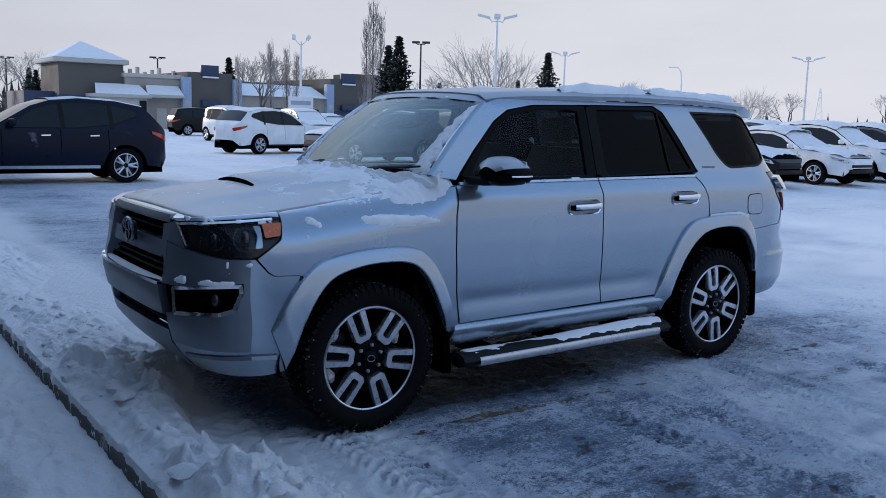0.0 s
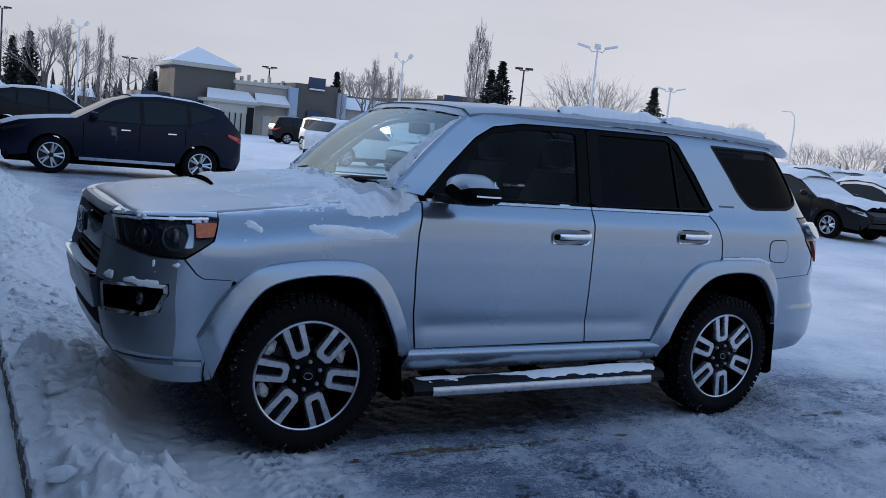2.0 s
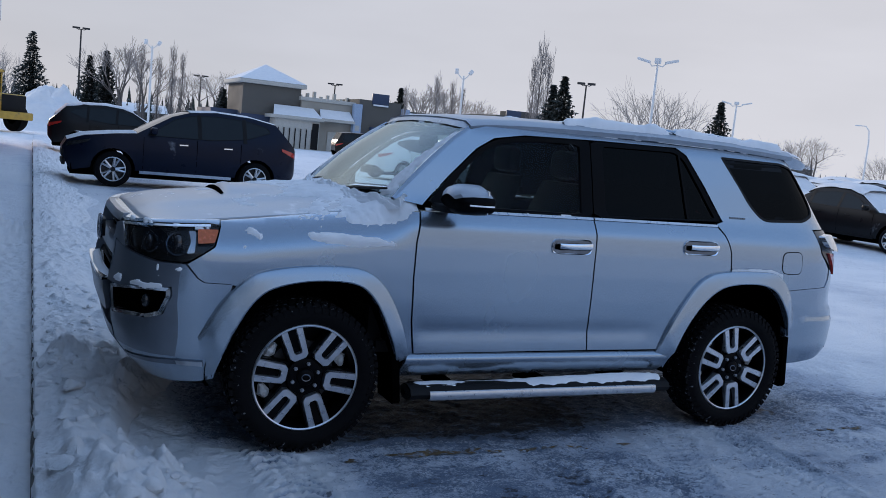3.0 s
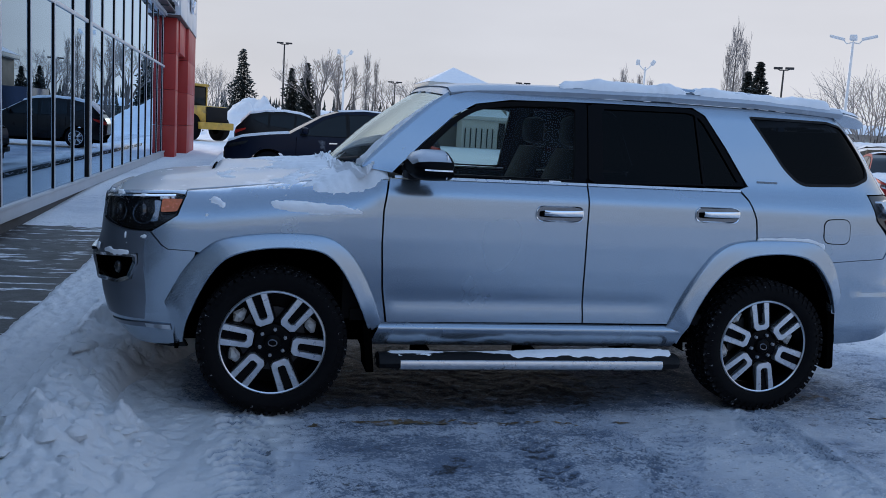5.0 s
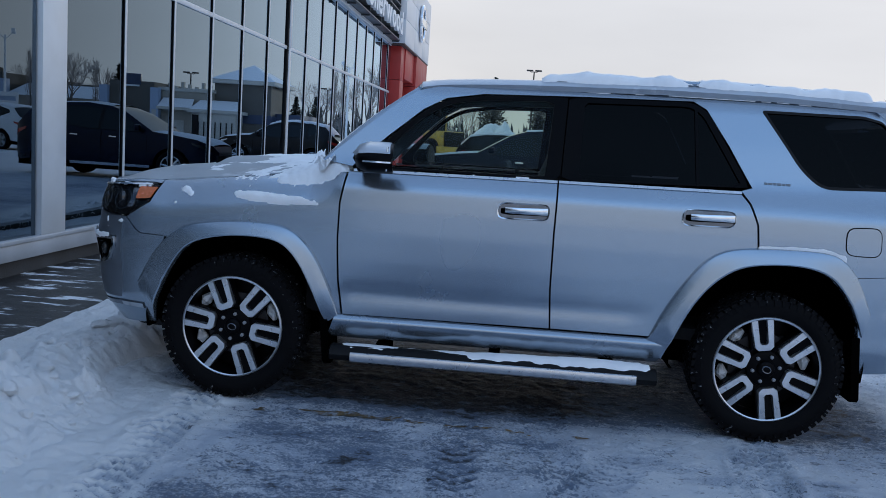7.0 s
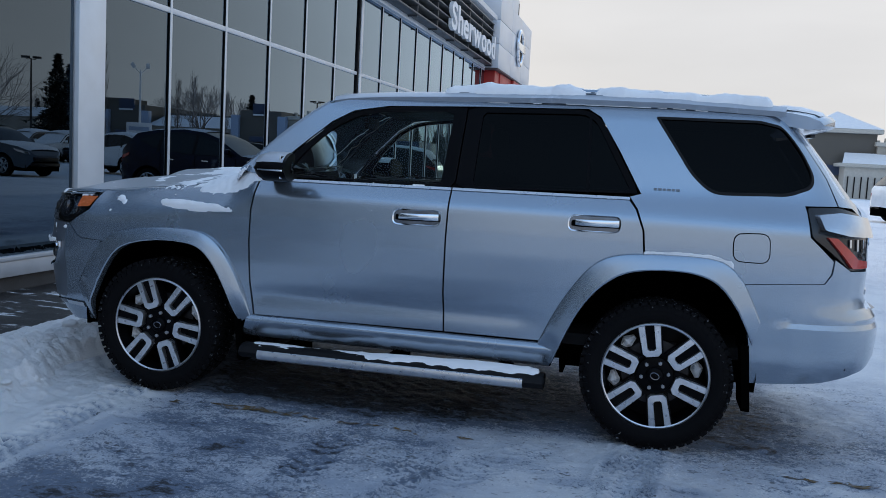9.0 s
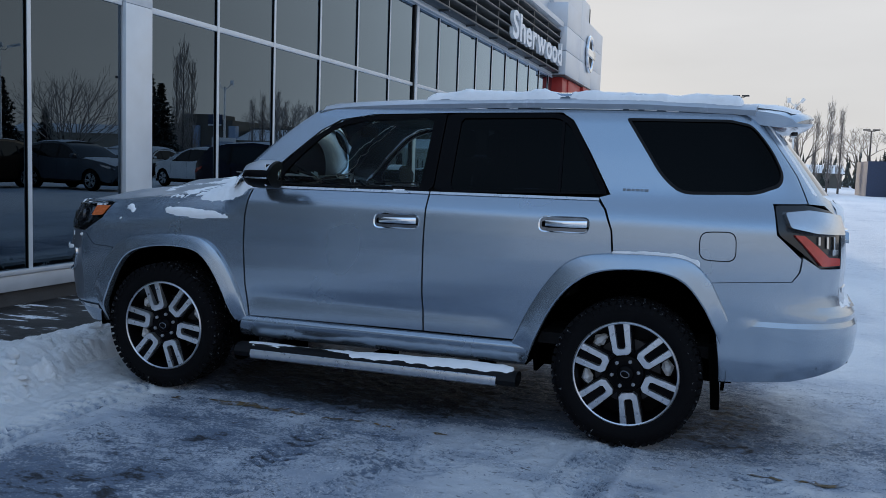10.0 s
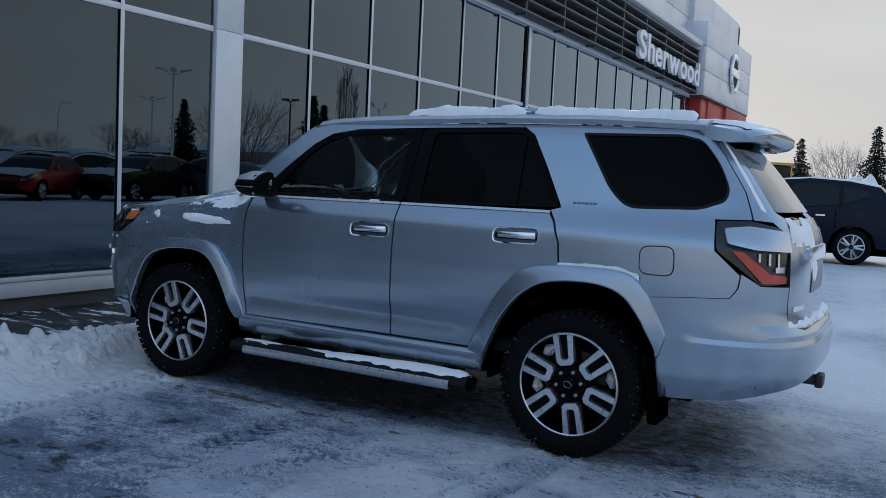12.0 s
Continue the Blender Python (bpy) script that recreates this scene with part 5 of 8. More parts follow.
# ---- ground: one sheet to the horizon ----
def smoothstep(a, b, x):
    t = min(1, max(0, (x - a) / (b - a)))
    return t * t * (3 - 2 * t)


def lot_z(x, y):
    """The lot rises a little towards the far rows and falls away behind them."""
    return 0.015 + 0.15 * smoothstep(5, 13, y) - 0.15 * smoothstep(42, 85, y)


PRINTS = ((-0.145, 0.0, 0.145, -3.0, -0.80, 0.026, 0.078, 1.0), (1.24, -0.05, 0.12, -3.4, -0.9, 0.011, 0.085, -0.8), (1.70, -0.10, 0.13, -3.0, -0.4, 0.012, 0.06, 0.9),
          (2.72, 0.08, 0.15, -2.6, -0.85, 0.020, 0.05, 0.8), (2.30, 0.55, 0.14, -2.4, -1.0, 0.011, 0.06, -0.8), (3.4, -0.3, 0.13, -3.2, -0.6, 0.011, 0.07, -0.7))
# where wheels have worn the crust down: centre, half sizes, strength
WORN = ((0.83, -1.85, 0.16, 0.75, 0.75), (0.45, -1.42, 0.16, 0.10, 0.55), (0.50, -1.9, 0.22, 0.12, 0.5), (1.28, -1.45, 0.10, 0.50, 0.6), (1.60, -1.27, 0.22, 0.07, 0.75), (2.22, -1.38, 0.22, 0.06, 0.8),
        (2.47, -1.52, 0.16, 0.05, 0.6), (2.93, -1.45, 0.09, 0.05, 1.0), (3.30, -1.56, 0.12, 0.05, 1.25), (3.60, -1.57, 0.08, 0.045, 1.25), (3.05, -1.60, 0.10, 0.05, 0.95), (3.40, -1.84, 0.16, 0.05, 1.0), (3.47, -1.08, 0.12, 0.05, 0.7),
        (0.63, -2.45, 0.35, 0.18, 0.55), (1.5, -2.6, 0.5, 0.12, 0.5), (2.4, -2.3, 0.4, 0.08, 0.5), (3.75, -1.10, 0.10, 0.05, 0.9), (4.2, -1.7, 0.3, 0.06, 0.8), (1.40, -0.80, 0.6, 0.15, 0.35))


def wear_shade(x, y):
    """How far the snow is worn: 0 fresh, 1 down to the asphalt; the wagon's shade is added in."""
    far = smoothstep(1.5, 9, y) + smoothstep(-5, -14, y)
    # wear beside the wagon's front half, raised to darken the ground in its shade
    w = 0.57 * smoothstep(-0.15, 0.45, x + 0.20 * fbm(x, y, 3)) * (1 - 0.80 * smoothstep(1.1, 2.4, x)) + 0.26 * fbm(x * 0.55, y * 0.55, 7) + 0.12 * fbm(x * 2.2, y * 2.2, 8)
    w += 0.05 * math.exp(-((x - 3.4) / 0.9) ** 2) * math.exp(-((y + 1.4) / 0.6) ** 2)
    for cx, cy, rx, ry, s in WORN:
        dx, dy = (x - cx) / rx, (y - cy) / ry
        if abs(dx) < 2.2 and abs(dy) < 2.2:
            w += s * 0.42 * math.exp(-(dx * dx + dy * dy)) * (0.8 + 0.9 * fbm(x * 5, y * 7, 2))
    for c0, slope, half, y0, y1, deep, pitch, curl in PRINTS:
        c = c0 + slope * (y + 1.0) + 0.02 * math.sin(y * 2.1 + c0)
        q = abs(x - c) / half
        if q < 1 and y0 < y < y1:
            lug = math.sin((y - curl * (1 - q * q) * 0.12 + 0.012 * fbm(x * 9, y * 9, 4)) * math.tau / pitch)
            # pressed ice between the lugs, darkened to paint in the furrows' shading
            w += (0.50 if c0 < 0 else 0.22) * smoothstep(1, 0.85, q) * smoothstep(0.35, -0.3, lug) * smoothstep(y0, y0 + 0.4, y) * (0.75 + 0.8 * fbm(x * 3, y * 3, c0))
    if y > 1.5 or x > 5.5:
        w += 0.18 * fbm(x * 0.16, y * 0.3, 21)
    # bare, dirty ground under the wagon, darkened further to paint its shadow
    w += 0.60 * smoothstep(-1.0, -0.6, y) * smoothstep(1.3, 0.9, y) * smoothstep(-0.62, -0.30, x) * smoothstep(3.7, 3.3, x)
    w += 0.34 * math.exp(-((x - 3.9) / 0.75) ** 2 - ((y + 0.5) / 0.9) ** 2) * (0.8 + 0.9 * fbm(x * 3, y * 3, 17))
    w *= 1 - 0.35 * smoothstep(4.4, 5.2, x) * smoothstep(-2.6, -1.2, y)
    return max(0.0, min(1.0, (w - 0.5 * smoothstep(-0.05, -0.45, x) * smoothstep(-0.55, -0.95, y)) * (1 - 0.6 * min(1, far)) + 0.10 * min(1, far)))


def rough_z(x, y):
    z = lot_z(x, y)
    near = max(0, 1 - max(abs(x - 2.2) / 6.5, abs(y + 2.0) / 4.5) ** 4)
    if near > 0:
        z += near * (1 + 0.9 * smoothstep(0.5, -0.1, x)) * (0.010 * fbm(x * 1.7, y * 1.7, 1) + 0.007 * fbm(x * 6, y * 6, 2) + 0.008 * fbm(x * 14, y * 14, 3) + 0.004 * fbm(x * 34, y * 34, 5))
        # lugged tyre prints: a deep one beside the front wheel, fainter ones along the lot
        for c0, slope, half, y0, y1, deep, pitch, curl in PRINTS:
            c = c0 + slope * (y + 1.0) + 0.02 * math.sin(y * 2.1 + c0)
            q = abs(x - c) / half
            if q < 1.15 and y0 < y < y1:
                ends = smoothstep(y0, y0 + 0.25, y) * smoothstep(y1, y1 - 0.06, y) * (0.75 + 0.6 * fbm(x * 3, y * 3, c0))
                lug = math.sin((y - curl * (1 - q * q) * 0.12 + 0.012 * fbm(x * 9, y * 9, 4)) * math.tau / pitch)
                side = 1 if abs(q - 0.12) > 0.06 else 0.3
                z += deep * ends * (-0.35 * smoothstep(1, 0.85, q) + smoothstep(1, 0.8, q) * side * smoothstep(-0.3, 0.5, lug) + 0.5 * math.exp(-((q - 1.04) / 0.07) ** 2))
    if x < -1.19:
        z = lot_z(x, y) - 0.02 + 0.006 * fbm(x * 4, y * 4, 5)
    return z


def spread(lo, hi, step, far, grow=1.28):
    mid = list(np.arange(lo, hi, step))
    out, d, v = [], step, hi
    while v < far:
        out.append(v)
        d *= grow
        v += d
    out.append(far)
    left, d, v = [], step, lo
    while v > -far:
        d *= grow
        v -= d
        left.append(max(v, -far))
    return left[::-1] + mid + out


xs, ys = spread(-1.3, 5.4, 0.018, 900, 1.12), spread(-3.9, 0.6, 0.018, 900, 1.12)
me = bpy.data.meshes.new("ground")
verts = [(x, y, rough_z(x, y)) for y in ys for x in xs]
n = len(xs)
me.from_pydata(verts, [], [(j * n + i, j * n + i + 1, (j + 1) * n + i + 1, (j + 1) * n + i) for j in range(len(ys) - 1) for i in range(n - 1)])
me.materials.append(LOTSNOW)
layer = me.attributes.new("wear_shade", "FLOAT", "POINT")
layer.data.foreach_set("value", [wear_shade(v[0], v[1]) for v in verts])
for p in me.polygons:
    p.use_smooth = True
ground = tagged(new("ground", me), "snow-packed parking lot with icy, worn patches and shade painted under the wagon", "ground", kind="structure")

KERB = mat("dark_wet_concrete", (0.075, 0.075, 0.070), 0.75, vary=0.35, scale=9, bump=0.5, bump_scale=90, second=(0.75, 0.78, 0.82), second_amount=0.05, second_scale=5)
bm = bmesh.new()
rows = []
for y in np.arange(-9, 34, 0.1):
    w = 0.006 * fbm(0, y * 3, 8)
    rows.append([(-1.235 + w, y, -0.05), (-1.225 + w, y, lot_z(0, y) + 0.075), (-1.215 + w, y, lot_z(0, y) + 0.085), (-1.08, y, lot_z(0, y) + 0.085), (-1.07, y, -0.05)])
tagged(part("kerb", loft(rows), KERB), "low dark concrete kerb with its top under snow", "kerb", kind="structure")


def bank(x, y, off=0.0):
    """Ploughed snow between kerb and lot: a shelf that falls off towards the wheels, lumpy on top."""
    reach = 0.78 + 0.14 * math.sin(y * 1.3 + 0.4) + 0.08 * math.sin(y * 3.1)
    reach -= 0.25 * smoothstep(-1.3, -0.6, y) * smoothstep(0.9, 0.2, y)
    t = max(0, (x + 1.2) / max(0.2, reach))
    h = 0.105 * (1 - smoothstep(0.25, 1.0, t)) + 0.012
    lump = max(0, fbm(x * 3.2, y * 3.2, 4)) * 0.060 + 0.030 * abs(fbm(x * 7, y * 7, 15)) + 0.016 * fbm(x * 15, y * 15, 16) + 0.012 * fbm(x * 24, y * 24, 7) + 0.006 * fbm(x * 60, y * 60, 9)
    # broken crust: tilted blocks of three sizes, heaped in places
    for sc, am in ((5.5, 0.075), (11, 0.042), (24, 0.018)):
        px, py = x * sc + 0.5 * fbm(x * sc * 0.8, y * sc * 0.8, 3), y * sc + 0.5 * fbm(x * sc * 0.8, y * sc * 0.8, 13)
        dist, pts = noise.voronoi(Vector((px, py, 0.5)))
        c = pts[0]
        tall = max(0.0, noise.cell(c * 3.7) * 1.5 - 0.25) * (0.35 + 0.65 * smoothstep(-0.25, 0.25, fbm(x * 1.6, y * 1.6, sc)))
        tilt = 0.8 * noise.cell(c * 5.1 + Vector((9, 0, 0))) * (px - c.x) + 0.8 * noise.cell(c * 5.1 + Vector((0, 9, 0))) * (py - c.y)
        lump += am * tall * (1 + 0.9 * tilt) * smoothstep(0.02, 0.30, dist[1] - dist[0])
    lump *= 0.45 + 0.55 * smoothstep(2.2, 0.9, y) * smoothstep(-3.6, -2.4, y)
    clod = 0.10 * math.exp(-(((x + 0.80) / 0.20) ** 2 + ((y + 0.55) / 0.38) ** 2)) + 0.09 * math.exp(-(((x + 0.95) / 0.22) ** 2 + ((y + 1.5) / 0.35) ** 2)) + 0.07 * math.exp(-(((x + 0.85) / 0.25) ** 2 + ((y + 2.5) / 0.5) ** 2))
    fade = 1 - smoothstep(0.75, 1.12, t)
    edge = smoothstep(-1.232, -1.215, x + 0.02 * fbm(3, y * 7, 2))
    z = lot_z(x, y) + (h * edge + (lump + clod) * smoothstep(-1.20, -1.08, x)) * fade - 0.03 * smoothstep(0.95, 1.12, t)
    return (x, y, z + off)


bx, by = np.concatenate([np.arange(-1.228, -0.1, 0.014), [-0.1]]), np.concatenate([np.arange(-9, -3.8, 0.1), np.arange(-3.8, 2.4, 0.014), np.arange(2.4, 6, 0.025), np.arange(6, 12, 0.08), np.arange(12, 34, 0.25)])
bm = loft([[bank(x, y) for x in bx] for y in by])
bank_ob = tagged(part("snow_bank", bm, LOTSNOW, angle=70), "lumpy bank of ploughed snow along the kerb", "snow", kind="stuff")
layer = bank_ob.data.attributes.new("wear_shade", "FLOAT", "POINT")
layer.data.foreach_set("value", [wear_shade(v.co.x, v.co.y) * smoothstep(-0.62, -0.25, v.co.x) - 0.6 * smoothstep(-0.35, -0.75, v.co.x) for v in bank_ob.data.vertices])

# loose clods on the bank
rng = random.Random(5)
bm = bmesh.new()
for k in range(200):
    y = rng.uniform(-3.6, 2.8)
    x = rng.uniform(-1.18, -0.52 if y < -0.9 or y > 0.6 else -0.62)
    r = rng.choice((0.008, 0.011, 0.015, 0.015, 0.022, 0.030, 0.042)) * rng.uniform(0.7, 1.25)
    z = bank(x, y)[2]
    g = bmesh.ops.create_icosphere(bm, subdivisions=2, radius=r)
    sx, sy, sz = rng.uniform(0.8, 1.5), rng.uniform(0.8, 1.4), rng.uniform(0.55, 1.0)
    # broken faces
    cuts = [(Vector((rng.uniform(-1, 1), rng.uniform(-1, 1), rng.uniform(-0.3, 1))).normalized(), r * rng.uniform(0.55, 0.9)) for c in range(4)]
    for v in g["verts"]:
        p = v.co.copy()
        for nrm, d in cuts:
            over = p.dot(nrm) - d
            if over > 0:
                p -= nrm * over
        p *= 1 + 0.40 * fbm(p.x / r * 1.3 + k, p.y / r * 1.3, p.z / r * 1.3 + k)
        v.co = Vector((x + p.x * sx, y + p.y * sy, z + r * 0.10 + p.z * sz))
clods = tagged(part("snow_clods", bm, LOTSNOW, angle=50), "loose clods of ploughed snow", "snow", kind="stuff")
clods.data.attributes.new("wear_shade", "FLOAT", "POINT").data.foreach_set("value", [-0.6] * len(clods.data.vertices))

# walk along the building: wet boards' strip, streaked with blown snow, and trodden snow up to the kerb
WETWALK = mat("wet_dark_walk", (0.016, 0.015, 0.015), 0.5, vary=0.35, scale=5, bump=0.3, bump_scale=60)


def blown_snow(m):
    """Streaks of blown snow over a dark wet surface."""
    nt = m.node_tree
    b = nt.nodes["Principled BSDF"]
    L = nt.links.new
    src = b.inputs["Base Color"].links[0].from_socket
    co = nt.nodes.new("ShaderNodeTexCoord")
    mp = nt.nodes.new("ShaderNodeMapping")
    mp.inputs["Scale"].default_value, mp.inputs["Rotation"].default_value = (1.0, 4.2, 1), (0, 0, 0.12)
    nz = nt.nodes.new("ShaderNodeTexNoise")
    nz.inputs["Scale"].default_value, nz.inputs["Detail"].default_value, nz.inputs["Roughness"].default_value = 1.6, 9, 0.68
    mr = nt.nodes.new("ShaderNodeMapRange")
    mr.inputs[1].default_value, mr.inputs[2].default_value = 0.555, 0.60
    mx = nt.nodes.new("ShaderNodeMix")
    mx.data_type = "RGBA"
    L(co.outputs["Object"], mp.inputs[0])
    L(mp.outputs[0], nz.inputs["Vector"])
    L(nz.outputs[0], mr.inputs[0])
    L(mr.outputs[0], mx.inputs[0])
    L(src, mx.inputs[6])
    mx.inputs[7].default_value = (0.78, 0.81, 0.85, 1)
    L(mx.outputs[2], b.inputs["Base Color"])


blown_snow(WETWALK)
bm = loft([[(x, y, 0.012) for x in (-3.1, -2.4, -1.7)] for y in np.arange(-9, 36, 1.5)])
tagged(part("walkway", bm, WETWALK), "dark wet walkway along the glass front", "walkway", kind="structure")
def walk_edge(y):
    return -1.73 + 0.02 * fbm(1, y * 1.3, 3) + 0.02 * fbm(2, y * 5, 3)


bm = loft([[(lambda e: (e * (1 - t) + -1.228 * t, y, 0.008 + 0.045 * smoothstep(0, 0.18, t) * (1 - 0.35 * t) + 0.014 * max(0, fbm((e + t) * 3, y * 3, 5)) * smoothstep(0, 0.2, t) + (0.020 * fbm((e + t) * 7, y * 9, 6) + 0.012 * fbm((e + t) * 18, y * 20, 7)) * smoothstep(0, 0.2, t)))(walk_edge(y)) for t in [k / 26 for k in range(27)]] for y in np.concatenate([np.arange(-5, 6, 0.03), np.arange(6, 36, 0.3)])])
tagged(part("trodden_snow", bm, WALKSNOW, angle=70), "trodden snow on the walkway beside the kerb", "snow", kind="stuff")

# what is left of a painted line, and thawed spots
YELLOW = mat("worn_yellow_paint", (0.125, 0.082, 0.036), 0.7, vary=0.5, scale=22, bump=0.4, bump_scale=90, second=(0.27, 0.32, 0.40), second_amount=0.30, second_scale=26)
ASPH = mat("wet_asphalt", (0.045, 0.042, 0.040), 0.45, vary=0.3, scale=20, bump=0.4, bump_scale=160, second=(0.45, 0.47, 0.5), second_amount=0.16, second_scale=12)
rng = random.Random(3)


def blot(bm, cx, cy, rx, ry, seed):
    m = 26
    c = bm.verts.new((cx, cy, rough_z(cx, cy) + 0.005))
    ring_v = []
    for k in range(m):
        a = k * math.tau / m
        d = 1 + 0.9 * fbm(math.cos(a) * 1.6 + seed, math.sin(a) * 1.6, seed) + 0.3 * fbm(math.cos(a) * 6 + seed, math.sin(a) * 6, seed)
        x, y = cx + rx * math.cos(a) * max(0.15, d), cy + ry * math.sin(a) * max(0.15, d)
        ring_v.append(bm.verts.new((x, y, rough_z(x, y) + 0.004)))
    for k in range(m):
        bm.faces.new((c, ring_v[k], ring_v[(k + 1) % m]))


bm = bmesh.new()
for k, (cx, cy, rx, ry) in enumerate(((0.22, -1.075, 0.035, 0.014), (0.55, -1.05, 0.12, 0.028), (0.70, -1.05, 0.13, 0.034), (0.86, -1.06, 0.10, 0.032), (1.02, -1.08, 0.05, 0.020), (1.22, -1.08, 0.05, 0.028), (1.36, -1.08, 0.05, 0.012), (1.55, -1.09, 0.06, 0.012), (1.87, -1.09, 0.045, 0.018), (3.47, -1.09, 0.07, 0.016), (3.72, -1.09, 0.09, 0.018))):
    blot(bm, cx, cy, rx, ry, k * 3.7)
tagged(part("parking_line", bm, YELLOW), "remains of a yellow parking line under the ice", "road marking", kind="stuff")


# ---- snow on the wagon (each lump lies on it) ----
def lump(name, bm, label):
    return tagged(part(name, bm, CARSNOW, angle=75), label, "snow")


def th_bonnet(x, y):
    n = 0.016 * fbm(x * 3.5, y * 3.5, 11) + 0.012 * fbm(x * 9, y * 13, 12) + 0.004 * fbm(x * 30, y * 30, 13)
    back = smoothstep(-0.35, 0.32, x)
    mid = smoothstep(0.65, 0.15, abs(y)) * 0.012
    inside = smoothstep(nose_edge(y) + 0.02, nose_edge(y) + 0.12, x)
    return min((n + 0.020 * back + mid - 0.006 * smoothstep(0, -0.6, x) - 0.015) * inside * 0.6, bonnet_back(y) - x + 0.05) if x < bonnet_back(y) + 0.03 else -1


lump("bonnet_snow", snow_sheet(bonnet, -0.86, 0.42, -0.695, 0.695, 0.013, th_bonnet), "thin patchy snow on the bonnet of the silver wagon")


def cowl_s(y, t, off=0.0):
    """t from 0 on the bonnet's back to 1 up the screen's foot."""
    a = bonnet(bonnet_back(y) - 0.10, y)
    b = screen(max(-1.05, min(1.05, y / 0.76)), 0.10)
    k = t
    return (a[0] * (1 - k) + b[0] * k, y, a[2] * (1 - k) + b[2] * k - 0.02 * math.sin(math.pi * k) + off)


lump("cowl_snow", snow_sheet(cowl_s, -0.83, 0.80, 0.0, 1.0, 0.012, lambda y, t: math.sin(math.pi * t) * (0.034 + 0.045 * max(-0.4, fbm(y * 3.2, t * 1.5, 21)) + 0.03 * fbm(y * 9, t * 4, 22) + 0.012 * fbm(y * 25, t * 10, 23)) - 0.010), "heaped snow at the foot of the windscreen")


def wing_s(u, z, off=0.0):
    p = suv_surf(u, z, 0)
    return (p[0], p[1] - off * 0.55, p[2] + off * 0.8)


def wing_top(x, y, off=0.0):
    """The upper side of the front wing, and the bonnet's edge inside it."""
    f = fender_top(x)
    zs = [f - 0.17 + 0.01 * k for k in range(18)]
    ws = [half_width(x, z) for z in zs]
    if abs(y) <= ws[-1]:
        return (x, y, max(bonnet(x, y)[2] if abs(y) < 0.70 else f, f) + off)
    return (x, y, lerp(abs(y), ws[::-1], zs[::-1]) + off)


def th_wing(x, y):
    a = abs(y) + 0.035 * fbm(x * 6, y * 6, 31)
    heap = 0.050 * smoothstep(0.12, 0.50, x) * smoothstep(0.862, 0.76, a) * smoothstep(0.56, 0.70, a)
    thin = 0.006 * smoothstep(-0.10, 0.15, x) * smoothstep(0.84, 0.74, a)
    return heap + thin + 0.010 * fbm(x * 9, y * 9, 32) + 0.006 * fbm(x * 26, y * 26, 34) - 0.006


lump("wing_snow", snow_sheet(wing_top, -0.12, 0.575, -0.872, -0.56, 0.009, th_wing), "snow heaped where the front wing meets the screen pillar")
lump("wing_snow", snow_sheet(wing_s, -0.20, 0.48, 1.03, 1.16, 0.006, lambda u, z: 0.016 * (1 - ((u - 0.17) / 0.25) ** 2 - ((z - 1.10 + 0.04 * (u - 0.1)) / 0.026) ** 2) + 0.008 * fbm(u * 10, z * 22, 33)), "strip of snow clinging to the front wing")
lump("wing_snow", snow_sheet(wing_s, -0.40, -0.18, 1.03, 1.16, 0.006, lambda u, z: 0.016 * fbm(u * 16, z * 22, 35) - 0.003), "specks of snow on the front wing")
lump("headlamp_snow", snow_sheet(lambda u, z, off=0.0: (lambda p: (p[0] - off, p[1] - off * 0.6, p[2] + off))(suv_surf(u, z, 0.006)), u_front(0.55), -0.44, 1.098, 1.142, 0.0045, lambda u, z: 0.002 * (1 - abs(z - 1.126) / 0.014) + 0.007 * fbm(u * 14, z * 16, 36) - 0.003), "rim of snow above the headlamp")
lump("bumper_snow", snow_sheet(lambda u, z, off=0.0: (lambda p: (p[0] - off * 0.4, p[1] - off * 0.6, p[2] + off))(suv_surf(u, z, 0.012)), u_front(0.48), -0.66, 0.822, 0.868, 0.0045, lambda u, z: 0.004 * (1 - abs(z - 0.842) / 0.016) + 0.009 * fbm(u * 12, z * 14, 37) - 0.003), "snow lying on the fog lamp frame")
lump("bumper_snow", snow_sheet(lambda u, d, off=0.0: (lambda p: (p[0] + d, p[1], p[2] + 0.2 * d + off))(suv_surf(u, 0.808, 0.026)), u_front(0.46), 2 * MIDF - u_front(0.46), -0.002, 0.05, 0.008, lambda u, d: 0.010 + 0.008 * fbm(u * 6, d * 20, 39) + 0.005 * fbm(u * 22, d * 40, 40) - 0.012 * smoothstep(0.03, 0.05, d)), "rim of snow along the bumper bar")
lump("grille_snow", snow_sheet(lambda u, d, off=0.0: (lambda p: (p[0] + d, p[1], p[2] + off))(suv_surf(u, 0.994, -0.012)), u_front(0.40), 2 * MIDF - u_front(0.40), 0.0, 0.04, 0.008, lambda u, d: 0.004 + 0.008 * fbm(u * 7, d * 20, 49) + 0.004 * fbm(u * 22, d * 40, 50)), "thin snow on the grille bar")
lump("bumper_snow", snow_sheet(lambda u, z, off=0.0: suv_surf(u, z, 0.002 + off), ux(-0.74), ux(-0.60), 0.87, 0.95, 0.005, lambda u, z: 0.010 * fbm(u * 14, z * 18, 38) - 0.002), "specks of snow under the headlamp")


def th_roof(x, y):
    n = 0.020 * fbm(x * 2.6, y * 3, 41) + 0.014 * fbm(x * 8, y * 8, 42) + 0.006 * fbm(x * 24, y * 24, 44)
    e = smoothstep(0.612, 0.57, abs(y) + 0.05 * fbm(x * 5, y, 43))
    f = smoothstep(0.90, 1.10, x)
    return (0.014 + 0.016 * smoothstep(1.3, 2.0, x) + n) * e * f - 0.002


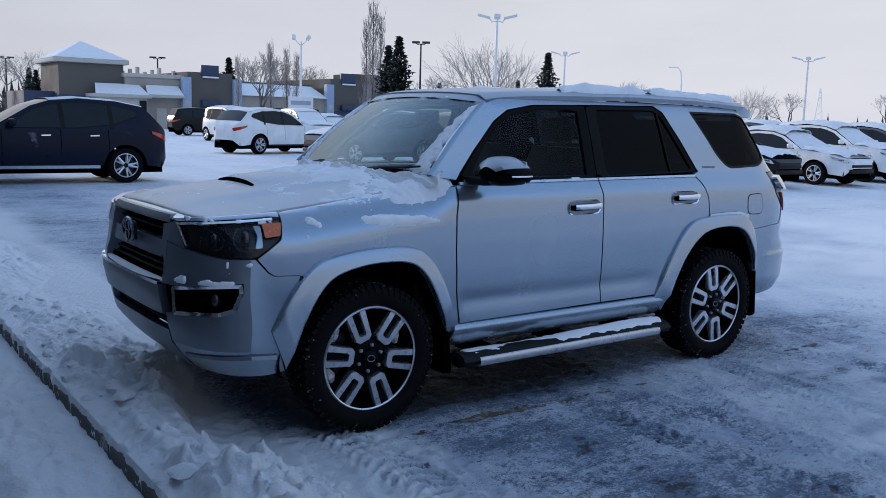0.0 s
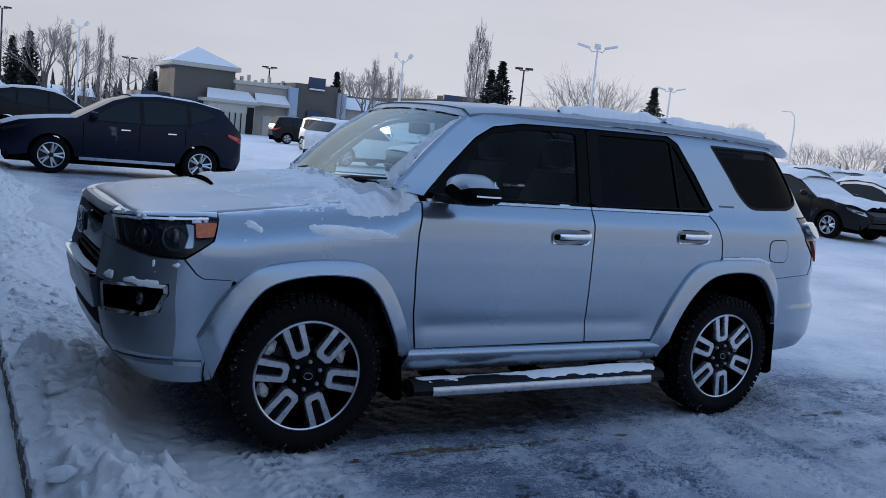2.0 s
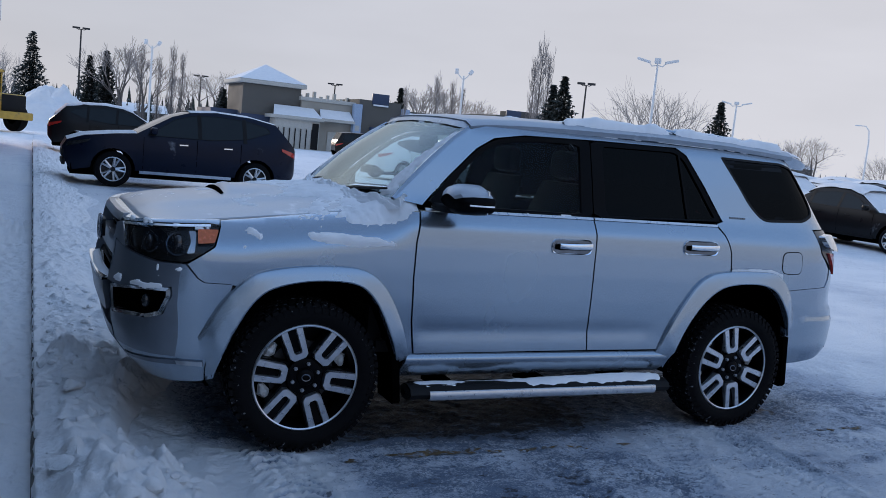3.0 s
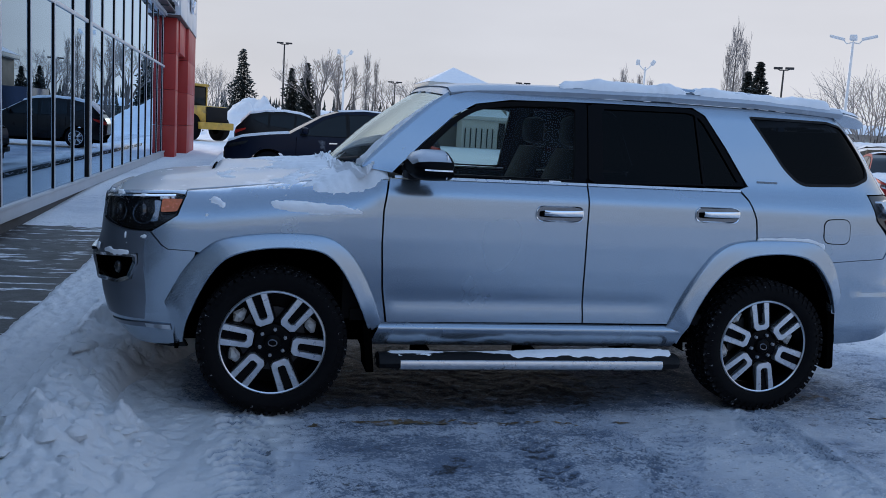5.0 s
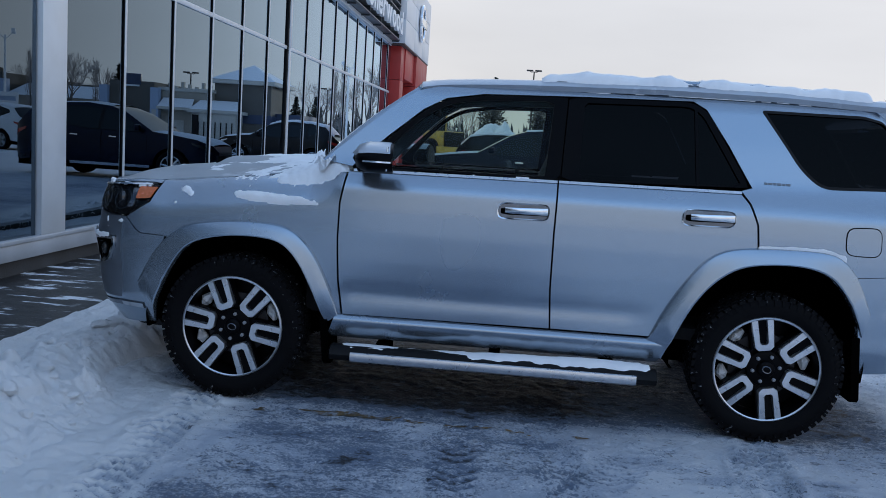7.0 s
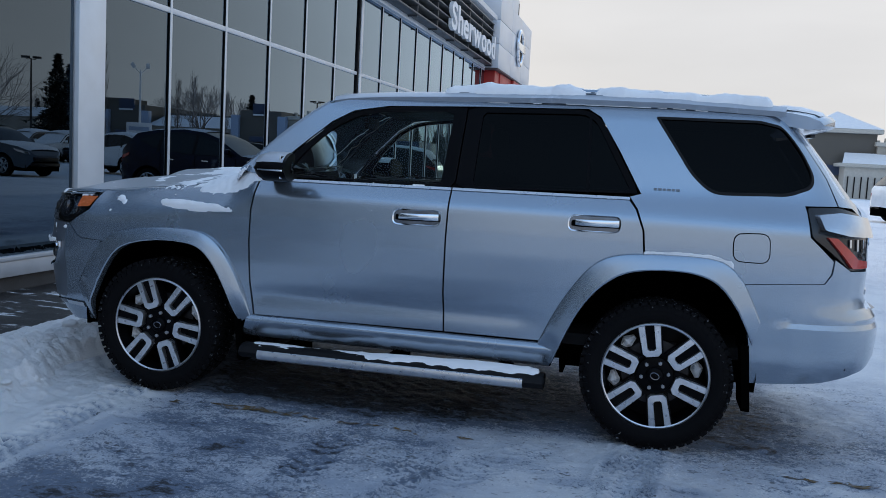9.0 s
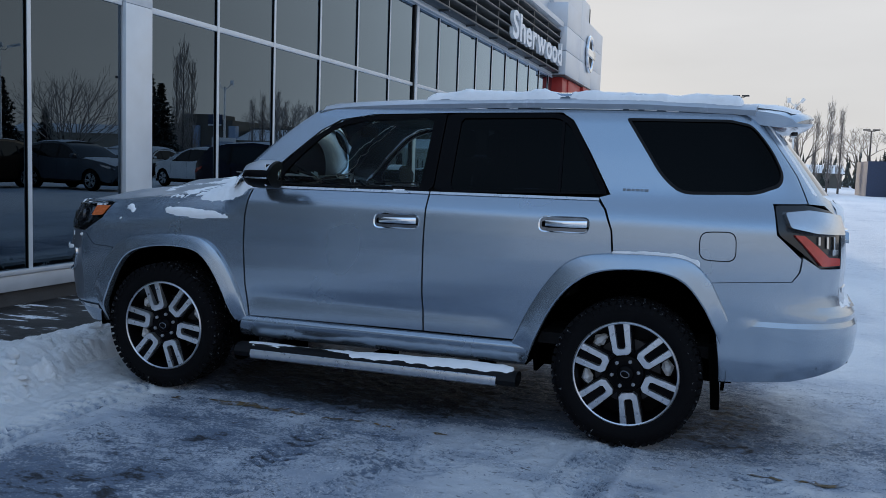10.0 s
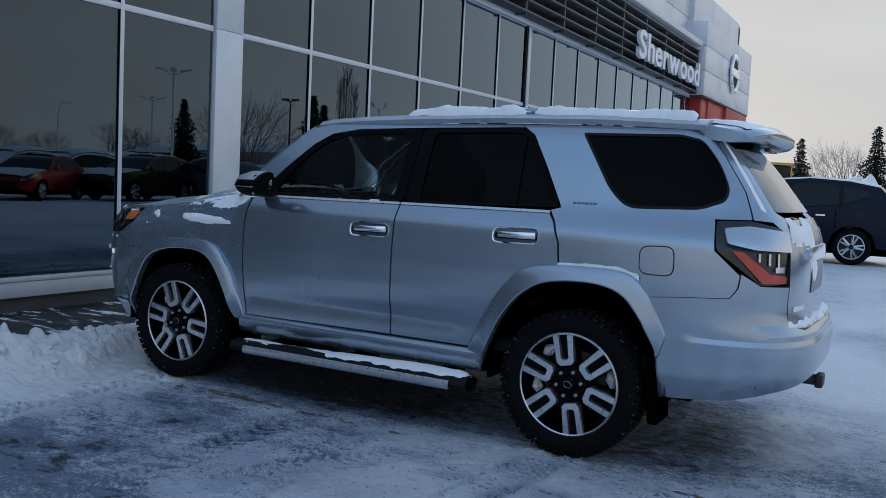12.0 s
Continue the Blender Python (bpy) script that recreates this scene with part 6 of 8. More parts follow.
lump("roof_snow", snow_sheet(roof, 0.88, 3.36, -0.612, 0.612, 0.016, th_roof), "uneven layer of snow on the roof")
for s in (-1, 1):
    lump("rail_snow", snow_sheet(lambda x, v, off=0.0: (x, 0.545 * s + v, roof(x, 0.545)[2] + 0.050 - 16 * v * v + off), 1.55, 3.28, -0.062, 0.062, 0.009, lambda x, v: (0.012 + 0.030 * max(-0.5, fbm(x * 2.2, v * 4, 45 + s)) + 0.014 * fbm(x * 6, v * 7, 46) + 0.004 * fbm(x * 22, v * 22, 48)) + 0.020 * smoothstep(0.26, 0.0, min(abs(x - 1.76), abs(x - 3.06), abs(x - 2.5) + 0.08)) - 0.02 * smoothstep(0.035, 0.062, abs(v))), "lumps of snow on the roof rail")
    lump("step_snow", snow_sheet(lambda x, v, off=0.0: (x, (0.905 + v) * s, 0.350 - 4 * v * v + off), 0.58, 2.21, -0.085, 0.075, 0.009, lambda x, v: 0.010 + 0.022 * smoothstep(1.1, 1.9, x) * (1 - abs(v + 0.01) / 0.09) + 0.005 * fbm(x * 2.5, v * 8, 51 + s) + 0.003 * fbm(x * 14, v * 20, 52) - 0.013 * math.exp(-((x - 0.98) / 0.13) ** 2) * (1 + 1.2 * fbm(x * 12, v * 20, 53)) * smoothstep(-0.05, 0.03, v)), "snow left on the side step")
    lump("mirror_snow", snow_sheet(lambda x, v, off=0.0: (lambda c: (x, (1.030 - 0.118 * c) * s, 1.332 + 0.083 * (1 + 0.38 * c) * (1 - c * c) ** 0.35 - 1.2 * max(0, 0.69 - x) + off))(v), 0.64, 0.83, -0.9, 0.93, 0.012, lambda x, v: -0.008 + 0.012 * smoothstep(0.0, 0.7, v) + 0.010 * fbm(x * 12, v * 3, 53) if abs(v) < 0.88 else -0.01), "cap of snow on the door mirror")
lump("spoiler_snow", snow_sheet(lambda x, y, off=0.0: (x - 0.11 * (abs(y) / 0.58) ** 4, y, lerp(x, [3.31, 3.39, 3.49, 3.57, 3.63], [1.798, 1.808, 1.800, 1.786, 1.764]) - 0.02 * (abs(y) / 0.58) ** 3 + off), 3.33, 3.635, -0.57, 0.57, 0.012, lambda x, y: 0.006 + 0.016 * fbm(x * 4, y * 3, 55) + 0.005 * fbm(x * 14, y * 14, 56) - 0.010 * smoothstep(3.57, 3.63, x)), "snow on the roof spoiler")
lump("bumper_step_snow", snow_sheet(lambda y, d, off=0.0: (lerp(abs(y), [0, 0.5, 0.66], [3.90, 3.88, 3.79]) - d, y, 0.785 + d * 0.9 * smoothstep(0.04, 0.12, d) + off), -0.66, 0.66, 0.0, 0.16, 0.014, lambda y, d: 0.030 + 0.022 * fbm(y * 5, d * 8, 57) - 0.03 * smoothstep(0.13, 0.16, d)), "wedge of snow on the rear bumper step")
lump("tailgate_snow", snow_sheet(lambda u, z, off=0.0: suv_surf(u, z, 0.004 + off), u_rear(0.58), u_rear(0.10), 0.98, 1.32, 0.02, lambda u, z: 0.016 * fbm(u * 4, z * 5, 58) + 0.014 * smoothstep(1.1, 1.3, z) - 0.002), "snow caked on the tailgate")
lump("pillar_snow", snow_sheet(lambda u, z, off=0.0: suv_surf(u, z, 0.002 + off), ux(3.56, 1.5), u_rear(0.60, 1.5), 1.34, 1.70, 0.014, lambda u, z: 0.010 * fbm(u * 9, z * 6, 59) + 0.010 * smoothstep(ux(3.58, 1.5), u_rear(0.60, 1.5), u) - 0.004), "snow on the rear pillar")
lump("arch_snow", snow_sheet(lambda u, w, off=0.0: (lambda p: (p[0], p[1] - 0.010 - off * 0.4, p[2] + off))(suv_surf(u, lerp(u, [2.6, 2.69, 3.01, 3.14, 3.2], [1.0, 1.014, 1.016, 0.985, 0.95]) + w)), 2.68, 3.13, -0.026, 0.026, 0.0045, lambda u, w: 0.013 * (1 - ((w - 0.002) / 0.017) ** 2) * (0.35 + 0.65 * smoothstep(2.70, 2.95, u)) + 0.006 * fbm(u * 9, w * 20, 60) + 0.002 * fbm(u * 30, w * 40, 67)), "crust of snow above the rear arch")
lump("sill_snow", snow_sheet(lambda u, z, off=0.0: (lambda p: (p[0], p[1] - 0.006 - off * 0.3, p[2] + off))(suv_surf(u, z)), 0.62, 2.6, 1.277, 1.301, 0.0045, lambda u, z: 0.004 * fbm(u * 5, 1, 61) + 0.0015 * fbm(u * 24, z * 30, 63) - 0.001), "thin line of snow on the window sills")
for s in (-1, 1):
    lump("screen_snow", snow_sheet(lambda v, t, off=0.0: screen(v * s, t, 0.002 + off), 0.60, 1.0, 0.03, 0.98, 0.012, lambda v, t: 0.008 * fbm(v * 9, t * 7, 62 + s) + 0.004 * fbm(v * 30, t * 24, 66) + 0.018 * smoothstep(0.84, 0.98, v + 0.10 * (1 - t)) - 0.009), "snow along the side of the windscreen")
lump("screen_snow", snow_sheet(lambda v, t, off=0.0: screen(v, t, 0.002 + off), -0.97, 0.97, 0.86, 1.0, 0.012, lambda v, t: 0.008 * fbm(v * 5, t * 8, 64) + 0.012 * smoothstep(0.92, 1.0, t) - 0.006), "snow along the top of the windscreen")
for s in (1, -1):
    bm = bmesh.new()
    tube(bm, [(0.34, 0.1 + 0.35 * s, 1.315), (0.36, -0.05 + 0.35 * s, 1.335), (0.42, -0.35 + 0.35 * s, 1.36)], [0.012, 0.012, 0.006], 6)
    part("wiper", bm, BLACKPL, suv)


# ---- glass-fronted showroom along x = -2.95 ----
ALU = mat("white_aluminium_frame", (0.60, 0.63, 0.66), 0.40, 0.25, vary=0.05, scale=4)
ALUDARK = mat("dark_frame_side", (0.008, 0.008, 0.009), 0.7, spec=0.15)
WHITEPANEL = mat("silver_white_cladding", (0.62, 0.65, 0.69), 0.35, 0.35, vary=0.05, scale=1.2, rand=0.04)
LOUVRE = mat("dark_louvre_blade", (0.06, 0.065, 0.07), 0.45, 0.3, vary=0.15)
REDPANEL = mat("red_cladding", (0.42, 0.025, 0.02), 0.45, vary=0.10, scale=1.5, rand=0.08)
BASEC = mat("dark_plinth", (0.05, 0.05, 0.052), 0.8, vary=0.25, scale=6, bump=0.3)
SHOWGLASS = glass_mat("showroom_glass", (0.11, 0.135, 0.145), 2.1, ior=1.52, coated=0.0, shine=(0.64, 0.83, 1.0))
ROOMDARK = mat("showroom_interior", (0.10, 0.105, 0.11), 0.8, vary=0.3, scale=0.6)
XW = -2.95
FAR = 24.5
mull = [-20.0 + 1.4 * k - 0.08 for k in range(9)] + [-7.28, -5.88, -4.48, -3.08, -1.68, -0.28, 1.12] + [4.205, 5.604, 7.005, 8.403, 9.812] + [11.19 + 1.40 * k for k in range(1, 10)]
edges = sorted([-21.5] + mull + [2.43, 2.87, 11.13, 11.25, FAR])
tagged(part("wall_plinth", boxes((XW - 0.30, XW - 0.03, -21.5, FAR, -0.2, 0.16)), BASEC), "dark recessed plinth under the glass front", "wall", kind="structure")
sill = part("window_sill", boxes((XW - 0.16, XW + 0.03, -21.5, FAR, 0.155, 0.30), (XW - 0.12, XW + 0.045, -21.5, FAR, 0.302, 0.345), bevel=0.008), mat("dulled_aluminium_sill", (0.42, 0.45, 0.49), 0.45, 0.25, vary=0.12, scale=2.5))
tagged(sill, "pale metal sill under the showroom glass", "window sill", kind="structure")
front = thing("window_front", pose(XW, 0, 0), "tall showroom window front in pale metal frames", "window", kind="structure")
loc = lambda x0, x1, y0, y1, z0, z1: (x0 - XW, x1 - XW, y0, y1, z0, z1)
for y in mull:
    m_ = part("mullion", boxes(loc(XW - 0.10, XW + 0.004, y - 0.019, y + 0.019, 0.345, 4.58)), ALUDARK, front)
    part("mullion_cap", boxes(loc(XW + 0.005, XW + 0.013, y - 0.024, y + 0.024, 0.345, 4.58), bevel=0.002), ALU, m_, "pale metal cover strip")
for y0, y1 in ((2.43, 2.87), (11.13, 11.25)):
    part("column_cladding", boxes(loc(XW - 0.25, XW + 0.04, y0, y1, 0.30, 3.02), loc(XW - 0.25, XW + 0.04, y0, y1, 3.024, 4.7), bevel=0.004), ALU, front, "pale column cover")
part("column_gasket", boxes(loc(XW - 0.2, XW + 0.02, 11.05, 11.126, 0.345, 4.58)), ALUDARK, front)
for z, h in ((3.018, 0.032), (4.60, 0.05)):
    for a, b in zip(edges, edges[1:]):
        if (a, b) in ((2.43, 2.87), (11.13, 11.25)):
            continue
        part("transom", boxes(loc(XW - 0.09, XW + 0.010, a + 0.024, b - 0.024, z - h, z + h), bevel=0.003), ALU, front)
for a, b in zip(edges, edges[1:]):
    if (a, b) in ((2.43, 2.87), (11.13, 11.25)):
        continue
    for z0, z1 in ((0.345, 2.986), (3.05, 4.55)):
        part("pane", boxes(loc(XW - 0.026, XW - 0.012, a + 0.02, b - 0.02, z0, z1)), SHOWGLASS, front)
# room behind
tagged(part("floor", boxes((-16, XW - 0.3, -21.5, FAR, 0.0, 0.15)), ROOMDARK), "dark showroom floor behind the glass", "floor", kind="structure")
tagged(part("ceiling", boxes((-16, XW - 0.25, -21.5, FAR, 4.65, 4.85)), mat("ceiling_tile", (0.35, 0.35, 0.36), 0.9)), "showroom ceiling", "ceiling", kind="structure")
tagged(part("wall_west", boxes((-16.2, -16, -21.5, FAR, 0, 8.4)), ROOMDARK), "back wall of the showroom", "wall", kind="structure")
tagged(part("wall_south", boxes((-16, XW - 0.05, -21.7, -21.5, 0, 8.4)), WHITEPANEL), "end wall of the showroom", "wall", kind="structure")
tagged(part("wall_north", boxes((-16, XW - 0.05, FAR, FAR + 0.2, 0, 8.4)), WHITEPANEL), "end wall of the showroom", "wall", kind="structure")
tagged(part("roof_slab", boxes((-16, XW - 0.25, -21.5, 33, 8.3, 8.4)), WHITEPANEL), "flat roof of the showroom", "roof", kind="structure")
TUBE = glow_mat("ceiling_light_panel", (1.0, 0.97, 0.90), 7.0)
lamp0 = thing("ceiling_light", pose(-6.5, 7.5, 4.62), "recessed fluorescent ceiling light in the showroom", "light", "showroom lights")
part("light_frame", boxes((-0.65, 0.65, -0.34, 0.34, 0.0, 0.03)), ALU, lamp0)
part("diffuser", boxes((-0.6, 0.6, -0.28, -0.03, -0.012, -0.002), (-0.6, 0.6, 0.03, 0.28, -0.012, -0.002)), TUBE, lamp0)
for x, y in ((-6.5, 12.5), (-9.5, 7.5), (-9.5, 12.5), (-6.5, 17.5)):
    copy_thing(lamp0, pose(x, y, 4.62))

# cladding above the glass, in panels with open joints
upper = thing("wall_upper", pose(XW, 0, 0), "silver cladding above the showroom glass", "wall", kind="structure")
part("backing", boxes(loc(XW - 0.4, XW - 0.24, -21.5, 33.0, 4.66, 8.3)), BASEC, upper)
pw = 2.8
for i in range(20):
    y0 = -22.5 + pw * i
    if y0 > 31:
        break
    for z0, z1 in ((4.66, 5.9), (5.9, 7.15), (7.15, 8.4)):
        part("panel", boxes(loc(XW - 0.235, XW - 0.20, y0 + 0.008, min(y0 + pw, 32.5) - 0.008, z0 + 0.008, z1 - 0.008), bevel=0.004), WHITEPANEL, upper)

# sun louvres with snow on the blades
louv = thing("louvre_screen", pose(XW, 0, 0), "dark horizontal louvre screen with snow on its blades", "louvre", kind="structure")
zs_l = [4.66 + 0.22 * k for k in range(7)]
for k, z in enumerate(zs_l):
    part("blade", boxes(loc(XW - 0.02, XW + 0.36, 6.2, 23.9, z, z + 0.045), bevel=0.012), LOUVRE, louv)
    if k < 7:
        bm = bmesh.new()
        rows = [[(0.12, y, z + 0.046), (0.16, y, z + 0.058 + 0.016 * fbm(y * 1.5, k, 70)), (0.30, y, z + 0.060 + 0.018 * fbm(y * 1.9, k, 71)), (0.345, y, z + 0.046)] for y in np.arange(6.25, 23.8, 0.16)]
        tagged(part("louvre_snow", loft([[(p[0] + XW, p[1], p[2]) for p in r] for r in rows]), SNOW), "strip of snow lying on a louvre blade", "snow")
for y in np.arange(6.4, 23.9, 1.94):
    part("bracket", boxes(loc(XW - 0.2, XW + 0.33, y - 0.025, y + 0.025, 4.62, 6.05)), LOUVRE, louv)
part("louvre_cap", boxes(loc(XW - 0.2, XW + 0.42, 6.1, 24.0, 6.14, 6.30), bevel=0.01), ALU, louv)
part("louvre_beam", boxes(loc(XW - 0.02, XW + 0.10, 6.1, 24.0, 4.56, 4.66), bevel=0.01), ALU, louv)

# raised letters
sign = thing("wall_sign", pose(-2.52, 17.0, 4.84), "white raised lettering reading Sherwood on the louvres", "sign")
LETTER = mat("white_sign_letter", (0.78, 0.79, 0.80), 0.4, vary=0.04)
cursor = 0.0
for ch in "Sherwood":
    cu = bpy.data.curves.new("letter", "FONT")
    cu.body, cu.size, cu.extrude, cu.offset = ch, 0.98, 0.05, 0.022
    tmp = bpy.data.objects.new("letter_form", cu)
    scene.collection.objects.link(tmp)
    bpy.context.view_layer.update()
    me = bpy.data.meshes.new_from_object(tmp.evaluated_get(bpy.context.evaluated_depsgraph_get()))
    width = max(v.co.x for v in me.vertices) - min(0, min(v.co.x for v in me.vertices))
    bpy.data.objects.remove(tmp)
    me.materials.clear()
    me.materials.append(LETTER)
    ob = new("letter", me)
    ob.parent = sign
    ob.matrix_local = Matrix.Translation((0, cursor, 0)) @ Matrix(((0, 0, 1, 0), (1, 0, 0, 0), (0, 1, 0, 0), (0, 0, 0, 1))) @ Matrix.Diagonal((1.50, 1, 1, 1))
    cursor += width * 1.50 + 0.07

# entrance: sign block on a red portal
blockm = thing("sign_block", pose(-2.46, 28, 0), "silver cladding block over the red entrance", "sign", kind="structure")
for y0, y1 in ((24.2, 26.8), (26.8, 29.4), (29.4, 32.0)):
    for z0, z1 in ((4.62, 5.42), (5.42, 6.22), (6.22, 7.02)):
        part("panel", boxes((-0.9, 0.0, y0 - 28 + 0.008, y1 - 28 - 0.008, z0 + 0.008, z1 - 0.008), bevel=0.006), WHITEPANEL, blockm)
part("soffit", boxes((-0.9, -0.01, -3.78, 3.98, 4.58, 4.625)), mat("dark_soffit", (0.09, 0.06, 0.055), 0.7), blockm)
emb = thing("round_sign", pose(-2.44, 28.6, 5.85), "round black and chrome wall badge with a bar across", "sign")
bm = loft([[(0.05 + 0.07 * math.sin(q), (0.62 + 0.085 * math.cos(q)) * math.cos(t), (0.62 + 0.085 * math.cos(q)) * math.sin(t)) for q in [k * math.tau / 8 for k in range(8)]] for t in [j * math.tau / 40 for j in range(41)]], True)
part("badge_ring", bm, CHROME, emb)
bm = bmesh.new()
lathe(bm, [(0.62, 0.0), (0.62, 0.04), (0.001, 0.045)], 40, "x")
part("badge_disc", bm, BLACKPL, emb)
part("badge_bar", boxes((0.03, 0.14, -0.80, 0.80, -0.15, 0.15), bevel=0.03), CHROME, emb)
portal = thing("entrance_portal", pose(-2.6, 28, 0), "red clad entrance portal with a dark glass door", "entrance", kind="structure")
for z0, z1 in ((0.02, 1.15), (1.15, 2.3), (2.3, 3.45), (3.45, 4.58)):
    part("red_panel", boxes((-0.7, -0.02, -3.4, -2.5, z0 + 0.006, z1 - 0.006), bevel=0.006), REDPANEL, portal)
    part("red_panel", boxes((-0.7, 0.12, 0.0, 3.85, z0 + 0.006, z1 - 0.006), bevel=0.006), REDPANEL, portal)
part("red_lintel", boxes((-0.7, 0.02, -2.494, -0.006, 3.55, 4.57), bevel=0.006), REDPANEL, portal)
part("door_glass", boxes((-0.52, -0.50, -2.45, -0.05, 0.1, 3.5)), SHOWGLASS, portal)
for y in (-2.45, -1.25, -0.06):
    part("door_frame", boxes((-0.55, -0.46, y - 0.03, y + 0.03, 0.05, 3.54)), ALU, portal)
part("return_wall", boxes((-6, -0.7, -3.4, 4.0, 0, 4.6)), BASEC, portal)
tagged(part("wall_entrance", boxes((-16, XW - 0.3, 24.7, 32.5, 4.6, 8.35)), WHITEPANEL), "wall above the entrance", "wall", kind="structure")


# ---- other parked vehicles ----
def paint(name, c, metal=0.2):
    return mat(name, c, 0.32, metal, vary=0.08, scale=3, coat=0.05, spec=0.18, second=(0.25, 0.27, 0.30), second_amount=0.0, second_scale=1.6)


NAVY = paint("navy_paint", (0.004, 0.008, 0.022))
WHITE = paint("white_paint", (0.84, 0.85, 0.85), 0.0)
BLACKP = paint("black_car_paint", (0.012, 0.012, 0.013))
GREYC = paint("grey_car_paint", (0.10, 0.12, 0.14))
REDC = paint("red_car_paint", (0.30, 0.02, 0.018), 0.1)
BROWN = paint("dark_brown_car_paint", (0.05, 0.032, 0.022))
CARGLASS = mat("dark_car_glass", (0.010, 0.013, 0.015), 0.06, vary=0.1, spec=0.22)

SHAPES = {
    # outline of the lower side, glass outline, top line, length ends, wheel radius
    "crossover": dict(top=[(-0.93, 0.55), (-0.94, 0.72), (-0.86, 0.86), (-0.55, 0.98), (0.0, 1.06), (0.42, 1.10), (1.10, 1.50), (1.45, 1.615), (2.0, 1.665), (2.7, 1.63), (3.25, 1.53), (3.58, 1.20), (3.74, 1.05), (3.80, 0.85), (3.78, 0.50)],
                      glass=[(0.60, 1.08), (1.15, 1.45), (1.50, 1.56), (2.0, 1.595), (2.6, 1.565), (3.05, 1.47), (3.15, 1.36), (2.62, 1.17), (1.9, 1.09)], ws=(5, 7), rw=(10, 11), roof=(7, 10), hood=(2, 5), r=0.355, wb=2.83, belt=1.06),
    "saloon": dict(top=[(-0.92, 0.50), (-0.93, 0.66), (-0.82, 0.76), (-0.5, 0.85), (0.0, 0.92), (0.45, 0.965), (1.10, 1.32), (1.50, 1.43), (2.0, 1.45), (2.5, 1.40), (3.0, 1.12), (3.20, 1.06), (3.58, 1.03), (3.68, 0.85), (3.66, 0.45)],
                   glass=[(0.66, 0.97), (1.18, 1.28), (1.52, 1.37), (2.0, 1.385), (2.42, 1.34), (2.80, 1.10), (2.7, 1.01), (1.8, 0.98)], ws=(5, 7), rw=(9, 10), roof=(7, 9), hood=(2, 5), r=0.325, wb=2.70, belt=0.93),
    "van": dict(top=[(-0.90, 0.55), (-0.91, 0.75), (-0.80, 0.95), (-0.5, 1.05), (-0.1, 1.12), (0.25, 1.18), (0.95, 1.62), (1.3, 1.74), (2.0, 1.78), (2.8, 1.77), (3.5, 1.70), (3.72, 1.25), (3.80, 1.05), (3.84, 0.85), (3.82, 0.5)],
                glass=[(0.5, 1.14), (1.0, 1.56), (1.4, 1.66), (2.2, 1.69), (2.9, 1.68), (3.35, 1.60), (3.45, 1.22), (2.6, 1.14), (1.6, 1.12)], ws=(5, 7), rw=(10, 11), roof=(7, 10), hood=(2, 5), r=0.35, wb=2.95, belt=1.08),
}


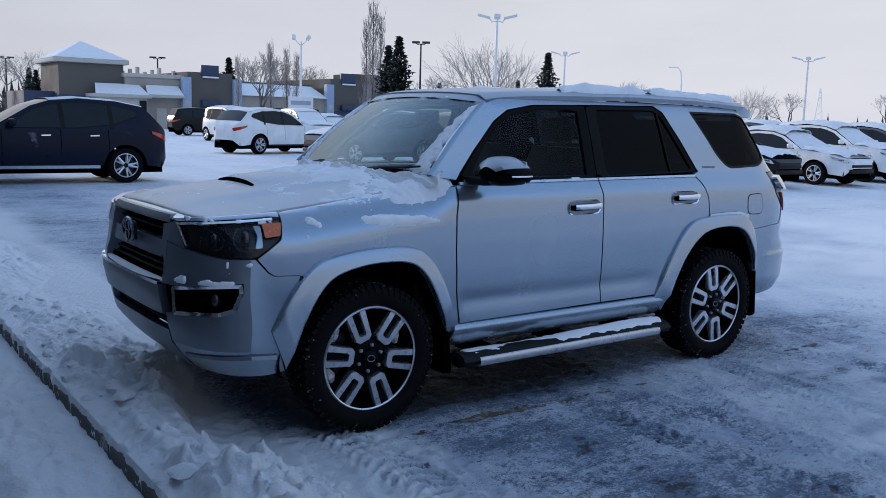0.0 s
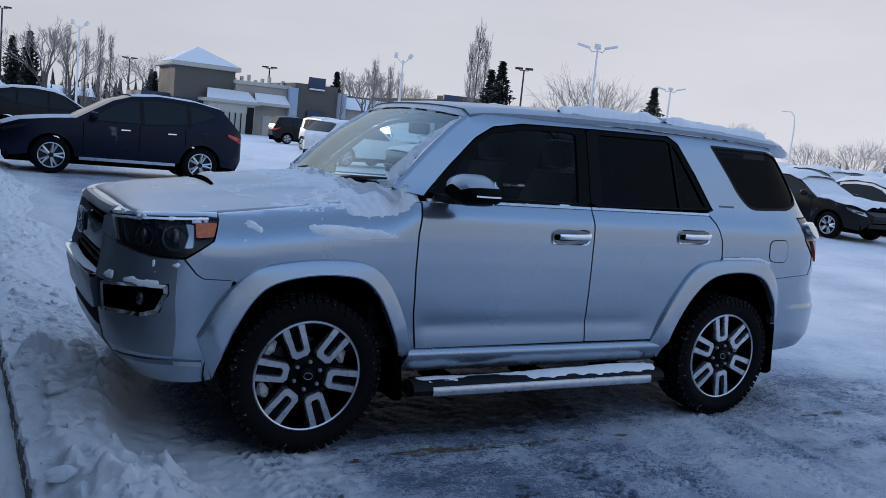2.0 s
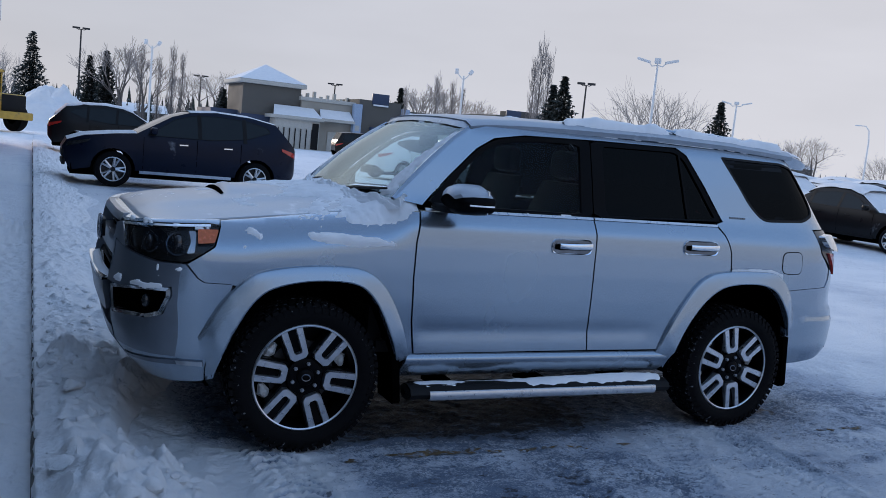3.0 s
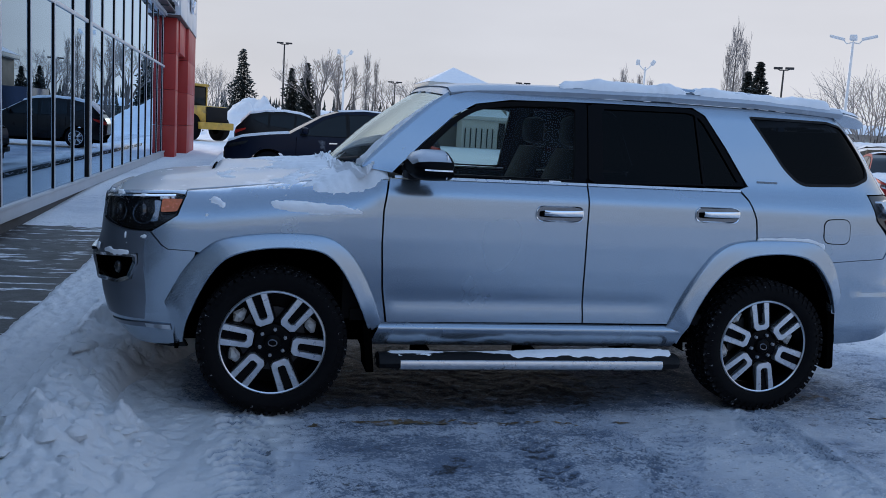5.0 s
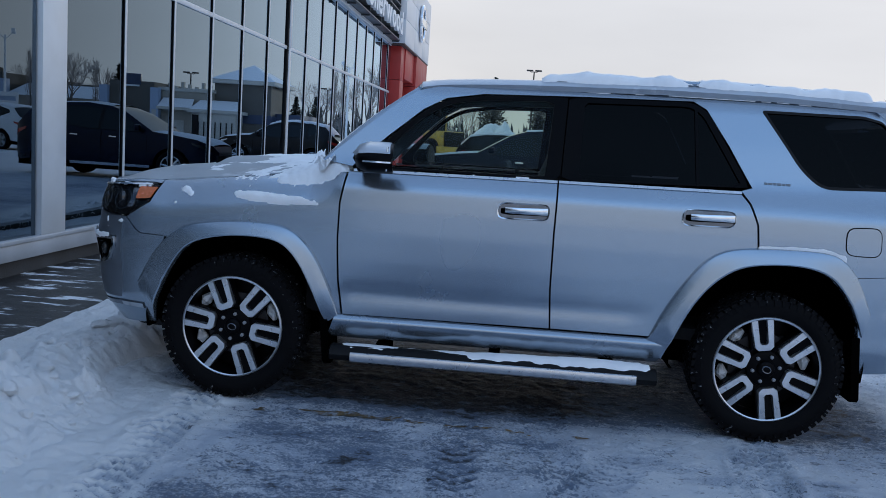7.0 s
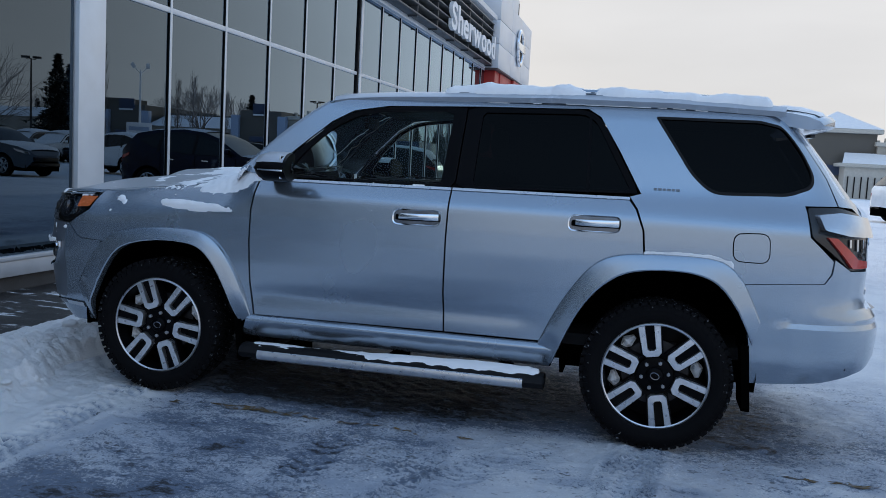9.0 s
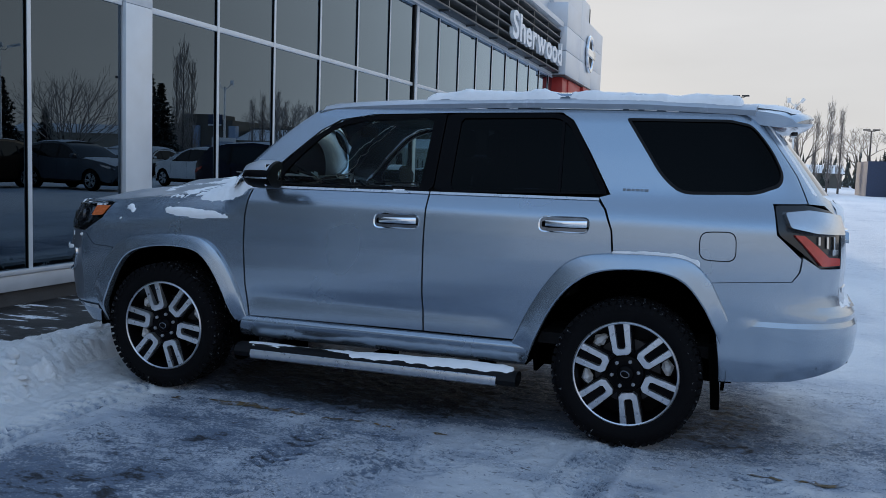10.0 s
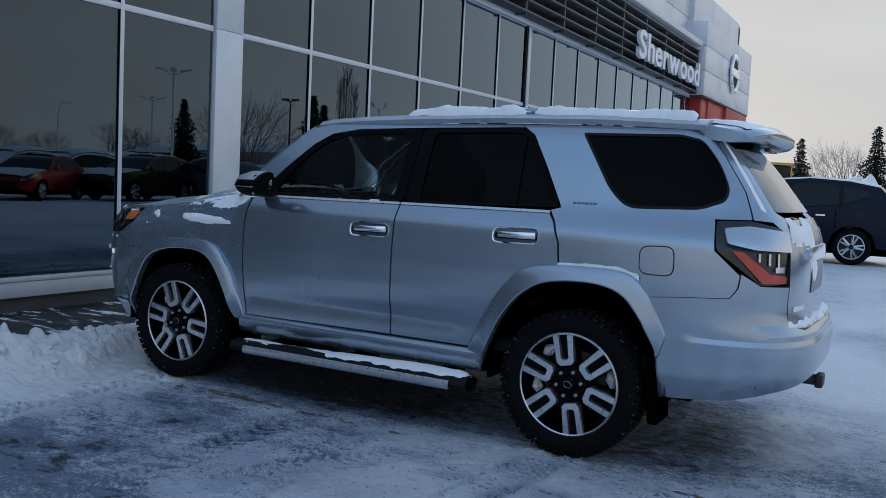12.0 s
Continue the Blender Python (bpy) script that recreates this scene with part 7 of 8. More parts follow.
def car(name, label, shape, body, m, snow=0.0, group=""):
    """A parked car: front axle at its origin, facing -x."""
    S = SHAPES[shape]
    t = thing(name, m, label, "car", group)
    top = S["top"]
    mid, half = (top[0][0] + top[-1][0]) / 2, (top[-1][0] - top[0][0]) / 2 + 0.04
    tz = max(p[1] for p in top)

    def hw(x, z):
        w = 0.925 * max(0.0, 1 - abs((x - mid) / half) ** 7) ** 0.30
        w *= lerp(z, [0.25, 0.45, 0.7, S["belt"], tz], [0.93, 0.98, 1.0, 0.96, 0.72])
        return max(w, 0.30)

    def surf(u, z, off=0.0):
        return (u, -(hw(u, z) + off), z)

    r, wb = S["r"], S["wb"]
    arch = lambda cx: [(cx + (r + 0.06) * math.cos(a), max(0.24, r + (r + 0.06) * math.sin(a))) for a in [math.pi * k / 12 for k in range(13)]]
    fr = top[0][0]
    out = list(top) + [(top[-1][0] - 0.15, 0.30)] + arch(wb) + arch(0.0) + [(fr + 0.15, 0.28)]
    gl = rounded(S["glass"], 0.06)
    for s in (1, -1):
        side = part("body_side", skin(out, surf, 0.16, 0.0, 0.0, s), body, t)
        part("side_glass", skin(gl, surf, 0.2, 0.0, 0.006, s), CARGLASS, t)
        part("glass_trim", ring(gl, 0.010, 0.010, 0.01, surf, s), BLACKPL, t)
        for x0 in (1.62 if shape != "van" else 1.5, 2.55):
            zz = [p for p in S["glass"] if abs(p[0] - x0) < 0.6]
            part("pillar", skin([(x0, S["belt"] + 0.03), (x0 + 0.08, S["belt"] + 0.03), (x0 + 0.05, tz - 0.08), (x0 - 0.03, tz - 0.08)], surf, 0.2, 0.0, 0.009, s), BLACKPL, t)
        part("sill_trim", skin([(0.50, 0.30), (wb - 0.5, 0.30), (wb - 0.5, 0.36), (0.50, 0.36)], surf, 0.3, 0.02, 0.012, s), CHROME if name == "navy_crossover" else BLACKPL, t)
        for x0 in (1.25, 2.15):
            part("door_handle", skin([(x0, S["belt"] - 0.13), (x0 + 0.17, S["belt"] - 0.125), (x0 + 0.17, S["belt"] - 0.10), (x0, S["belt"] - 0.105)], surf, 0.2, 0.02, 0.022, s), CHROME if "navy" in name else body, t)
        for x0, z1 in ((0.55, S["belt"] - 0.02), (1.60, S["belt"]), (2.50, S["belt"])):
            part("door_gap", skin([(x0, 0.40), (x0 + 0.012, 0.40), (x0 + 0.012, z1), (x0, z1)], surf, 0.2, 0.0, 0.003, s), UNDER, t)
        part("door_mirror", boxes((0.66, 0.80, min(-0.92 * s, -1.08 * s), max(-0.92 * s, -1.08 * s), S["belt"] + 0.05, S["belt"] + 0.19), bevel=0.04), body, t)
        zl = top[2][1]
        part("headlamp", skin(rounded([(fr + 0.06, zl - 0.13), (fr + 0.45, zl + 0.0), (fr + 0.50, zl + 0.06), (fr + 0.10, zl - 0.03)], 0.02), surf, 0.1, 0.02, 0.012, s), CLEARLAMP if "navy" not in name else SMOKED, t)
        part("tail_lamp", skin(rounded([(top[-2][0] - 0.02, top[-2][1] + 0.10), (top[-2][0] - 0.42, top[-2][1] + 0.20), (top[-2][0] - 0.40, top[-2][1] + 0.14), (top[-2][0] - 0.03, top[-2][1] - 0.02)], 0.015), surf, 0.1, 0.02, 0.014, s), REDLENS, t)
        for cx in (0.0, wb):
            bm = bmesh.new()
            for rr in (0,):
                rows = [[(cx + (r + 0.065) * math.cos(a), -y * s, max(0.20, r + (r + 0.065) * math.sin(a))) for y in (0.91, 0.45)] for a in [math.pi * k / 14 for k in range(15)]]
            part("wheel_well", loft(rows), UNDER, t)
            w = new("wheel")
            w.parent = t
            w.matrix_local = Matrix.Translation((cx, -0.80 * s, r)) @ Matrix.Rotation(0 if s > 0 else math.pi, 4, "Z")
            if ("tyre", r) not in CARWHEEL:
                bm = bmesh.new()
                lathe(bm, [(r * 0.66, -0.10), (r * 0.78, -0.115), (r * 0.94, -0.10), (r, -0.07), (r, 0.07), (r * 0.94, 0.10), (r * 0.66, 0.10)], 32, closed=True)
                a_ = part("tyre", bm, RUBBER)
                bm = bmesh.new()
                lathe(bm, [(r * 0.68, -0.10), (r * 0.64, -0.085), (r * 0.60, 0.02), (0.001, 0.03)], 32)
                b_ = part("rim", bm, DARKMETAL)
                bm = bmesh.new()
                for k in range(5):
                    for d in (-0.12, 0.12):
                        a = k * math.tau / 5 + d
                        tube(bm, [(0.05 * math.cos(a), -0.075, 0.05 * math.sin(a)), (r * 0.65 * math.cos(a + d * 0.6), -0.095, r * 0.65 * math.sin(a + d * 0.6))], [0.028, 0.022], 5)
                lathe(bm, [(r * 0.69, -0.103), (r * 0.66, -0.108), (r * 0.63, -0.10)], 32)
                c_ = part("spokes", bm, ALLOY)
                CARWHEEL["tyre", r], CARWHEEL["rim", r], CARWHEEL["spokes", r] = a_.data, b_.data, c_.data
                for o in (a_, b_, c_):
                    bpy.data.objects.remove(o)
            for nm in ("tyre", "rim", "spokes"):
                o = new(nm, CARWHEEL[nm, r])
                o.parent = w

    def deck(i0, i1, nm, material, off=0.0, crown=0.03, wob=0.0, wide=1.0, k=4):
        rows = []
        for a in range(i0, i1):
            for q in range(k + (1 if a == i1 - 1 else 0)):
                f = q / k
                x, z = top[a][0] * (1 - f) + top[a + 1][0] * f, top[a][1] * (1 - f) + top[a + 1][1] * f
                w = hw(x, z) * wide
                rows.append([(x, w * j / 6, z + (crown + off * (1 - 0.75 * (abs(j) / 6) ** 6)) * (1 - 0.0) - crown * (abs(j) / 6) ** 2.5 + wob * fbm(x * 2.5, j * 0.7, 80)) for j in range(-6, 7)])
        return part(nm, loft(rows), material, t)

    deck(0, S["hood"][0], "front_bumper", body, crown=0.0)
    deck(S["hood"][0], S["hood"][1], "bonnet", body)
    deck(*S["ws"], "windscreen", CARGLASS)
    deck(*S["roof"], "roof", body)
    deck(S["roof"][1], S["rw"][0] + 0, "roof_end", body) if S["rw"][0] > S["roof"][1] else None
    deck(*S["rw"], "rear_window", CARGLASS)
    deck(S["rw"][1], len(top) - 1, "tailgate", body, crown=0.01)
    part("grille", boxes((fr - 0.012, fr + 0.05, -0.52, 0.52, 0.52, top[1][1] - 0.06), bevel=0.015), BLACKPL, t)
    part("lower_intake", boxes((fr - 0.005, fr + 0.06, -0.60, 0.60, 0.36, 0.47), bevel=0.015), BLACKPL, t)
    part("underbody", boxes((fr + 0.15, top[-1][0] - 0.15, -0.70, 0.70, 0.20, 0.42)), UNDER, t)
    if snow:
        deck(S["hood"][0], S["hood"][1], "bonnet_snow", SNOW, snow * 0.6 + 0.006, wob=snow * 0.35, wide=0.97)
        deck(S["roof"][0] - (1 if snow > 0.05 else 0), S["roof"][1] + (1 if snow > 0.05 else 0), "roof_snow", SNOW, snow + 0.006, wob=snow * 0.35, wide=0.97)
        if snow > 0.05:
            deck(S["ws"][0], S["ws"][1], "screen_snow", SNOW, snow * 0.4 + 0.008, wob=snow * 0.2, wide=0.95)
    return t


CARWHEEL = {}
at_lot = lambda x, y, rz: pose(x, y, lot_z(x, y), 0, 0, rz)
car("navy_crossover", "dark navy crossover with bare bright wheels, parked across the lane", "crossover", NAVY, at_lot(0.21, 14.5, 0), 0.012)
car("white_crossover", "white crossover parked on the open snow of the lot", "crossover", WHITE, at_lot(13.8, 27.3, 198), 0.02)
snowed = car("black_crossover", "black crossover with snow over its windows and roof", "crossover", BLACKP, at_lot(3.0, 28.0, 180), 0.07)
car("grey_crossover", "dark blue-grey crossover parked in the lot", "crossover", GREYC, at_lot(11.5, 20.0, 8), 0.03)
car("brown_crossover", "dark brown crossover parked in the lot", "crossover", BROWN, at_lot(14.8, 16.2, 80), 0.03)
car("red_saloon", "red saloon car in a row of parked cars", "saloon", REDC, at_lot(15.0, 12.5, 62), 0.03)
row_car = car("black_saloon", "black saloon under thick snow", "saloon", BLACKP, at_lot(18.3, 9.4, 90), 0.13, "snowed-in row")
white_car = car("white_saloon", "white saloon under thick snow", "saloon", WHITE, at_lot(21.5, 9.2, 90), 0.15, "snowed-in row")
grey_row = car("white_van", "white people carrier under snow", "van", WHITE, at_lot(16.4, 38.0, 96), 0.06, "far row of cars")
white_x = car("white_crossover", "white crossover under snow in the rows", "crossover", WHITE, at_lot(24.5, 9.4, 90), 0.13, "snowed-in row")
grey_x = car("grey_crossover", "grey crossover under snow in the rows", "crossover", GREYC, at_lot(27.4, 9.3, 90), 0.13, "snowed-in row")
rng = random.Random(12)
for i, y in enumerate((16.5, 23.5, 31, 39, 48)):
    for k in range(9):
        x = 19.5 + 3.0 * k + (i % 2) * 1.1 + rng.uniform(-0.2, 0.2)
        if i >= 2 and x < 30:
            x += 27
        src = rng.choice((row_car, white_car, white_car, white_x, grey_x, white_x))
        copy_thing(src, at_lot(x, y + rng.uniform(-0.3, 0.3), 90 if i % 2 == 0 else 270))
for k in range(4):
    copy_thing(rng.choice((white_car, grey_x, white_x)), at_lot(30.3 + 2.9 * k, 9.3, 90))
for x, y, rz, src in ((18.4, 38.5, 92, white_x), (20.2, 38, 88, grey_row), (22.3, 38.4, 95, row_car), (24.6, 38, 90, white_x), (26.9, 38.2, 90, grey_x)):
    copy_thing(src, at_lot(x, y, rz))

car("black_utility_car", "black utility car parked side-on by the far building", "van", BLACKP, at_lot(20.9, 52, 180), 0.0)

# yellow wheel loader
LYEL = mat("loader_yellow", (0.55, 0.33, 0.05), 0.5, vary=0.15, scale=3, second=(0.2, 0.15, 0.08), second_amount=0.2)
ld = thing("wheel_loader", pose(-3.8, 48.3, lot_z(-4, 48.3), 0, 0, -50), "yellow wheel loader standing by the snow pile", "loader")
part("engine_cover", boxes((0.2, 2.5, -0.8, 0.8, 1.0, 1.95), bevel=0.08), LYEL, ld)
part("radiator_grille", boxes((2.5, 2.62, -0.7, 0.7, 1.05, 1.9), bevel=0.03), BLACKPL, ld)
part("counterweight", boxes((2.0, 2.85, -1.0, 1.0, 0.65, 1.05), bevel=0.06), LYEL, ld)
part("front_frame", boxes((-2.6, 0.2, -0.6, 0.6, 0.6, 1.3), bevel=0.06), LYEL, ld)
cab = part("cab", boxes((-0.9, 0.6, -0.75, 0.75, 1.9, 3.05), bevel=0.06), CARGLASS, ld)
for x in (-0.92, 0.56):
    for y in (-0.77, 0.71):
        part("cab_post", boxes((x, x + 0.08, y, y + 0.08, 1.6, 3.1)), LYEL, ld)
part("cab_base", boxes((-0.95, 0.65, -0.8, 0.8, 1.2, 1.95), bevel=0.05), LYEL, ld)
part("cab_roof", boxes((-1.0, 0.75, -0.85, 0.85, 3.06, 3.22), bevel=0.05), LYEL, ld)
for cx in (-1.6, 1.5):
    for s in (1, -1):
        bm = bmesh.new()
        lathe(bm, [(0.35, -0.25), (0.66, -0.27), (0.74, -0.15), (0.74, 0.2), (0.35, 0.25)], 24, closed=True)
        lathe(bm, [(0.36, -0.2), (0.001, -0.12)], 24)
        w = part("wheel", bm, [RUBBER], ld)
        w.matrix_local = Matrix.Translation((cx, -1.0 * s, 0.74)) @ Matrix.Rotation(0 if s > 0 else math.pi, 4, "Z")
bm = bmesh.new()
tube(bm, [(-0.9, -0.45, 1.5), (-2.4, -0.45, 1.2), (-3.2, -0.45, 0.6)], 0.14, 6)
part("lift_arm", bm, LYEL, ld)
part("bucket", loft([[(x, y, z) for y in (-1.25, 0, 1.25)] for x, z in ((-3.2, 1.2), (-3.1, 0.3), (-3.5, 0.1), (-4.3, 0.08))]), LYEL, ld)

# ploughed pile
bm = bmesh.new()
rows = []
for i in range(70):
    v = i / 69
    row = []
    for j in range(100):
        u = j / 99
        x, y = -6 + 17 * u, 52 + 20 * v
        e = 2.95 * math.exp(-((x - 0.3) / (3.0 if x < 0.3 else 4.6)) ** 4) * math.exp(-((y - 62) / 6.0) ** 4) * (1 - 0.12 * max(0, x))
        h = e * (0.85 + 0.35 * fbm(x * 0.5, y * 0.5, 90) + 0.12 * fbm(x * 1.6, y * 1.6, 91) + 0.05 * fbm(x * 5, y * 5, 92))
        row.append((x, y, lot_z(x, y) - 0.05 + h))
    rows.append(row)
tagged(part("snow_pile", loft(rows), SNOW, angle=70), "big heap of ploughed snow in the lot", "snow", kind="stuff")

# ---- far building with a snow-roofed tower ----
TAUPE = mat("taupe_render", (0.115, 0.107, 0.094), 0.85, vary=0.1, scale=0.6, bump=0.2)
TAN = mat("tan_render", (0.36, 0.33, 0.28), 0.85, vary=0.1, scale=0.6)
CREAM = mat("cream_trim", (0.50, 0.48, 0.43), 0.8, vary=0.08)
BLUEW = mat("pale_blue_pilaster", (0.33, 0.42, 0.55), 0.6, vary=0.08)
BLUED = mat("dark_blue_sign", (0.03, 0.05, 0.10), 0.5)
fb = thing("far_building", pose(-0.258, 79.31, 0.005) @ Matrix.Diagonal((0.887, 0.887, 0.887, 1)), "long low taupe shop building with a snow-capped tower", "building")


def wallbox(x0, x1, h, m, d0=0.0, d1=20.0, nm="wall"):
    return part(nm, boxes((x0, x1, d0, d1, 0, h)), m, fb)


wallbox(19.2, 25.6, 6.6, TAUPE, 1.0, 9.0, "tower_wall")
part("tower_band", boxes((19.1, 25.7, 0.9, 9.1, 2.3, 3.3)), BLUED, fb)
part("tower_cornice", boxes((18.7, 26.1, 0.5, 9.5, 6.55, 7.0), bevel=0.08), CREAM, fb)
bm = bmesh.new()
base = [bm.verts.new(p) for p in ((18.7, 0.5, 7.0), (26.1, 0.5, 7.0), (26.1, 9.5, 7.0), (18.7, 9.5, 7.0))]
apex = bm.verts.new((22.4, 5.0, 9.0))
for i in range(4):
    bm.faces.new((base[i], base[(i + 1) % 4], apex))
part("tower_roof", bm, SNOW, fb, "snow-covered pyramid roof", smooth=False)
wallbox(16.3, 19.2, 3.6, BLUED, 3, 12, "low_wing")
wallbox(25.6, 31.6, 5.5, TAN, 0.5, 16)
part("parapet", boxes((25.4, 31.8, 0.3, 16, 5.35, 5.75), bevel=0.05), CREAM, fb)
wallbox(22.3, 27.2, 3.2, CREAM, -1.6, 0.9, "porch_wall")
part("porch_cornice", boxes((21.7, 27.6, -2.0, 0.9, 3.15, 3.5), bevel=0.05), CREAM, fb)
part("porch_roof", loft([[(22.0, -1.8, 3.5), (27.4, -1.8, 3.5)], [(22.6, 0.6, 4.6), (27.0, 0.6, 4.6)]]), SNOW, fb)
for x in np.arange(22.6, 27.0, 0.62):
    part("porch_rail", boxes((x, x + 0.1, -1.75, -1.65, 0.1, 2.2)), BLACKPL, fb)
part("porch_opening", boxes((26.4, 27.1, -1.72, -1.6, 0.1, 2.9)), BLACKPL, fb)
part("awning_roof", loft([[(27.5, -0.8, 3.6), (31.4, -0.8, 3.6)], [(27.7, 0.45, 4.6), (31.2, 0.45, 4.6)]]), SNOW, fb)
part("awning", boxes((27.4, 31.5, -0.85, 0.5, 3.3, 3.6)), CREAM, fb)
part("service_door", boxes((28.8, 29.9, 0.42, 0.5, 0, 2.2)), CREAM, fb)
wallbox(32.1, 37.2, 6.2, TAUPE, 0.0, 18)
wallbox(38.0, 49.0, 3.9, TAN, 0.0, 16)
part("shed_roof", loft([[(38.0, -0.6, 3.9), (49.0, -0.6, 3.9)], [(38.0, 4.0, 5.4), (49.0, 4.0, 5.4)]]), SNOW, fb)
wallbox(38.0, 49.0, 5.6, TAUPE, 4.0, 16)
wallbox(49.6, 54.4, 6.3, TAUPE, 0.0, 18)
wallbox(54.4, 61.5, 5.9, TAUPE, 2.0, 18)
part("mechanical_screen", boxes((55.5, 60.5, 5, 10, 5.9, 7.3)), TAUPE, fb)
for x in (31.4, 37.2, 48.9, 54.2, 61.0):
    pl = part("pilaster", boxes((x, x + 0.95, -0.5, 0.3, 0, 5.6), bevel=0.03), BLUEW, fb)
    for z in (1.6, 2.6):
        part("pilaster_panel", boxes((x + 0.22, x + 0.73, -0.53, -0.50, z, z + 0.6)), CREAM, pl)
for x in (34.6, 52.0):
    part("roof_sign", boxes((x - 1.0, x + 1.0, -0.15, 0.2, 5.8, 7.0), bevel=0.04), BLUED, fb)
    part("sign_snow", boxes((x - 0.9, x + 0.9, -0.35, -0.1, 5.6, 5.78), bevel=0.05), SNOW, fb)
    part("awning", boxes((x - 1.1, x + 1.1, -0.7, 0.0, 2.6, 3.2), bevel=0.05), BLUED, fb)
    part("base_band", boxes((x - 2.3, x + 2.3, -0.06, 0.0, 2.0, 2.5)), BLUED, fb)
for x in (40, 42.5, 45, 47.3):
    part("window", boxes((x - 0.7, x + 0.7, -0.05, 0.0, 1.0, 2.6)), CARGLASS, fb)
for k in range(8):
    part("roof_vent", boxes((26.3 + 0.8 * k, 26.6 + 0.8 * k, 4, 4.5, 5.5, 6.1 + 0.25 * (k % 3))), CREAM, fb)
# lower houses and sheds beyond
for x, y, w, h, m_ in ((11, 150, 8, 2.6, TAUPE), (3.5, 160, 9, 2.8, TAN), (70, 96, 22, 4.5, TAN), (94, 100, 20, 4.0, TAUPE)):
    hs = thing("distant_shed", pose(x, y, -0.2), "distant low building with a snow-covered roof", "building")
    part("wall", boxes((0, w, 0, 8, 0, h)), m_, hs)
    part("roof", loft([[(-0.4, -0.5, h), (w + 0.4, -0.5, h)], [(-0.4, 4, h + 1.4), (w + 0.4, 4, h + 1.4)], [(-0.4, 8.5, h), (w + 0.4, 8.5, h)]]), SNOW, hs)
    for k in range(int(w // 2.2)):
        part("window", boxes((0.6 + 2.2 * k, 1.7 + 2.2 * k, -0.04, 0.0, 1.0, 2.2)), CARGLASS, hs)

# ---- trees ----
BARK = mat("grey_brown_bark", (0.13, 0.11, 0.10), 0.9, vary=0.3, scale=8)
TWIG = mat("frosted_twigs", (0.33, 0.29, 0.265), 0.9, vary=0.25, scale=3)
NEEDLE = mat("dark_spruce_needles", (0.026, 0.034, 0.029), 0.85, vary=0.5, scale=5, second=(0.40, 0.43, 0.45), second_amount=0.13, second_scale=2.5)


def bare_tree(name, label, m, h, spread_, seed, upright=0.0, depth=5, fat=1.0):
    """Trunk and limbs that fork down to fine twigs."""
    t = thing(name, m, label, "tree", "bare trees")
    rg = random.Random(seed)
    bt, bw = bmesh.new(), bmesh.new()

    def grow(p, d, ln, r, lev):
        q = p + d * ln
        mid = (p + q) / 2 + Vector((rg.uniform(-1, 1), rg.uniform(-1, 1), 0)) * ln * 0.05
        r = max(r, 0.007)
        tube(bt if lev < 3 else bw, [p, mid, q], [r, r * 0.85, r * 0.68], 5 if lev < 2 else 3, cap=False)
        if lev >= depth:
            return
        n = 3 if lev < 2 else rg.choice((2, 3, 3))
        for k in range(n):
            a = rg.uniform(0, math.tau)
            tilt = rg.uniform(0.25, 0.62) * spread_ if k else rg.uniform(0.05, 0.25) * spread_
            side = d.orthogonal().normalized()
            side.rotate(Matrix.Rotation(a, 3, d))
            nd = (d * math.cos(tilt) + side * math.sin(tilt) + Vector((0, 0, upright * 0.25))).normalized()
            grow(p + (q - p) * rg.uniform(0.65, 1.0) if k else q, nd, ln * rg.uniform(0.62, 0.84), r * rg.uniform(0.50, 0.66), lev + 1)
    if fat > 1.5:       # several stems fan out from the ground
        for k in range(13):
            a, tilt = k * 2.4, 0.08 + 0.62 * math.sqrt((k + 0.3) / 13)
            d = Vector((math.cos(a) * math.sin(tilt), math.sin(a) * math.sin(tilt), math.cos(tilt)))
            grow(Vector((0.15 * math.cos(a), 0.15 * math.sin(a), -0.1)), d, h * 0.25, h * 0.007 + 0.01, 2)
        fat = 1.0
    else:
        grow(Vector((0, 0, -0.1)), Vector((0, 0, 1)), h * 0.15, h * 0.009 + 0.02, 0)
    top_z = max(v.co.z for v in bw.verts)
    for b in (bt, bw):
        for v in b.verts:
            v.co *= h / top_z
            k = fat * min(1, v.co.z / (h * 0.25))
            v.co.x, v.co.y = v.co.x * max(1, k), v.co.y * max(1, k)
    part("trunk", bt, BARK, t)
    part("crown", bw, TWIG, t)
    return t


def poplar(name, label, m, h, seed):
    t = thing(name, m, label, "tree", "bare trees")
    rg = random.Random(seed)
    bt, bw = bmesh.new(), bmesh.new()
    tube(bt, [(0, 0, -0.1), (0, 0, h * 0.5), (0, 0, h)], [0.16, 0.09, 0.01], 6, cap=False)
    for k in range(130):
        z = h * (0.10 + 0.85 * rg.random())
        a = rg.uniform(0, math.tau)
        ln = h * 0.20 * (1 - z / h * 0.5) * rg.uniform(0.5, 1.1)
        out_ = ln * 0.26
        p1 = Vector((math.cos(a) * out_, math.sin(a) * out_, z + ln * 0.5))
        p2 = p1 + Vector((math.cos(a) * out_ * 0.3, math.sin(a) * out_ * 0.3, ln * 0.55))
        tube(bw, [(0, 0, z), p1, p2], [0.028, 0.020, 0.008], 3, cap=False)
        for j in range(3):
            q = p1.lerp(p2, rg.random())
            tube(bw, [q, q + Vector((rg.uniform(-0.25, 0.25), rg.uniform(-0.25, 0.25), rg.uniform(0.4, 0.9)))], [0.016, 0.006], 3, cap=False)
    part("trunk", bt, BARK, t)
    part("crown", bw, TWIG, t)
    return t


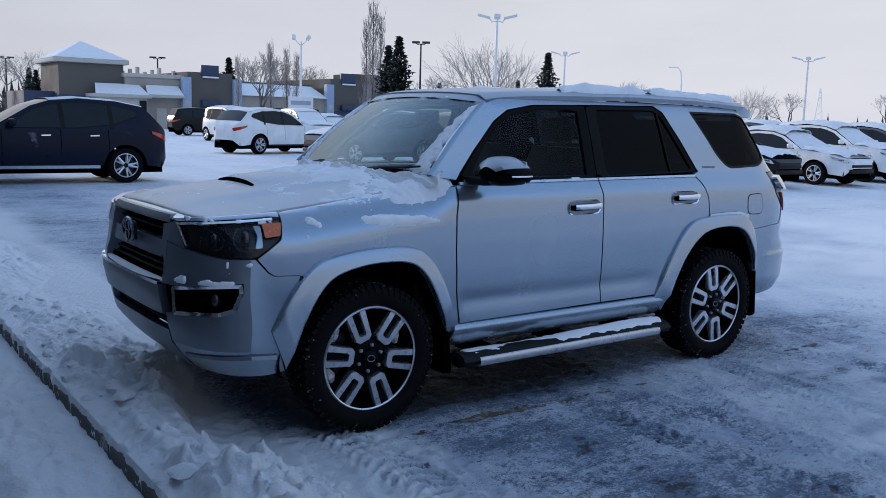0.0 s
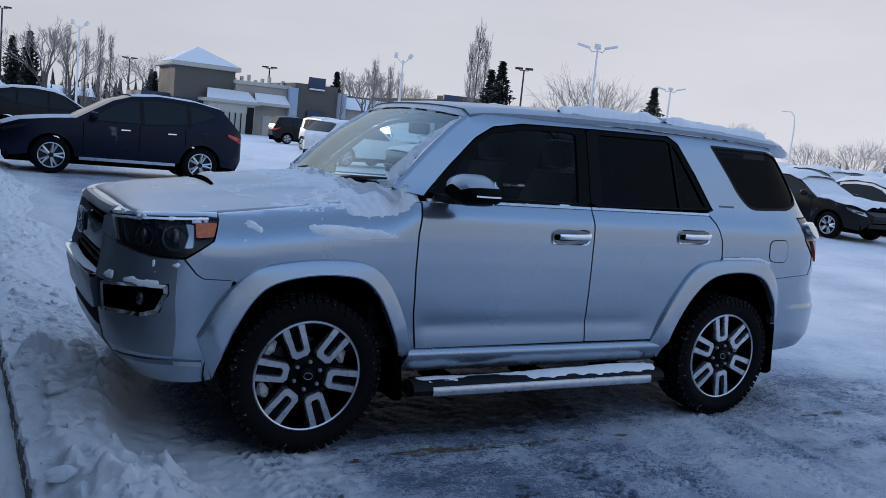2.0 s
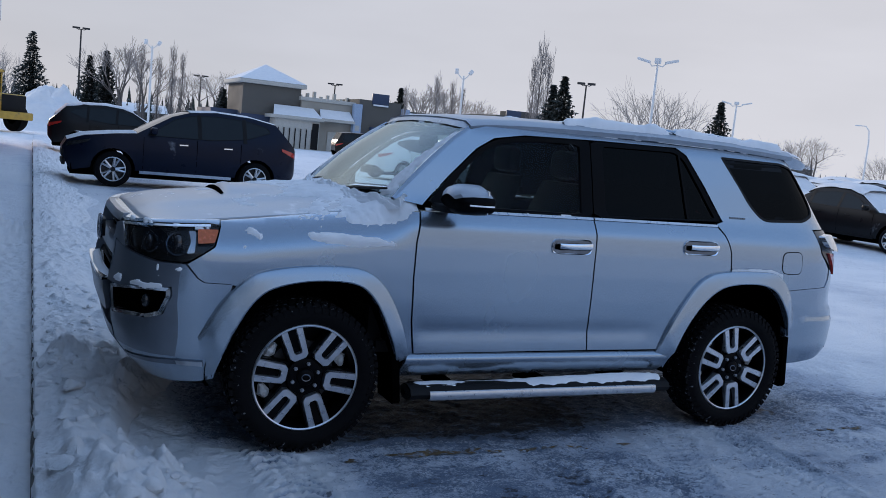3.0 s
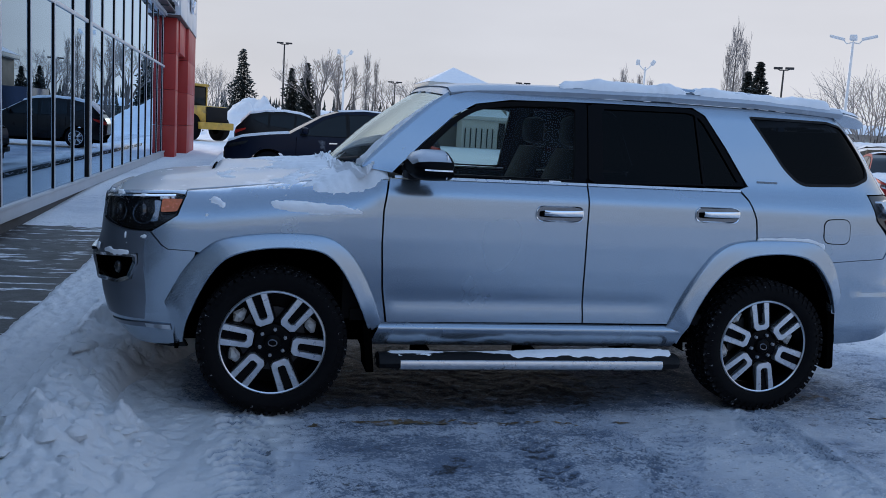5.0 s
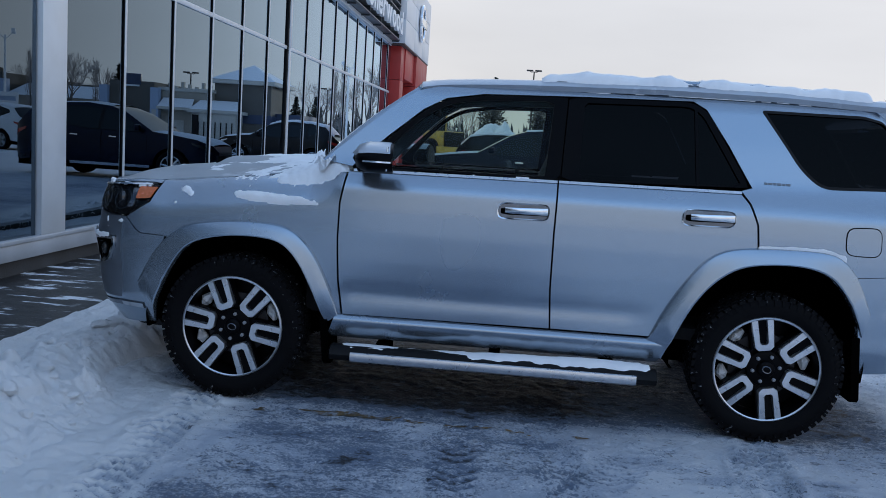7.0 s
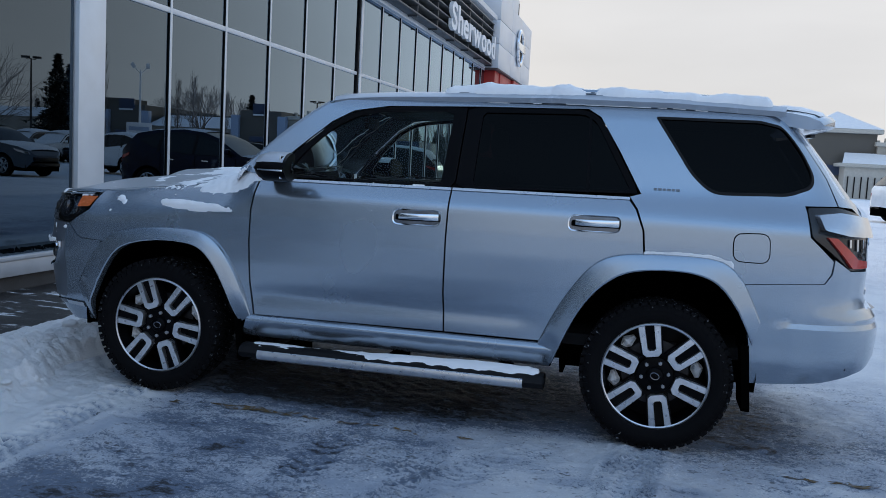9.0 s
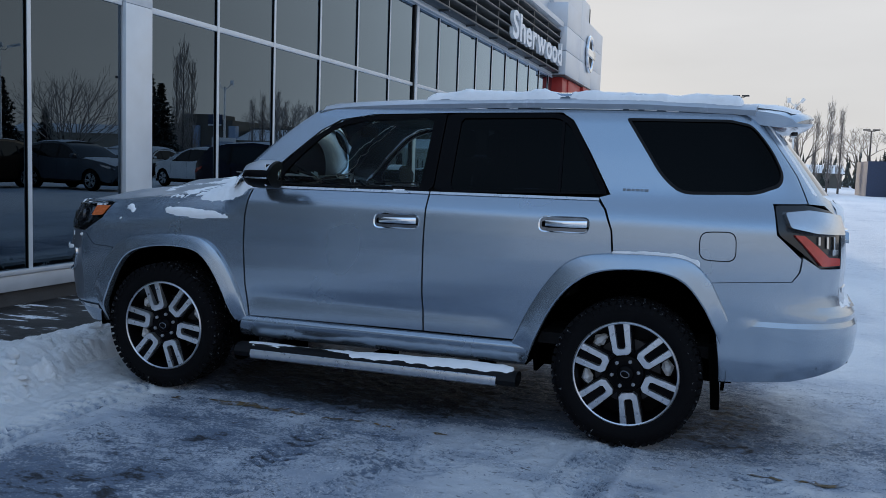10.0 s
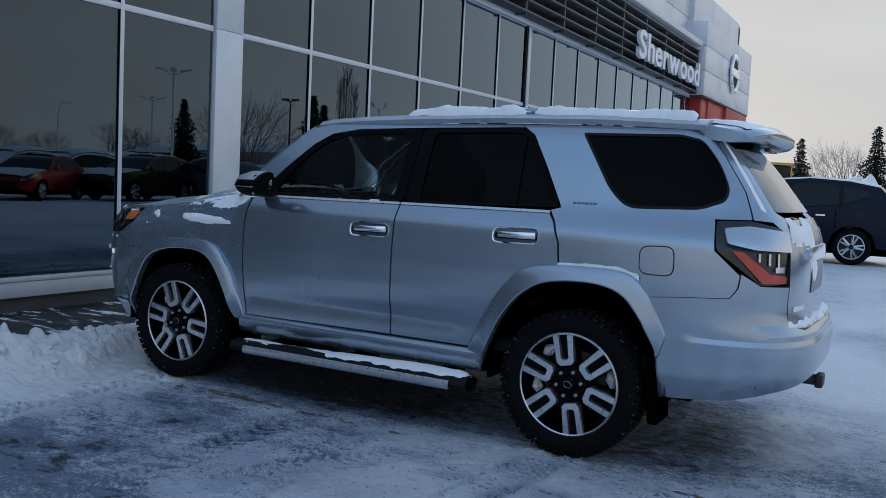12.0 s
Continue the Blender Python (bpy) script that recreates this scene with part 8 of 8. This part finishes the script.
def spruce(name, label, m, h, seed, wide=0.40, gap=0.5):
    t = thing(name, m, label, "tree", "spruces")
    rg = random.Random(seed)
    bt, bn = bmesh.new(), bmesh.new()
    tube(bt, [(0, 0, -0.1), (0, 0, h * 0.98)], [h * 0.014, 0.01], 6, cap=False)
    z = h * 0.06
    while z < h * 0.985:
        f = 1 - z / h
        rad = h * wide * 0.82 * (f ** 0.80) * rg.uniform(0.72, 1.15) * (0.88 + 0.20 * math.sin(z * 1.9 + seed)) + 0.05
        nb = max(3, int(6 * f + 3))
        a0 = rg.uniform(0, math.tau)
        for k in range(nb):
            a = a0 + k * math.tau / nb + rg.uniform(-0.2, 0.2)
            ln = rad * rg.uniform(0.6, 1.12)
            d = Vector((math.cos(a), math.sin(a), 0))
            s = Vector((-d.y, d.x, 0))
            dz = rg.uniform(-0.35, 0.25) * ln
            steps = max(2, int(ln / 0.30))
            for i in range(steps):
                q = (i + 0.6) / steps
                c = d * ln * q + s * rg.uniform(-0.08, 0.08) * ln + Vector((0, 0, z + dz * q - 0.42 * ln * q * q + 0.25 * ln * max(0, q - 0.7)))
                wq = (0.26 + 0.20 * ln * (1 - q) * 0.9) * rg.uniform(0.7, 1.2)
                for sd in (-1, 1):
                    v = [bm_v for bm_v in (bn.verts.new(c - d * 0.12), bn.verts.new(c + s * sd * wq + d * 0.08 + Vector((0, 0, -0.08 - 0.10 * rg.random()))), bn.verts.new(c + d * (0.22 + 0.1 * rg.random()) + Vector((0, 0, -0.04))))]
                    bn.faces.new(v)
                v = [bn.verts.new(c - d * 0.1 + s * 0.05), bn.verts.new(c + d * 0.15 - s * 0.05), bn.verts.new(c + Vector((0, 0, -0.22 - 0.12 * rg.random())))]
                bn.faces.new(v)
        z += h * 0.014 * gap * rg.uniform(0.5, 1.5) + 0.03
    part("trunk", bt, BARK, t)
    part("crown", bn, NEEDLE, t, smooth=False)
    return t


E0 = Vector((-2.29, -4.63, 1.61))
E2 = Vector((-1.43, -4.93, 1.60))
E5 = Vector((0.28, -5.41, 1.51))


def spot(eye, az, el, dist):
    """A place on the lot seen from eye along az at a distance, and how high a thing there must be to end at el."""
    x, y = eye.x + dist * math.cos(radians(az)), eye.y + dist * math.sin(radians(az))
    g = lot_z(x, y)
    return x, y, g, eye.z + dist * math.tan(radians(el)) - g


bt0 = None
bare_protos, spruce_protos = [], []
for eye, az, el, dist, sp_, up, seed in ((E0, 51.0, 5.6, 105, 1.45, 0.15, 2), (E0, 79.1, 3.5, 155, 1.35, 0.2, 7), (E2, 85.1, 4.7, 92, 1.0, 0.5, 11)):
    x, y, g, h = spot(eye, az, el, dist)
    bare_protos.append((bare_tree("bare_tree", "leafless tree with frosted twigs behind the lot", pose(x, y, g), h, sp_, seed, up, 6, 1.55 if dist == 105 else 1.2), h))
def more_bare(k, eye, az, el, dist, rz):
    x, y, g, h = spot(eye, az, el, dist)
    src, h0 = bare_protos[k]
    c = copy_thing(src, pose(x, y, g, 0, 0, rz))
    c.scale = [h / h0] * 3
for k, eye, az, el, dist, rz in ((1, E0, 41.9, 2.9, 150, 50), (0, E0, 43.4, 2.75, 155, 130), (0, E0, 35.3, 2.7, 140, 200), (1, E0, 32.8, 2.3, 150, 10), (2, E0, 65.6, 4.2, 77, 80), (2, E0, 64.3, 4.0, 112, 190), (2, E0, 66.6, 3.6, 112, 20), (1, E0, 62.2, 3.4, 112, 75), (1, E2, 80.6, 3.2, 115, 140), (2, E2, 83.8, 4.2, 95, 200), (0, E5, 92.9, 3.8, 130, 60), (1, E0, 54.8, 3.0, 130, 33), (0, E0, 38.0, 2.2, 170, 33), (1, E0, 46.0, 2.5, 160, 33), (2, E0, 27.5, 2.3, 150, 90), (1, E0, 24.0, 2.5, 140, 60)):
    more_bare(k, eye, az, el, dist, rz)
x, y, g, h = spot(E0, 58.6, 7.0, 84)
pop = poplar("poplar", "tall narrow leafless poplar", pose(x, y, g), h, 4)
pop_h = h
for eye, az, el, dist, rz in ((E0, 58.1, 6.2, 86, 80), (E0, 59.0, 5.9, 87, 160), (E0, 65.0, 4.3, 76, 40), (E0, 64.0, 4.0, 77, 70), (E0, 63.4, 3.7, 76, 210), (E2, 82.2, 4.3, 96, 30), (E2, 81.6, 3.9, 97, 130), (E2, 84.0, 4.0, 96, 250), (E2, 83.0, 3.6, 98, 10), (E0, 67.0, 3.4, 78, 90)):
    x, y, g, h = spot(eye, az, el, dist)
    c = copy_thing(pop, pose(x, y, g, 0, 0, rz))
    c.scale = [h / pop_h] * 3
x, y, g, h = spot(E0, 56.94, 5.3, 74.4)
sp1 = spruce("spruce", "dark spruce with a little snow on its boughs", pose(x, y, g), h, 3)
sp1_h = h
x, y, g, h = spot(E5, 90.95, 4.4, 109)
sp2 = spruce("spruce", "narrow gappy spruce with a leaning top", pose(x, y, g), h, 9, 0.46, 0.8)
sp2_h = h
for src, h0, eye, az, el, dist, rz in ((sp1, sp1_h, E0, 57.6, 4.7, 75.5, 60), (sp1, sp1_h, E0, 47.46, 4.5, 98, 200), (sp1, sp1_h, E0, 67.55, 3.55, 107, 90), (sp1, sp1_h, E0, 78.9, 2.4, 149, 10), (sp1, sp1_h, E2, 86.9, 3.4, 93, 40), (sp1, sp1_h, E2, 86.0, 3.8, 100, 140), (sp1, sp1_h, E2, 79.05, 2.3, 100, 75), (sp1, sp1_h, E0, 54.3, 2.4, 130, 15), (sp1, sp1_h, E0, 49.3, 2.7, 125, 75), (sp2, sp2_h, E5, 94.6, 3.6, 90, 30)):
    x, y, g, h = spot(eye, az, el, dist)
    c = copy_thing(src, pose(x, y, g, 0, 0, rz))
    c.scale = [h / h0] * 3

# dark band of far woods
bm = bmesh.new()
rg = random.Random(21)
for k in range(900):
    az = rg.uniform(20, 112)
    d = rg.uniform(150, 260)
    x, y = d * math.cos(radians(az)), d * math.sin(radians(az))
    if 25 < az < 56 and rg.random() < 0.75:
        continue
    h = rg.uniform(3.0, 7.5) * d / 200 * (1.0 if az > 66 else 0.7)
    w = h * rg.uniform(0.12, 0.30)
    for j in range(7):
        zz = h * j / 7
        ww = w * (1 - j / 7.5)
        c = Vector((x + rg.uniform(-0.3, 0.3), y, -0.3 + zz))
        a = [bm.verts.new(c + Vector((ww * math.cos(q), ww * math.sin(q), -0.1 * h * rg.random()))) for q in (0.2 + j, 2.3 + j, 4.4 + j)]
        tp = bm.verts.new(c + Vector((0, 0, h * 0.26)))
        for i in range(3):
            bm.faces.new((a[i], a[(i + 1) % 3], tp))
tagged(part("far_woods", bm, NEEDLE, smooth=False), "dark belt of far spruce woods on the horizon", "woods", kind="stuff")

# ---- lamp posts ----
POST = mat("pale_galvanised_post", (0.80, 0.80, 0.79), 0.5, 0.0, vary=0.06)
POSTD = mat("dark_bronze_post", (0.03, 0.028, 0.028), 0.6)


def lamp_post(eye, az, el, dist, style):
    x, y, g, h = spot(eye, az, el, dist)
    dark = style == "twin"
    t = thing("lamp_post", pose(x, y, g, 0, 0, az - 90), {"twin": "dark lamp post with two flat heads", "triple": "pale lamp post with three flat heads on arms", "flood": "pale lamp post with two tilted floodlights", "curved": "pale street lamp with a curved arm"}[style], "street lamp", "lamp posts")
    mt = POSTD if dark else POST
    k = dist / 90 * 0.5 + 0.5
    bm = bmesh.new()
    if style == "curved":
        tube(bm, [(0, 0, 0), (0, 0, h * 0.8), (0.15 * -1, 0, h * 0.94), (-0.6, 0, h), (-1.4, 0, h + 0.02)], [0.10 * k, 0.08 * k, 0.06 * k, 0.05 * k, 0.05 * k], 6)
        part("post", bm, mt, t)
        part("lamp_head", boxes((-1.9, -1.35, -0.12, 0.12, h - 0.06, h + 0.08), bevel=0.03), mt, t)
        return t
    tube(bm, [(0, 0, 0), (0, 0, h - 0.1)], [0.11 * k, 0.07 * k], 8)
    part("post", bm, mt, t)
    part("post_base", boxes((-0.25, 0.25, -0.25, 0.25, 0, 0.5), bevel=0.04), mt, t)
    arms = {"twin": [(-1, 0), (1, 0)], "triple": [(-1, 0.25), (1, 0.25), (0, 0.1)], "flood": [(-1, 0.2), (1, 0.2)]}[style]
    for sx, up in arms:
        bm = bmesh.new()
        ln = 0.45 * k if style != "triple" else 0.55 * k
        tube(bm, [(0, 0, h - 0.25 * (style == "flood") - 0.1), (sx * ln * 0.6, 0, h - 0.15), (sx * ln, 0, h - 0.05 + up * 0.4)], 0.035 * k, 6)
        a = part("arm", bm, mt, t)
        if style == "twin":
            part("lamp_head", boxes((sx * ln - 0.35 * k, sx * ln + 0.35 * k, -0.2, 0.2, h - 0.06, h + 0.10), bevel=0.03), mt, a)
        elif style == "triple":
            hd = part("lamp_head", boxes((-0.42 * k, 0.42 * k, -0.17, 0.17, -0.04, 0.05), bevel=0.02) if sx else boxes((-0.2 * k, 0.2 * k, -0.3, 0.3, -0.04, 0.16), bevel=0.03), mt, a)
            hd.matrix_local = pose(sx * (ln + 0.30 * k), 0, h + up * 0.35, 0, -14 * sx, 0)
        else:
            hd = part("lamp_head", boxes((-0.15 * k, 0.15 * k, -0.10, 0.10, -0.20 * k, 0.20 * k), bevel=0.04), mt, a)
            hd.matrix_local = pose(sx * (ln + 0.1 * k), 0, h + 0.15, 0, 35 if sx > 0 else 0, 0)
    return t


for a in ((E0, 63.12, 4.7, 55.4, "flood"), (E0, 50.76, 6.4, 42, "triple"), (E0, 55.56, 4.8, 71.8, "twin"), (E0, 46.39, 4.3, 74, "triple"), (E0, 39.16, 3.6, 131, "curved"), (E0, 31.96, 4.1, 70, "triple"),
          (E0, 71.77, 3.25, 106, "twin"), (E0, 80.1, 2.85, 118, "twin"), (E2, 87.49, 4.8, 100, "twin"), (E2, 83.44, 4.4, 75, "flood"), (E0, 23.5, 4.4, 60, "triple")):
    lamp_post(*a)
# notice on the floodlight post
x, y, g, h = spot(E0, 63.12, 4.7, 55.0)
nb = thing("notice_board", pose(x, y, g, 0, 0, -27), "white notice board with pale blue bars on a lamp post", "sign")
part("board", boxes((-0.75, 0.75, -0.05, 0.05, 1.0, 2.6), bevel=0.01), LETTER, nb)
part("text_bar", boxes((-0.6, 0.6, -0.062, -0.05, 2.1, 2.35)), BLUEW, nb)
part("text_bar", boxes((-0.5, 0.5, -0.062, -0.05, 1.7, 1.9)), BLUEW, nb)
part("text_bar", boxes((-0.55, 0.55, -0.062, -0.05, 1.3, 1.5)), BLUEW, nb)

# power pylon on the horizon
x, y, g, h = spot(E0, 31.14, 2.5, 420)
py_ = thing("power_pylon", pose(x, y, -0.3, 0, 0, 30), "steel lattice power pylon on the horizon", "pylon")
bm = bmesh.new()
H = h
wd = lambda z: 3.0 * (1 - z / H) ** 1.4 + 0.5
for a in range(4):
    q = [(math.cos(a * math.pi / 2 + 0.785), math.sin(a * math.pi / 2 + 0.785))] * 1
    tube(bm, [(q[0][0] * wd(z), q[0][1] * wd(z), z) for z in np.linspace(0, H, 8)], 0.12, 4)
    for k in range(8):
        z0, z1 = H * k / 8, H * (k + 1) / 8
        b = ((a + 1) * math.pi / 2 + 0.785)
        tube(bm, [(q[0][0] * wd(z0), q[0][1] * wd(z0), z0), (math.cos(b) * wd(z1), math.sin(b) * wd(z1), z1)], 0.07, 3)
part("tower", bm, POST, py_)
for z in (0.62, 0.76, 0.90):
    bm = bmesh.new()
    tube(bm, [(-5.2, 0, H * z), (0, 0, H * z + 0.9), (5.2, 0, H * z)], 0.12, 4)
    tube(bm, [(-5.2, 0, H * z), (5.2, 0, H * z)], 0.10, 4)
    part("cross_arm", bm, POST, py_)
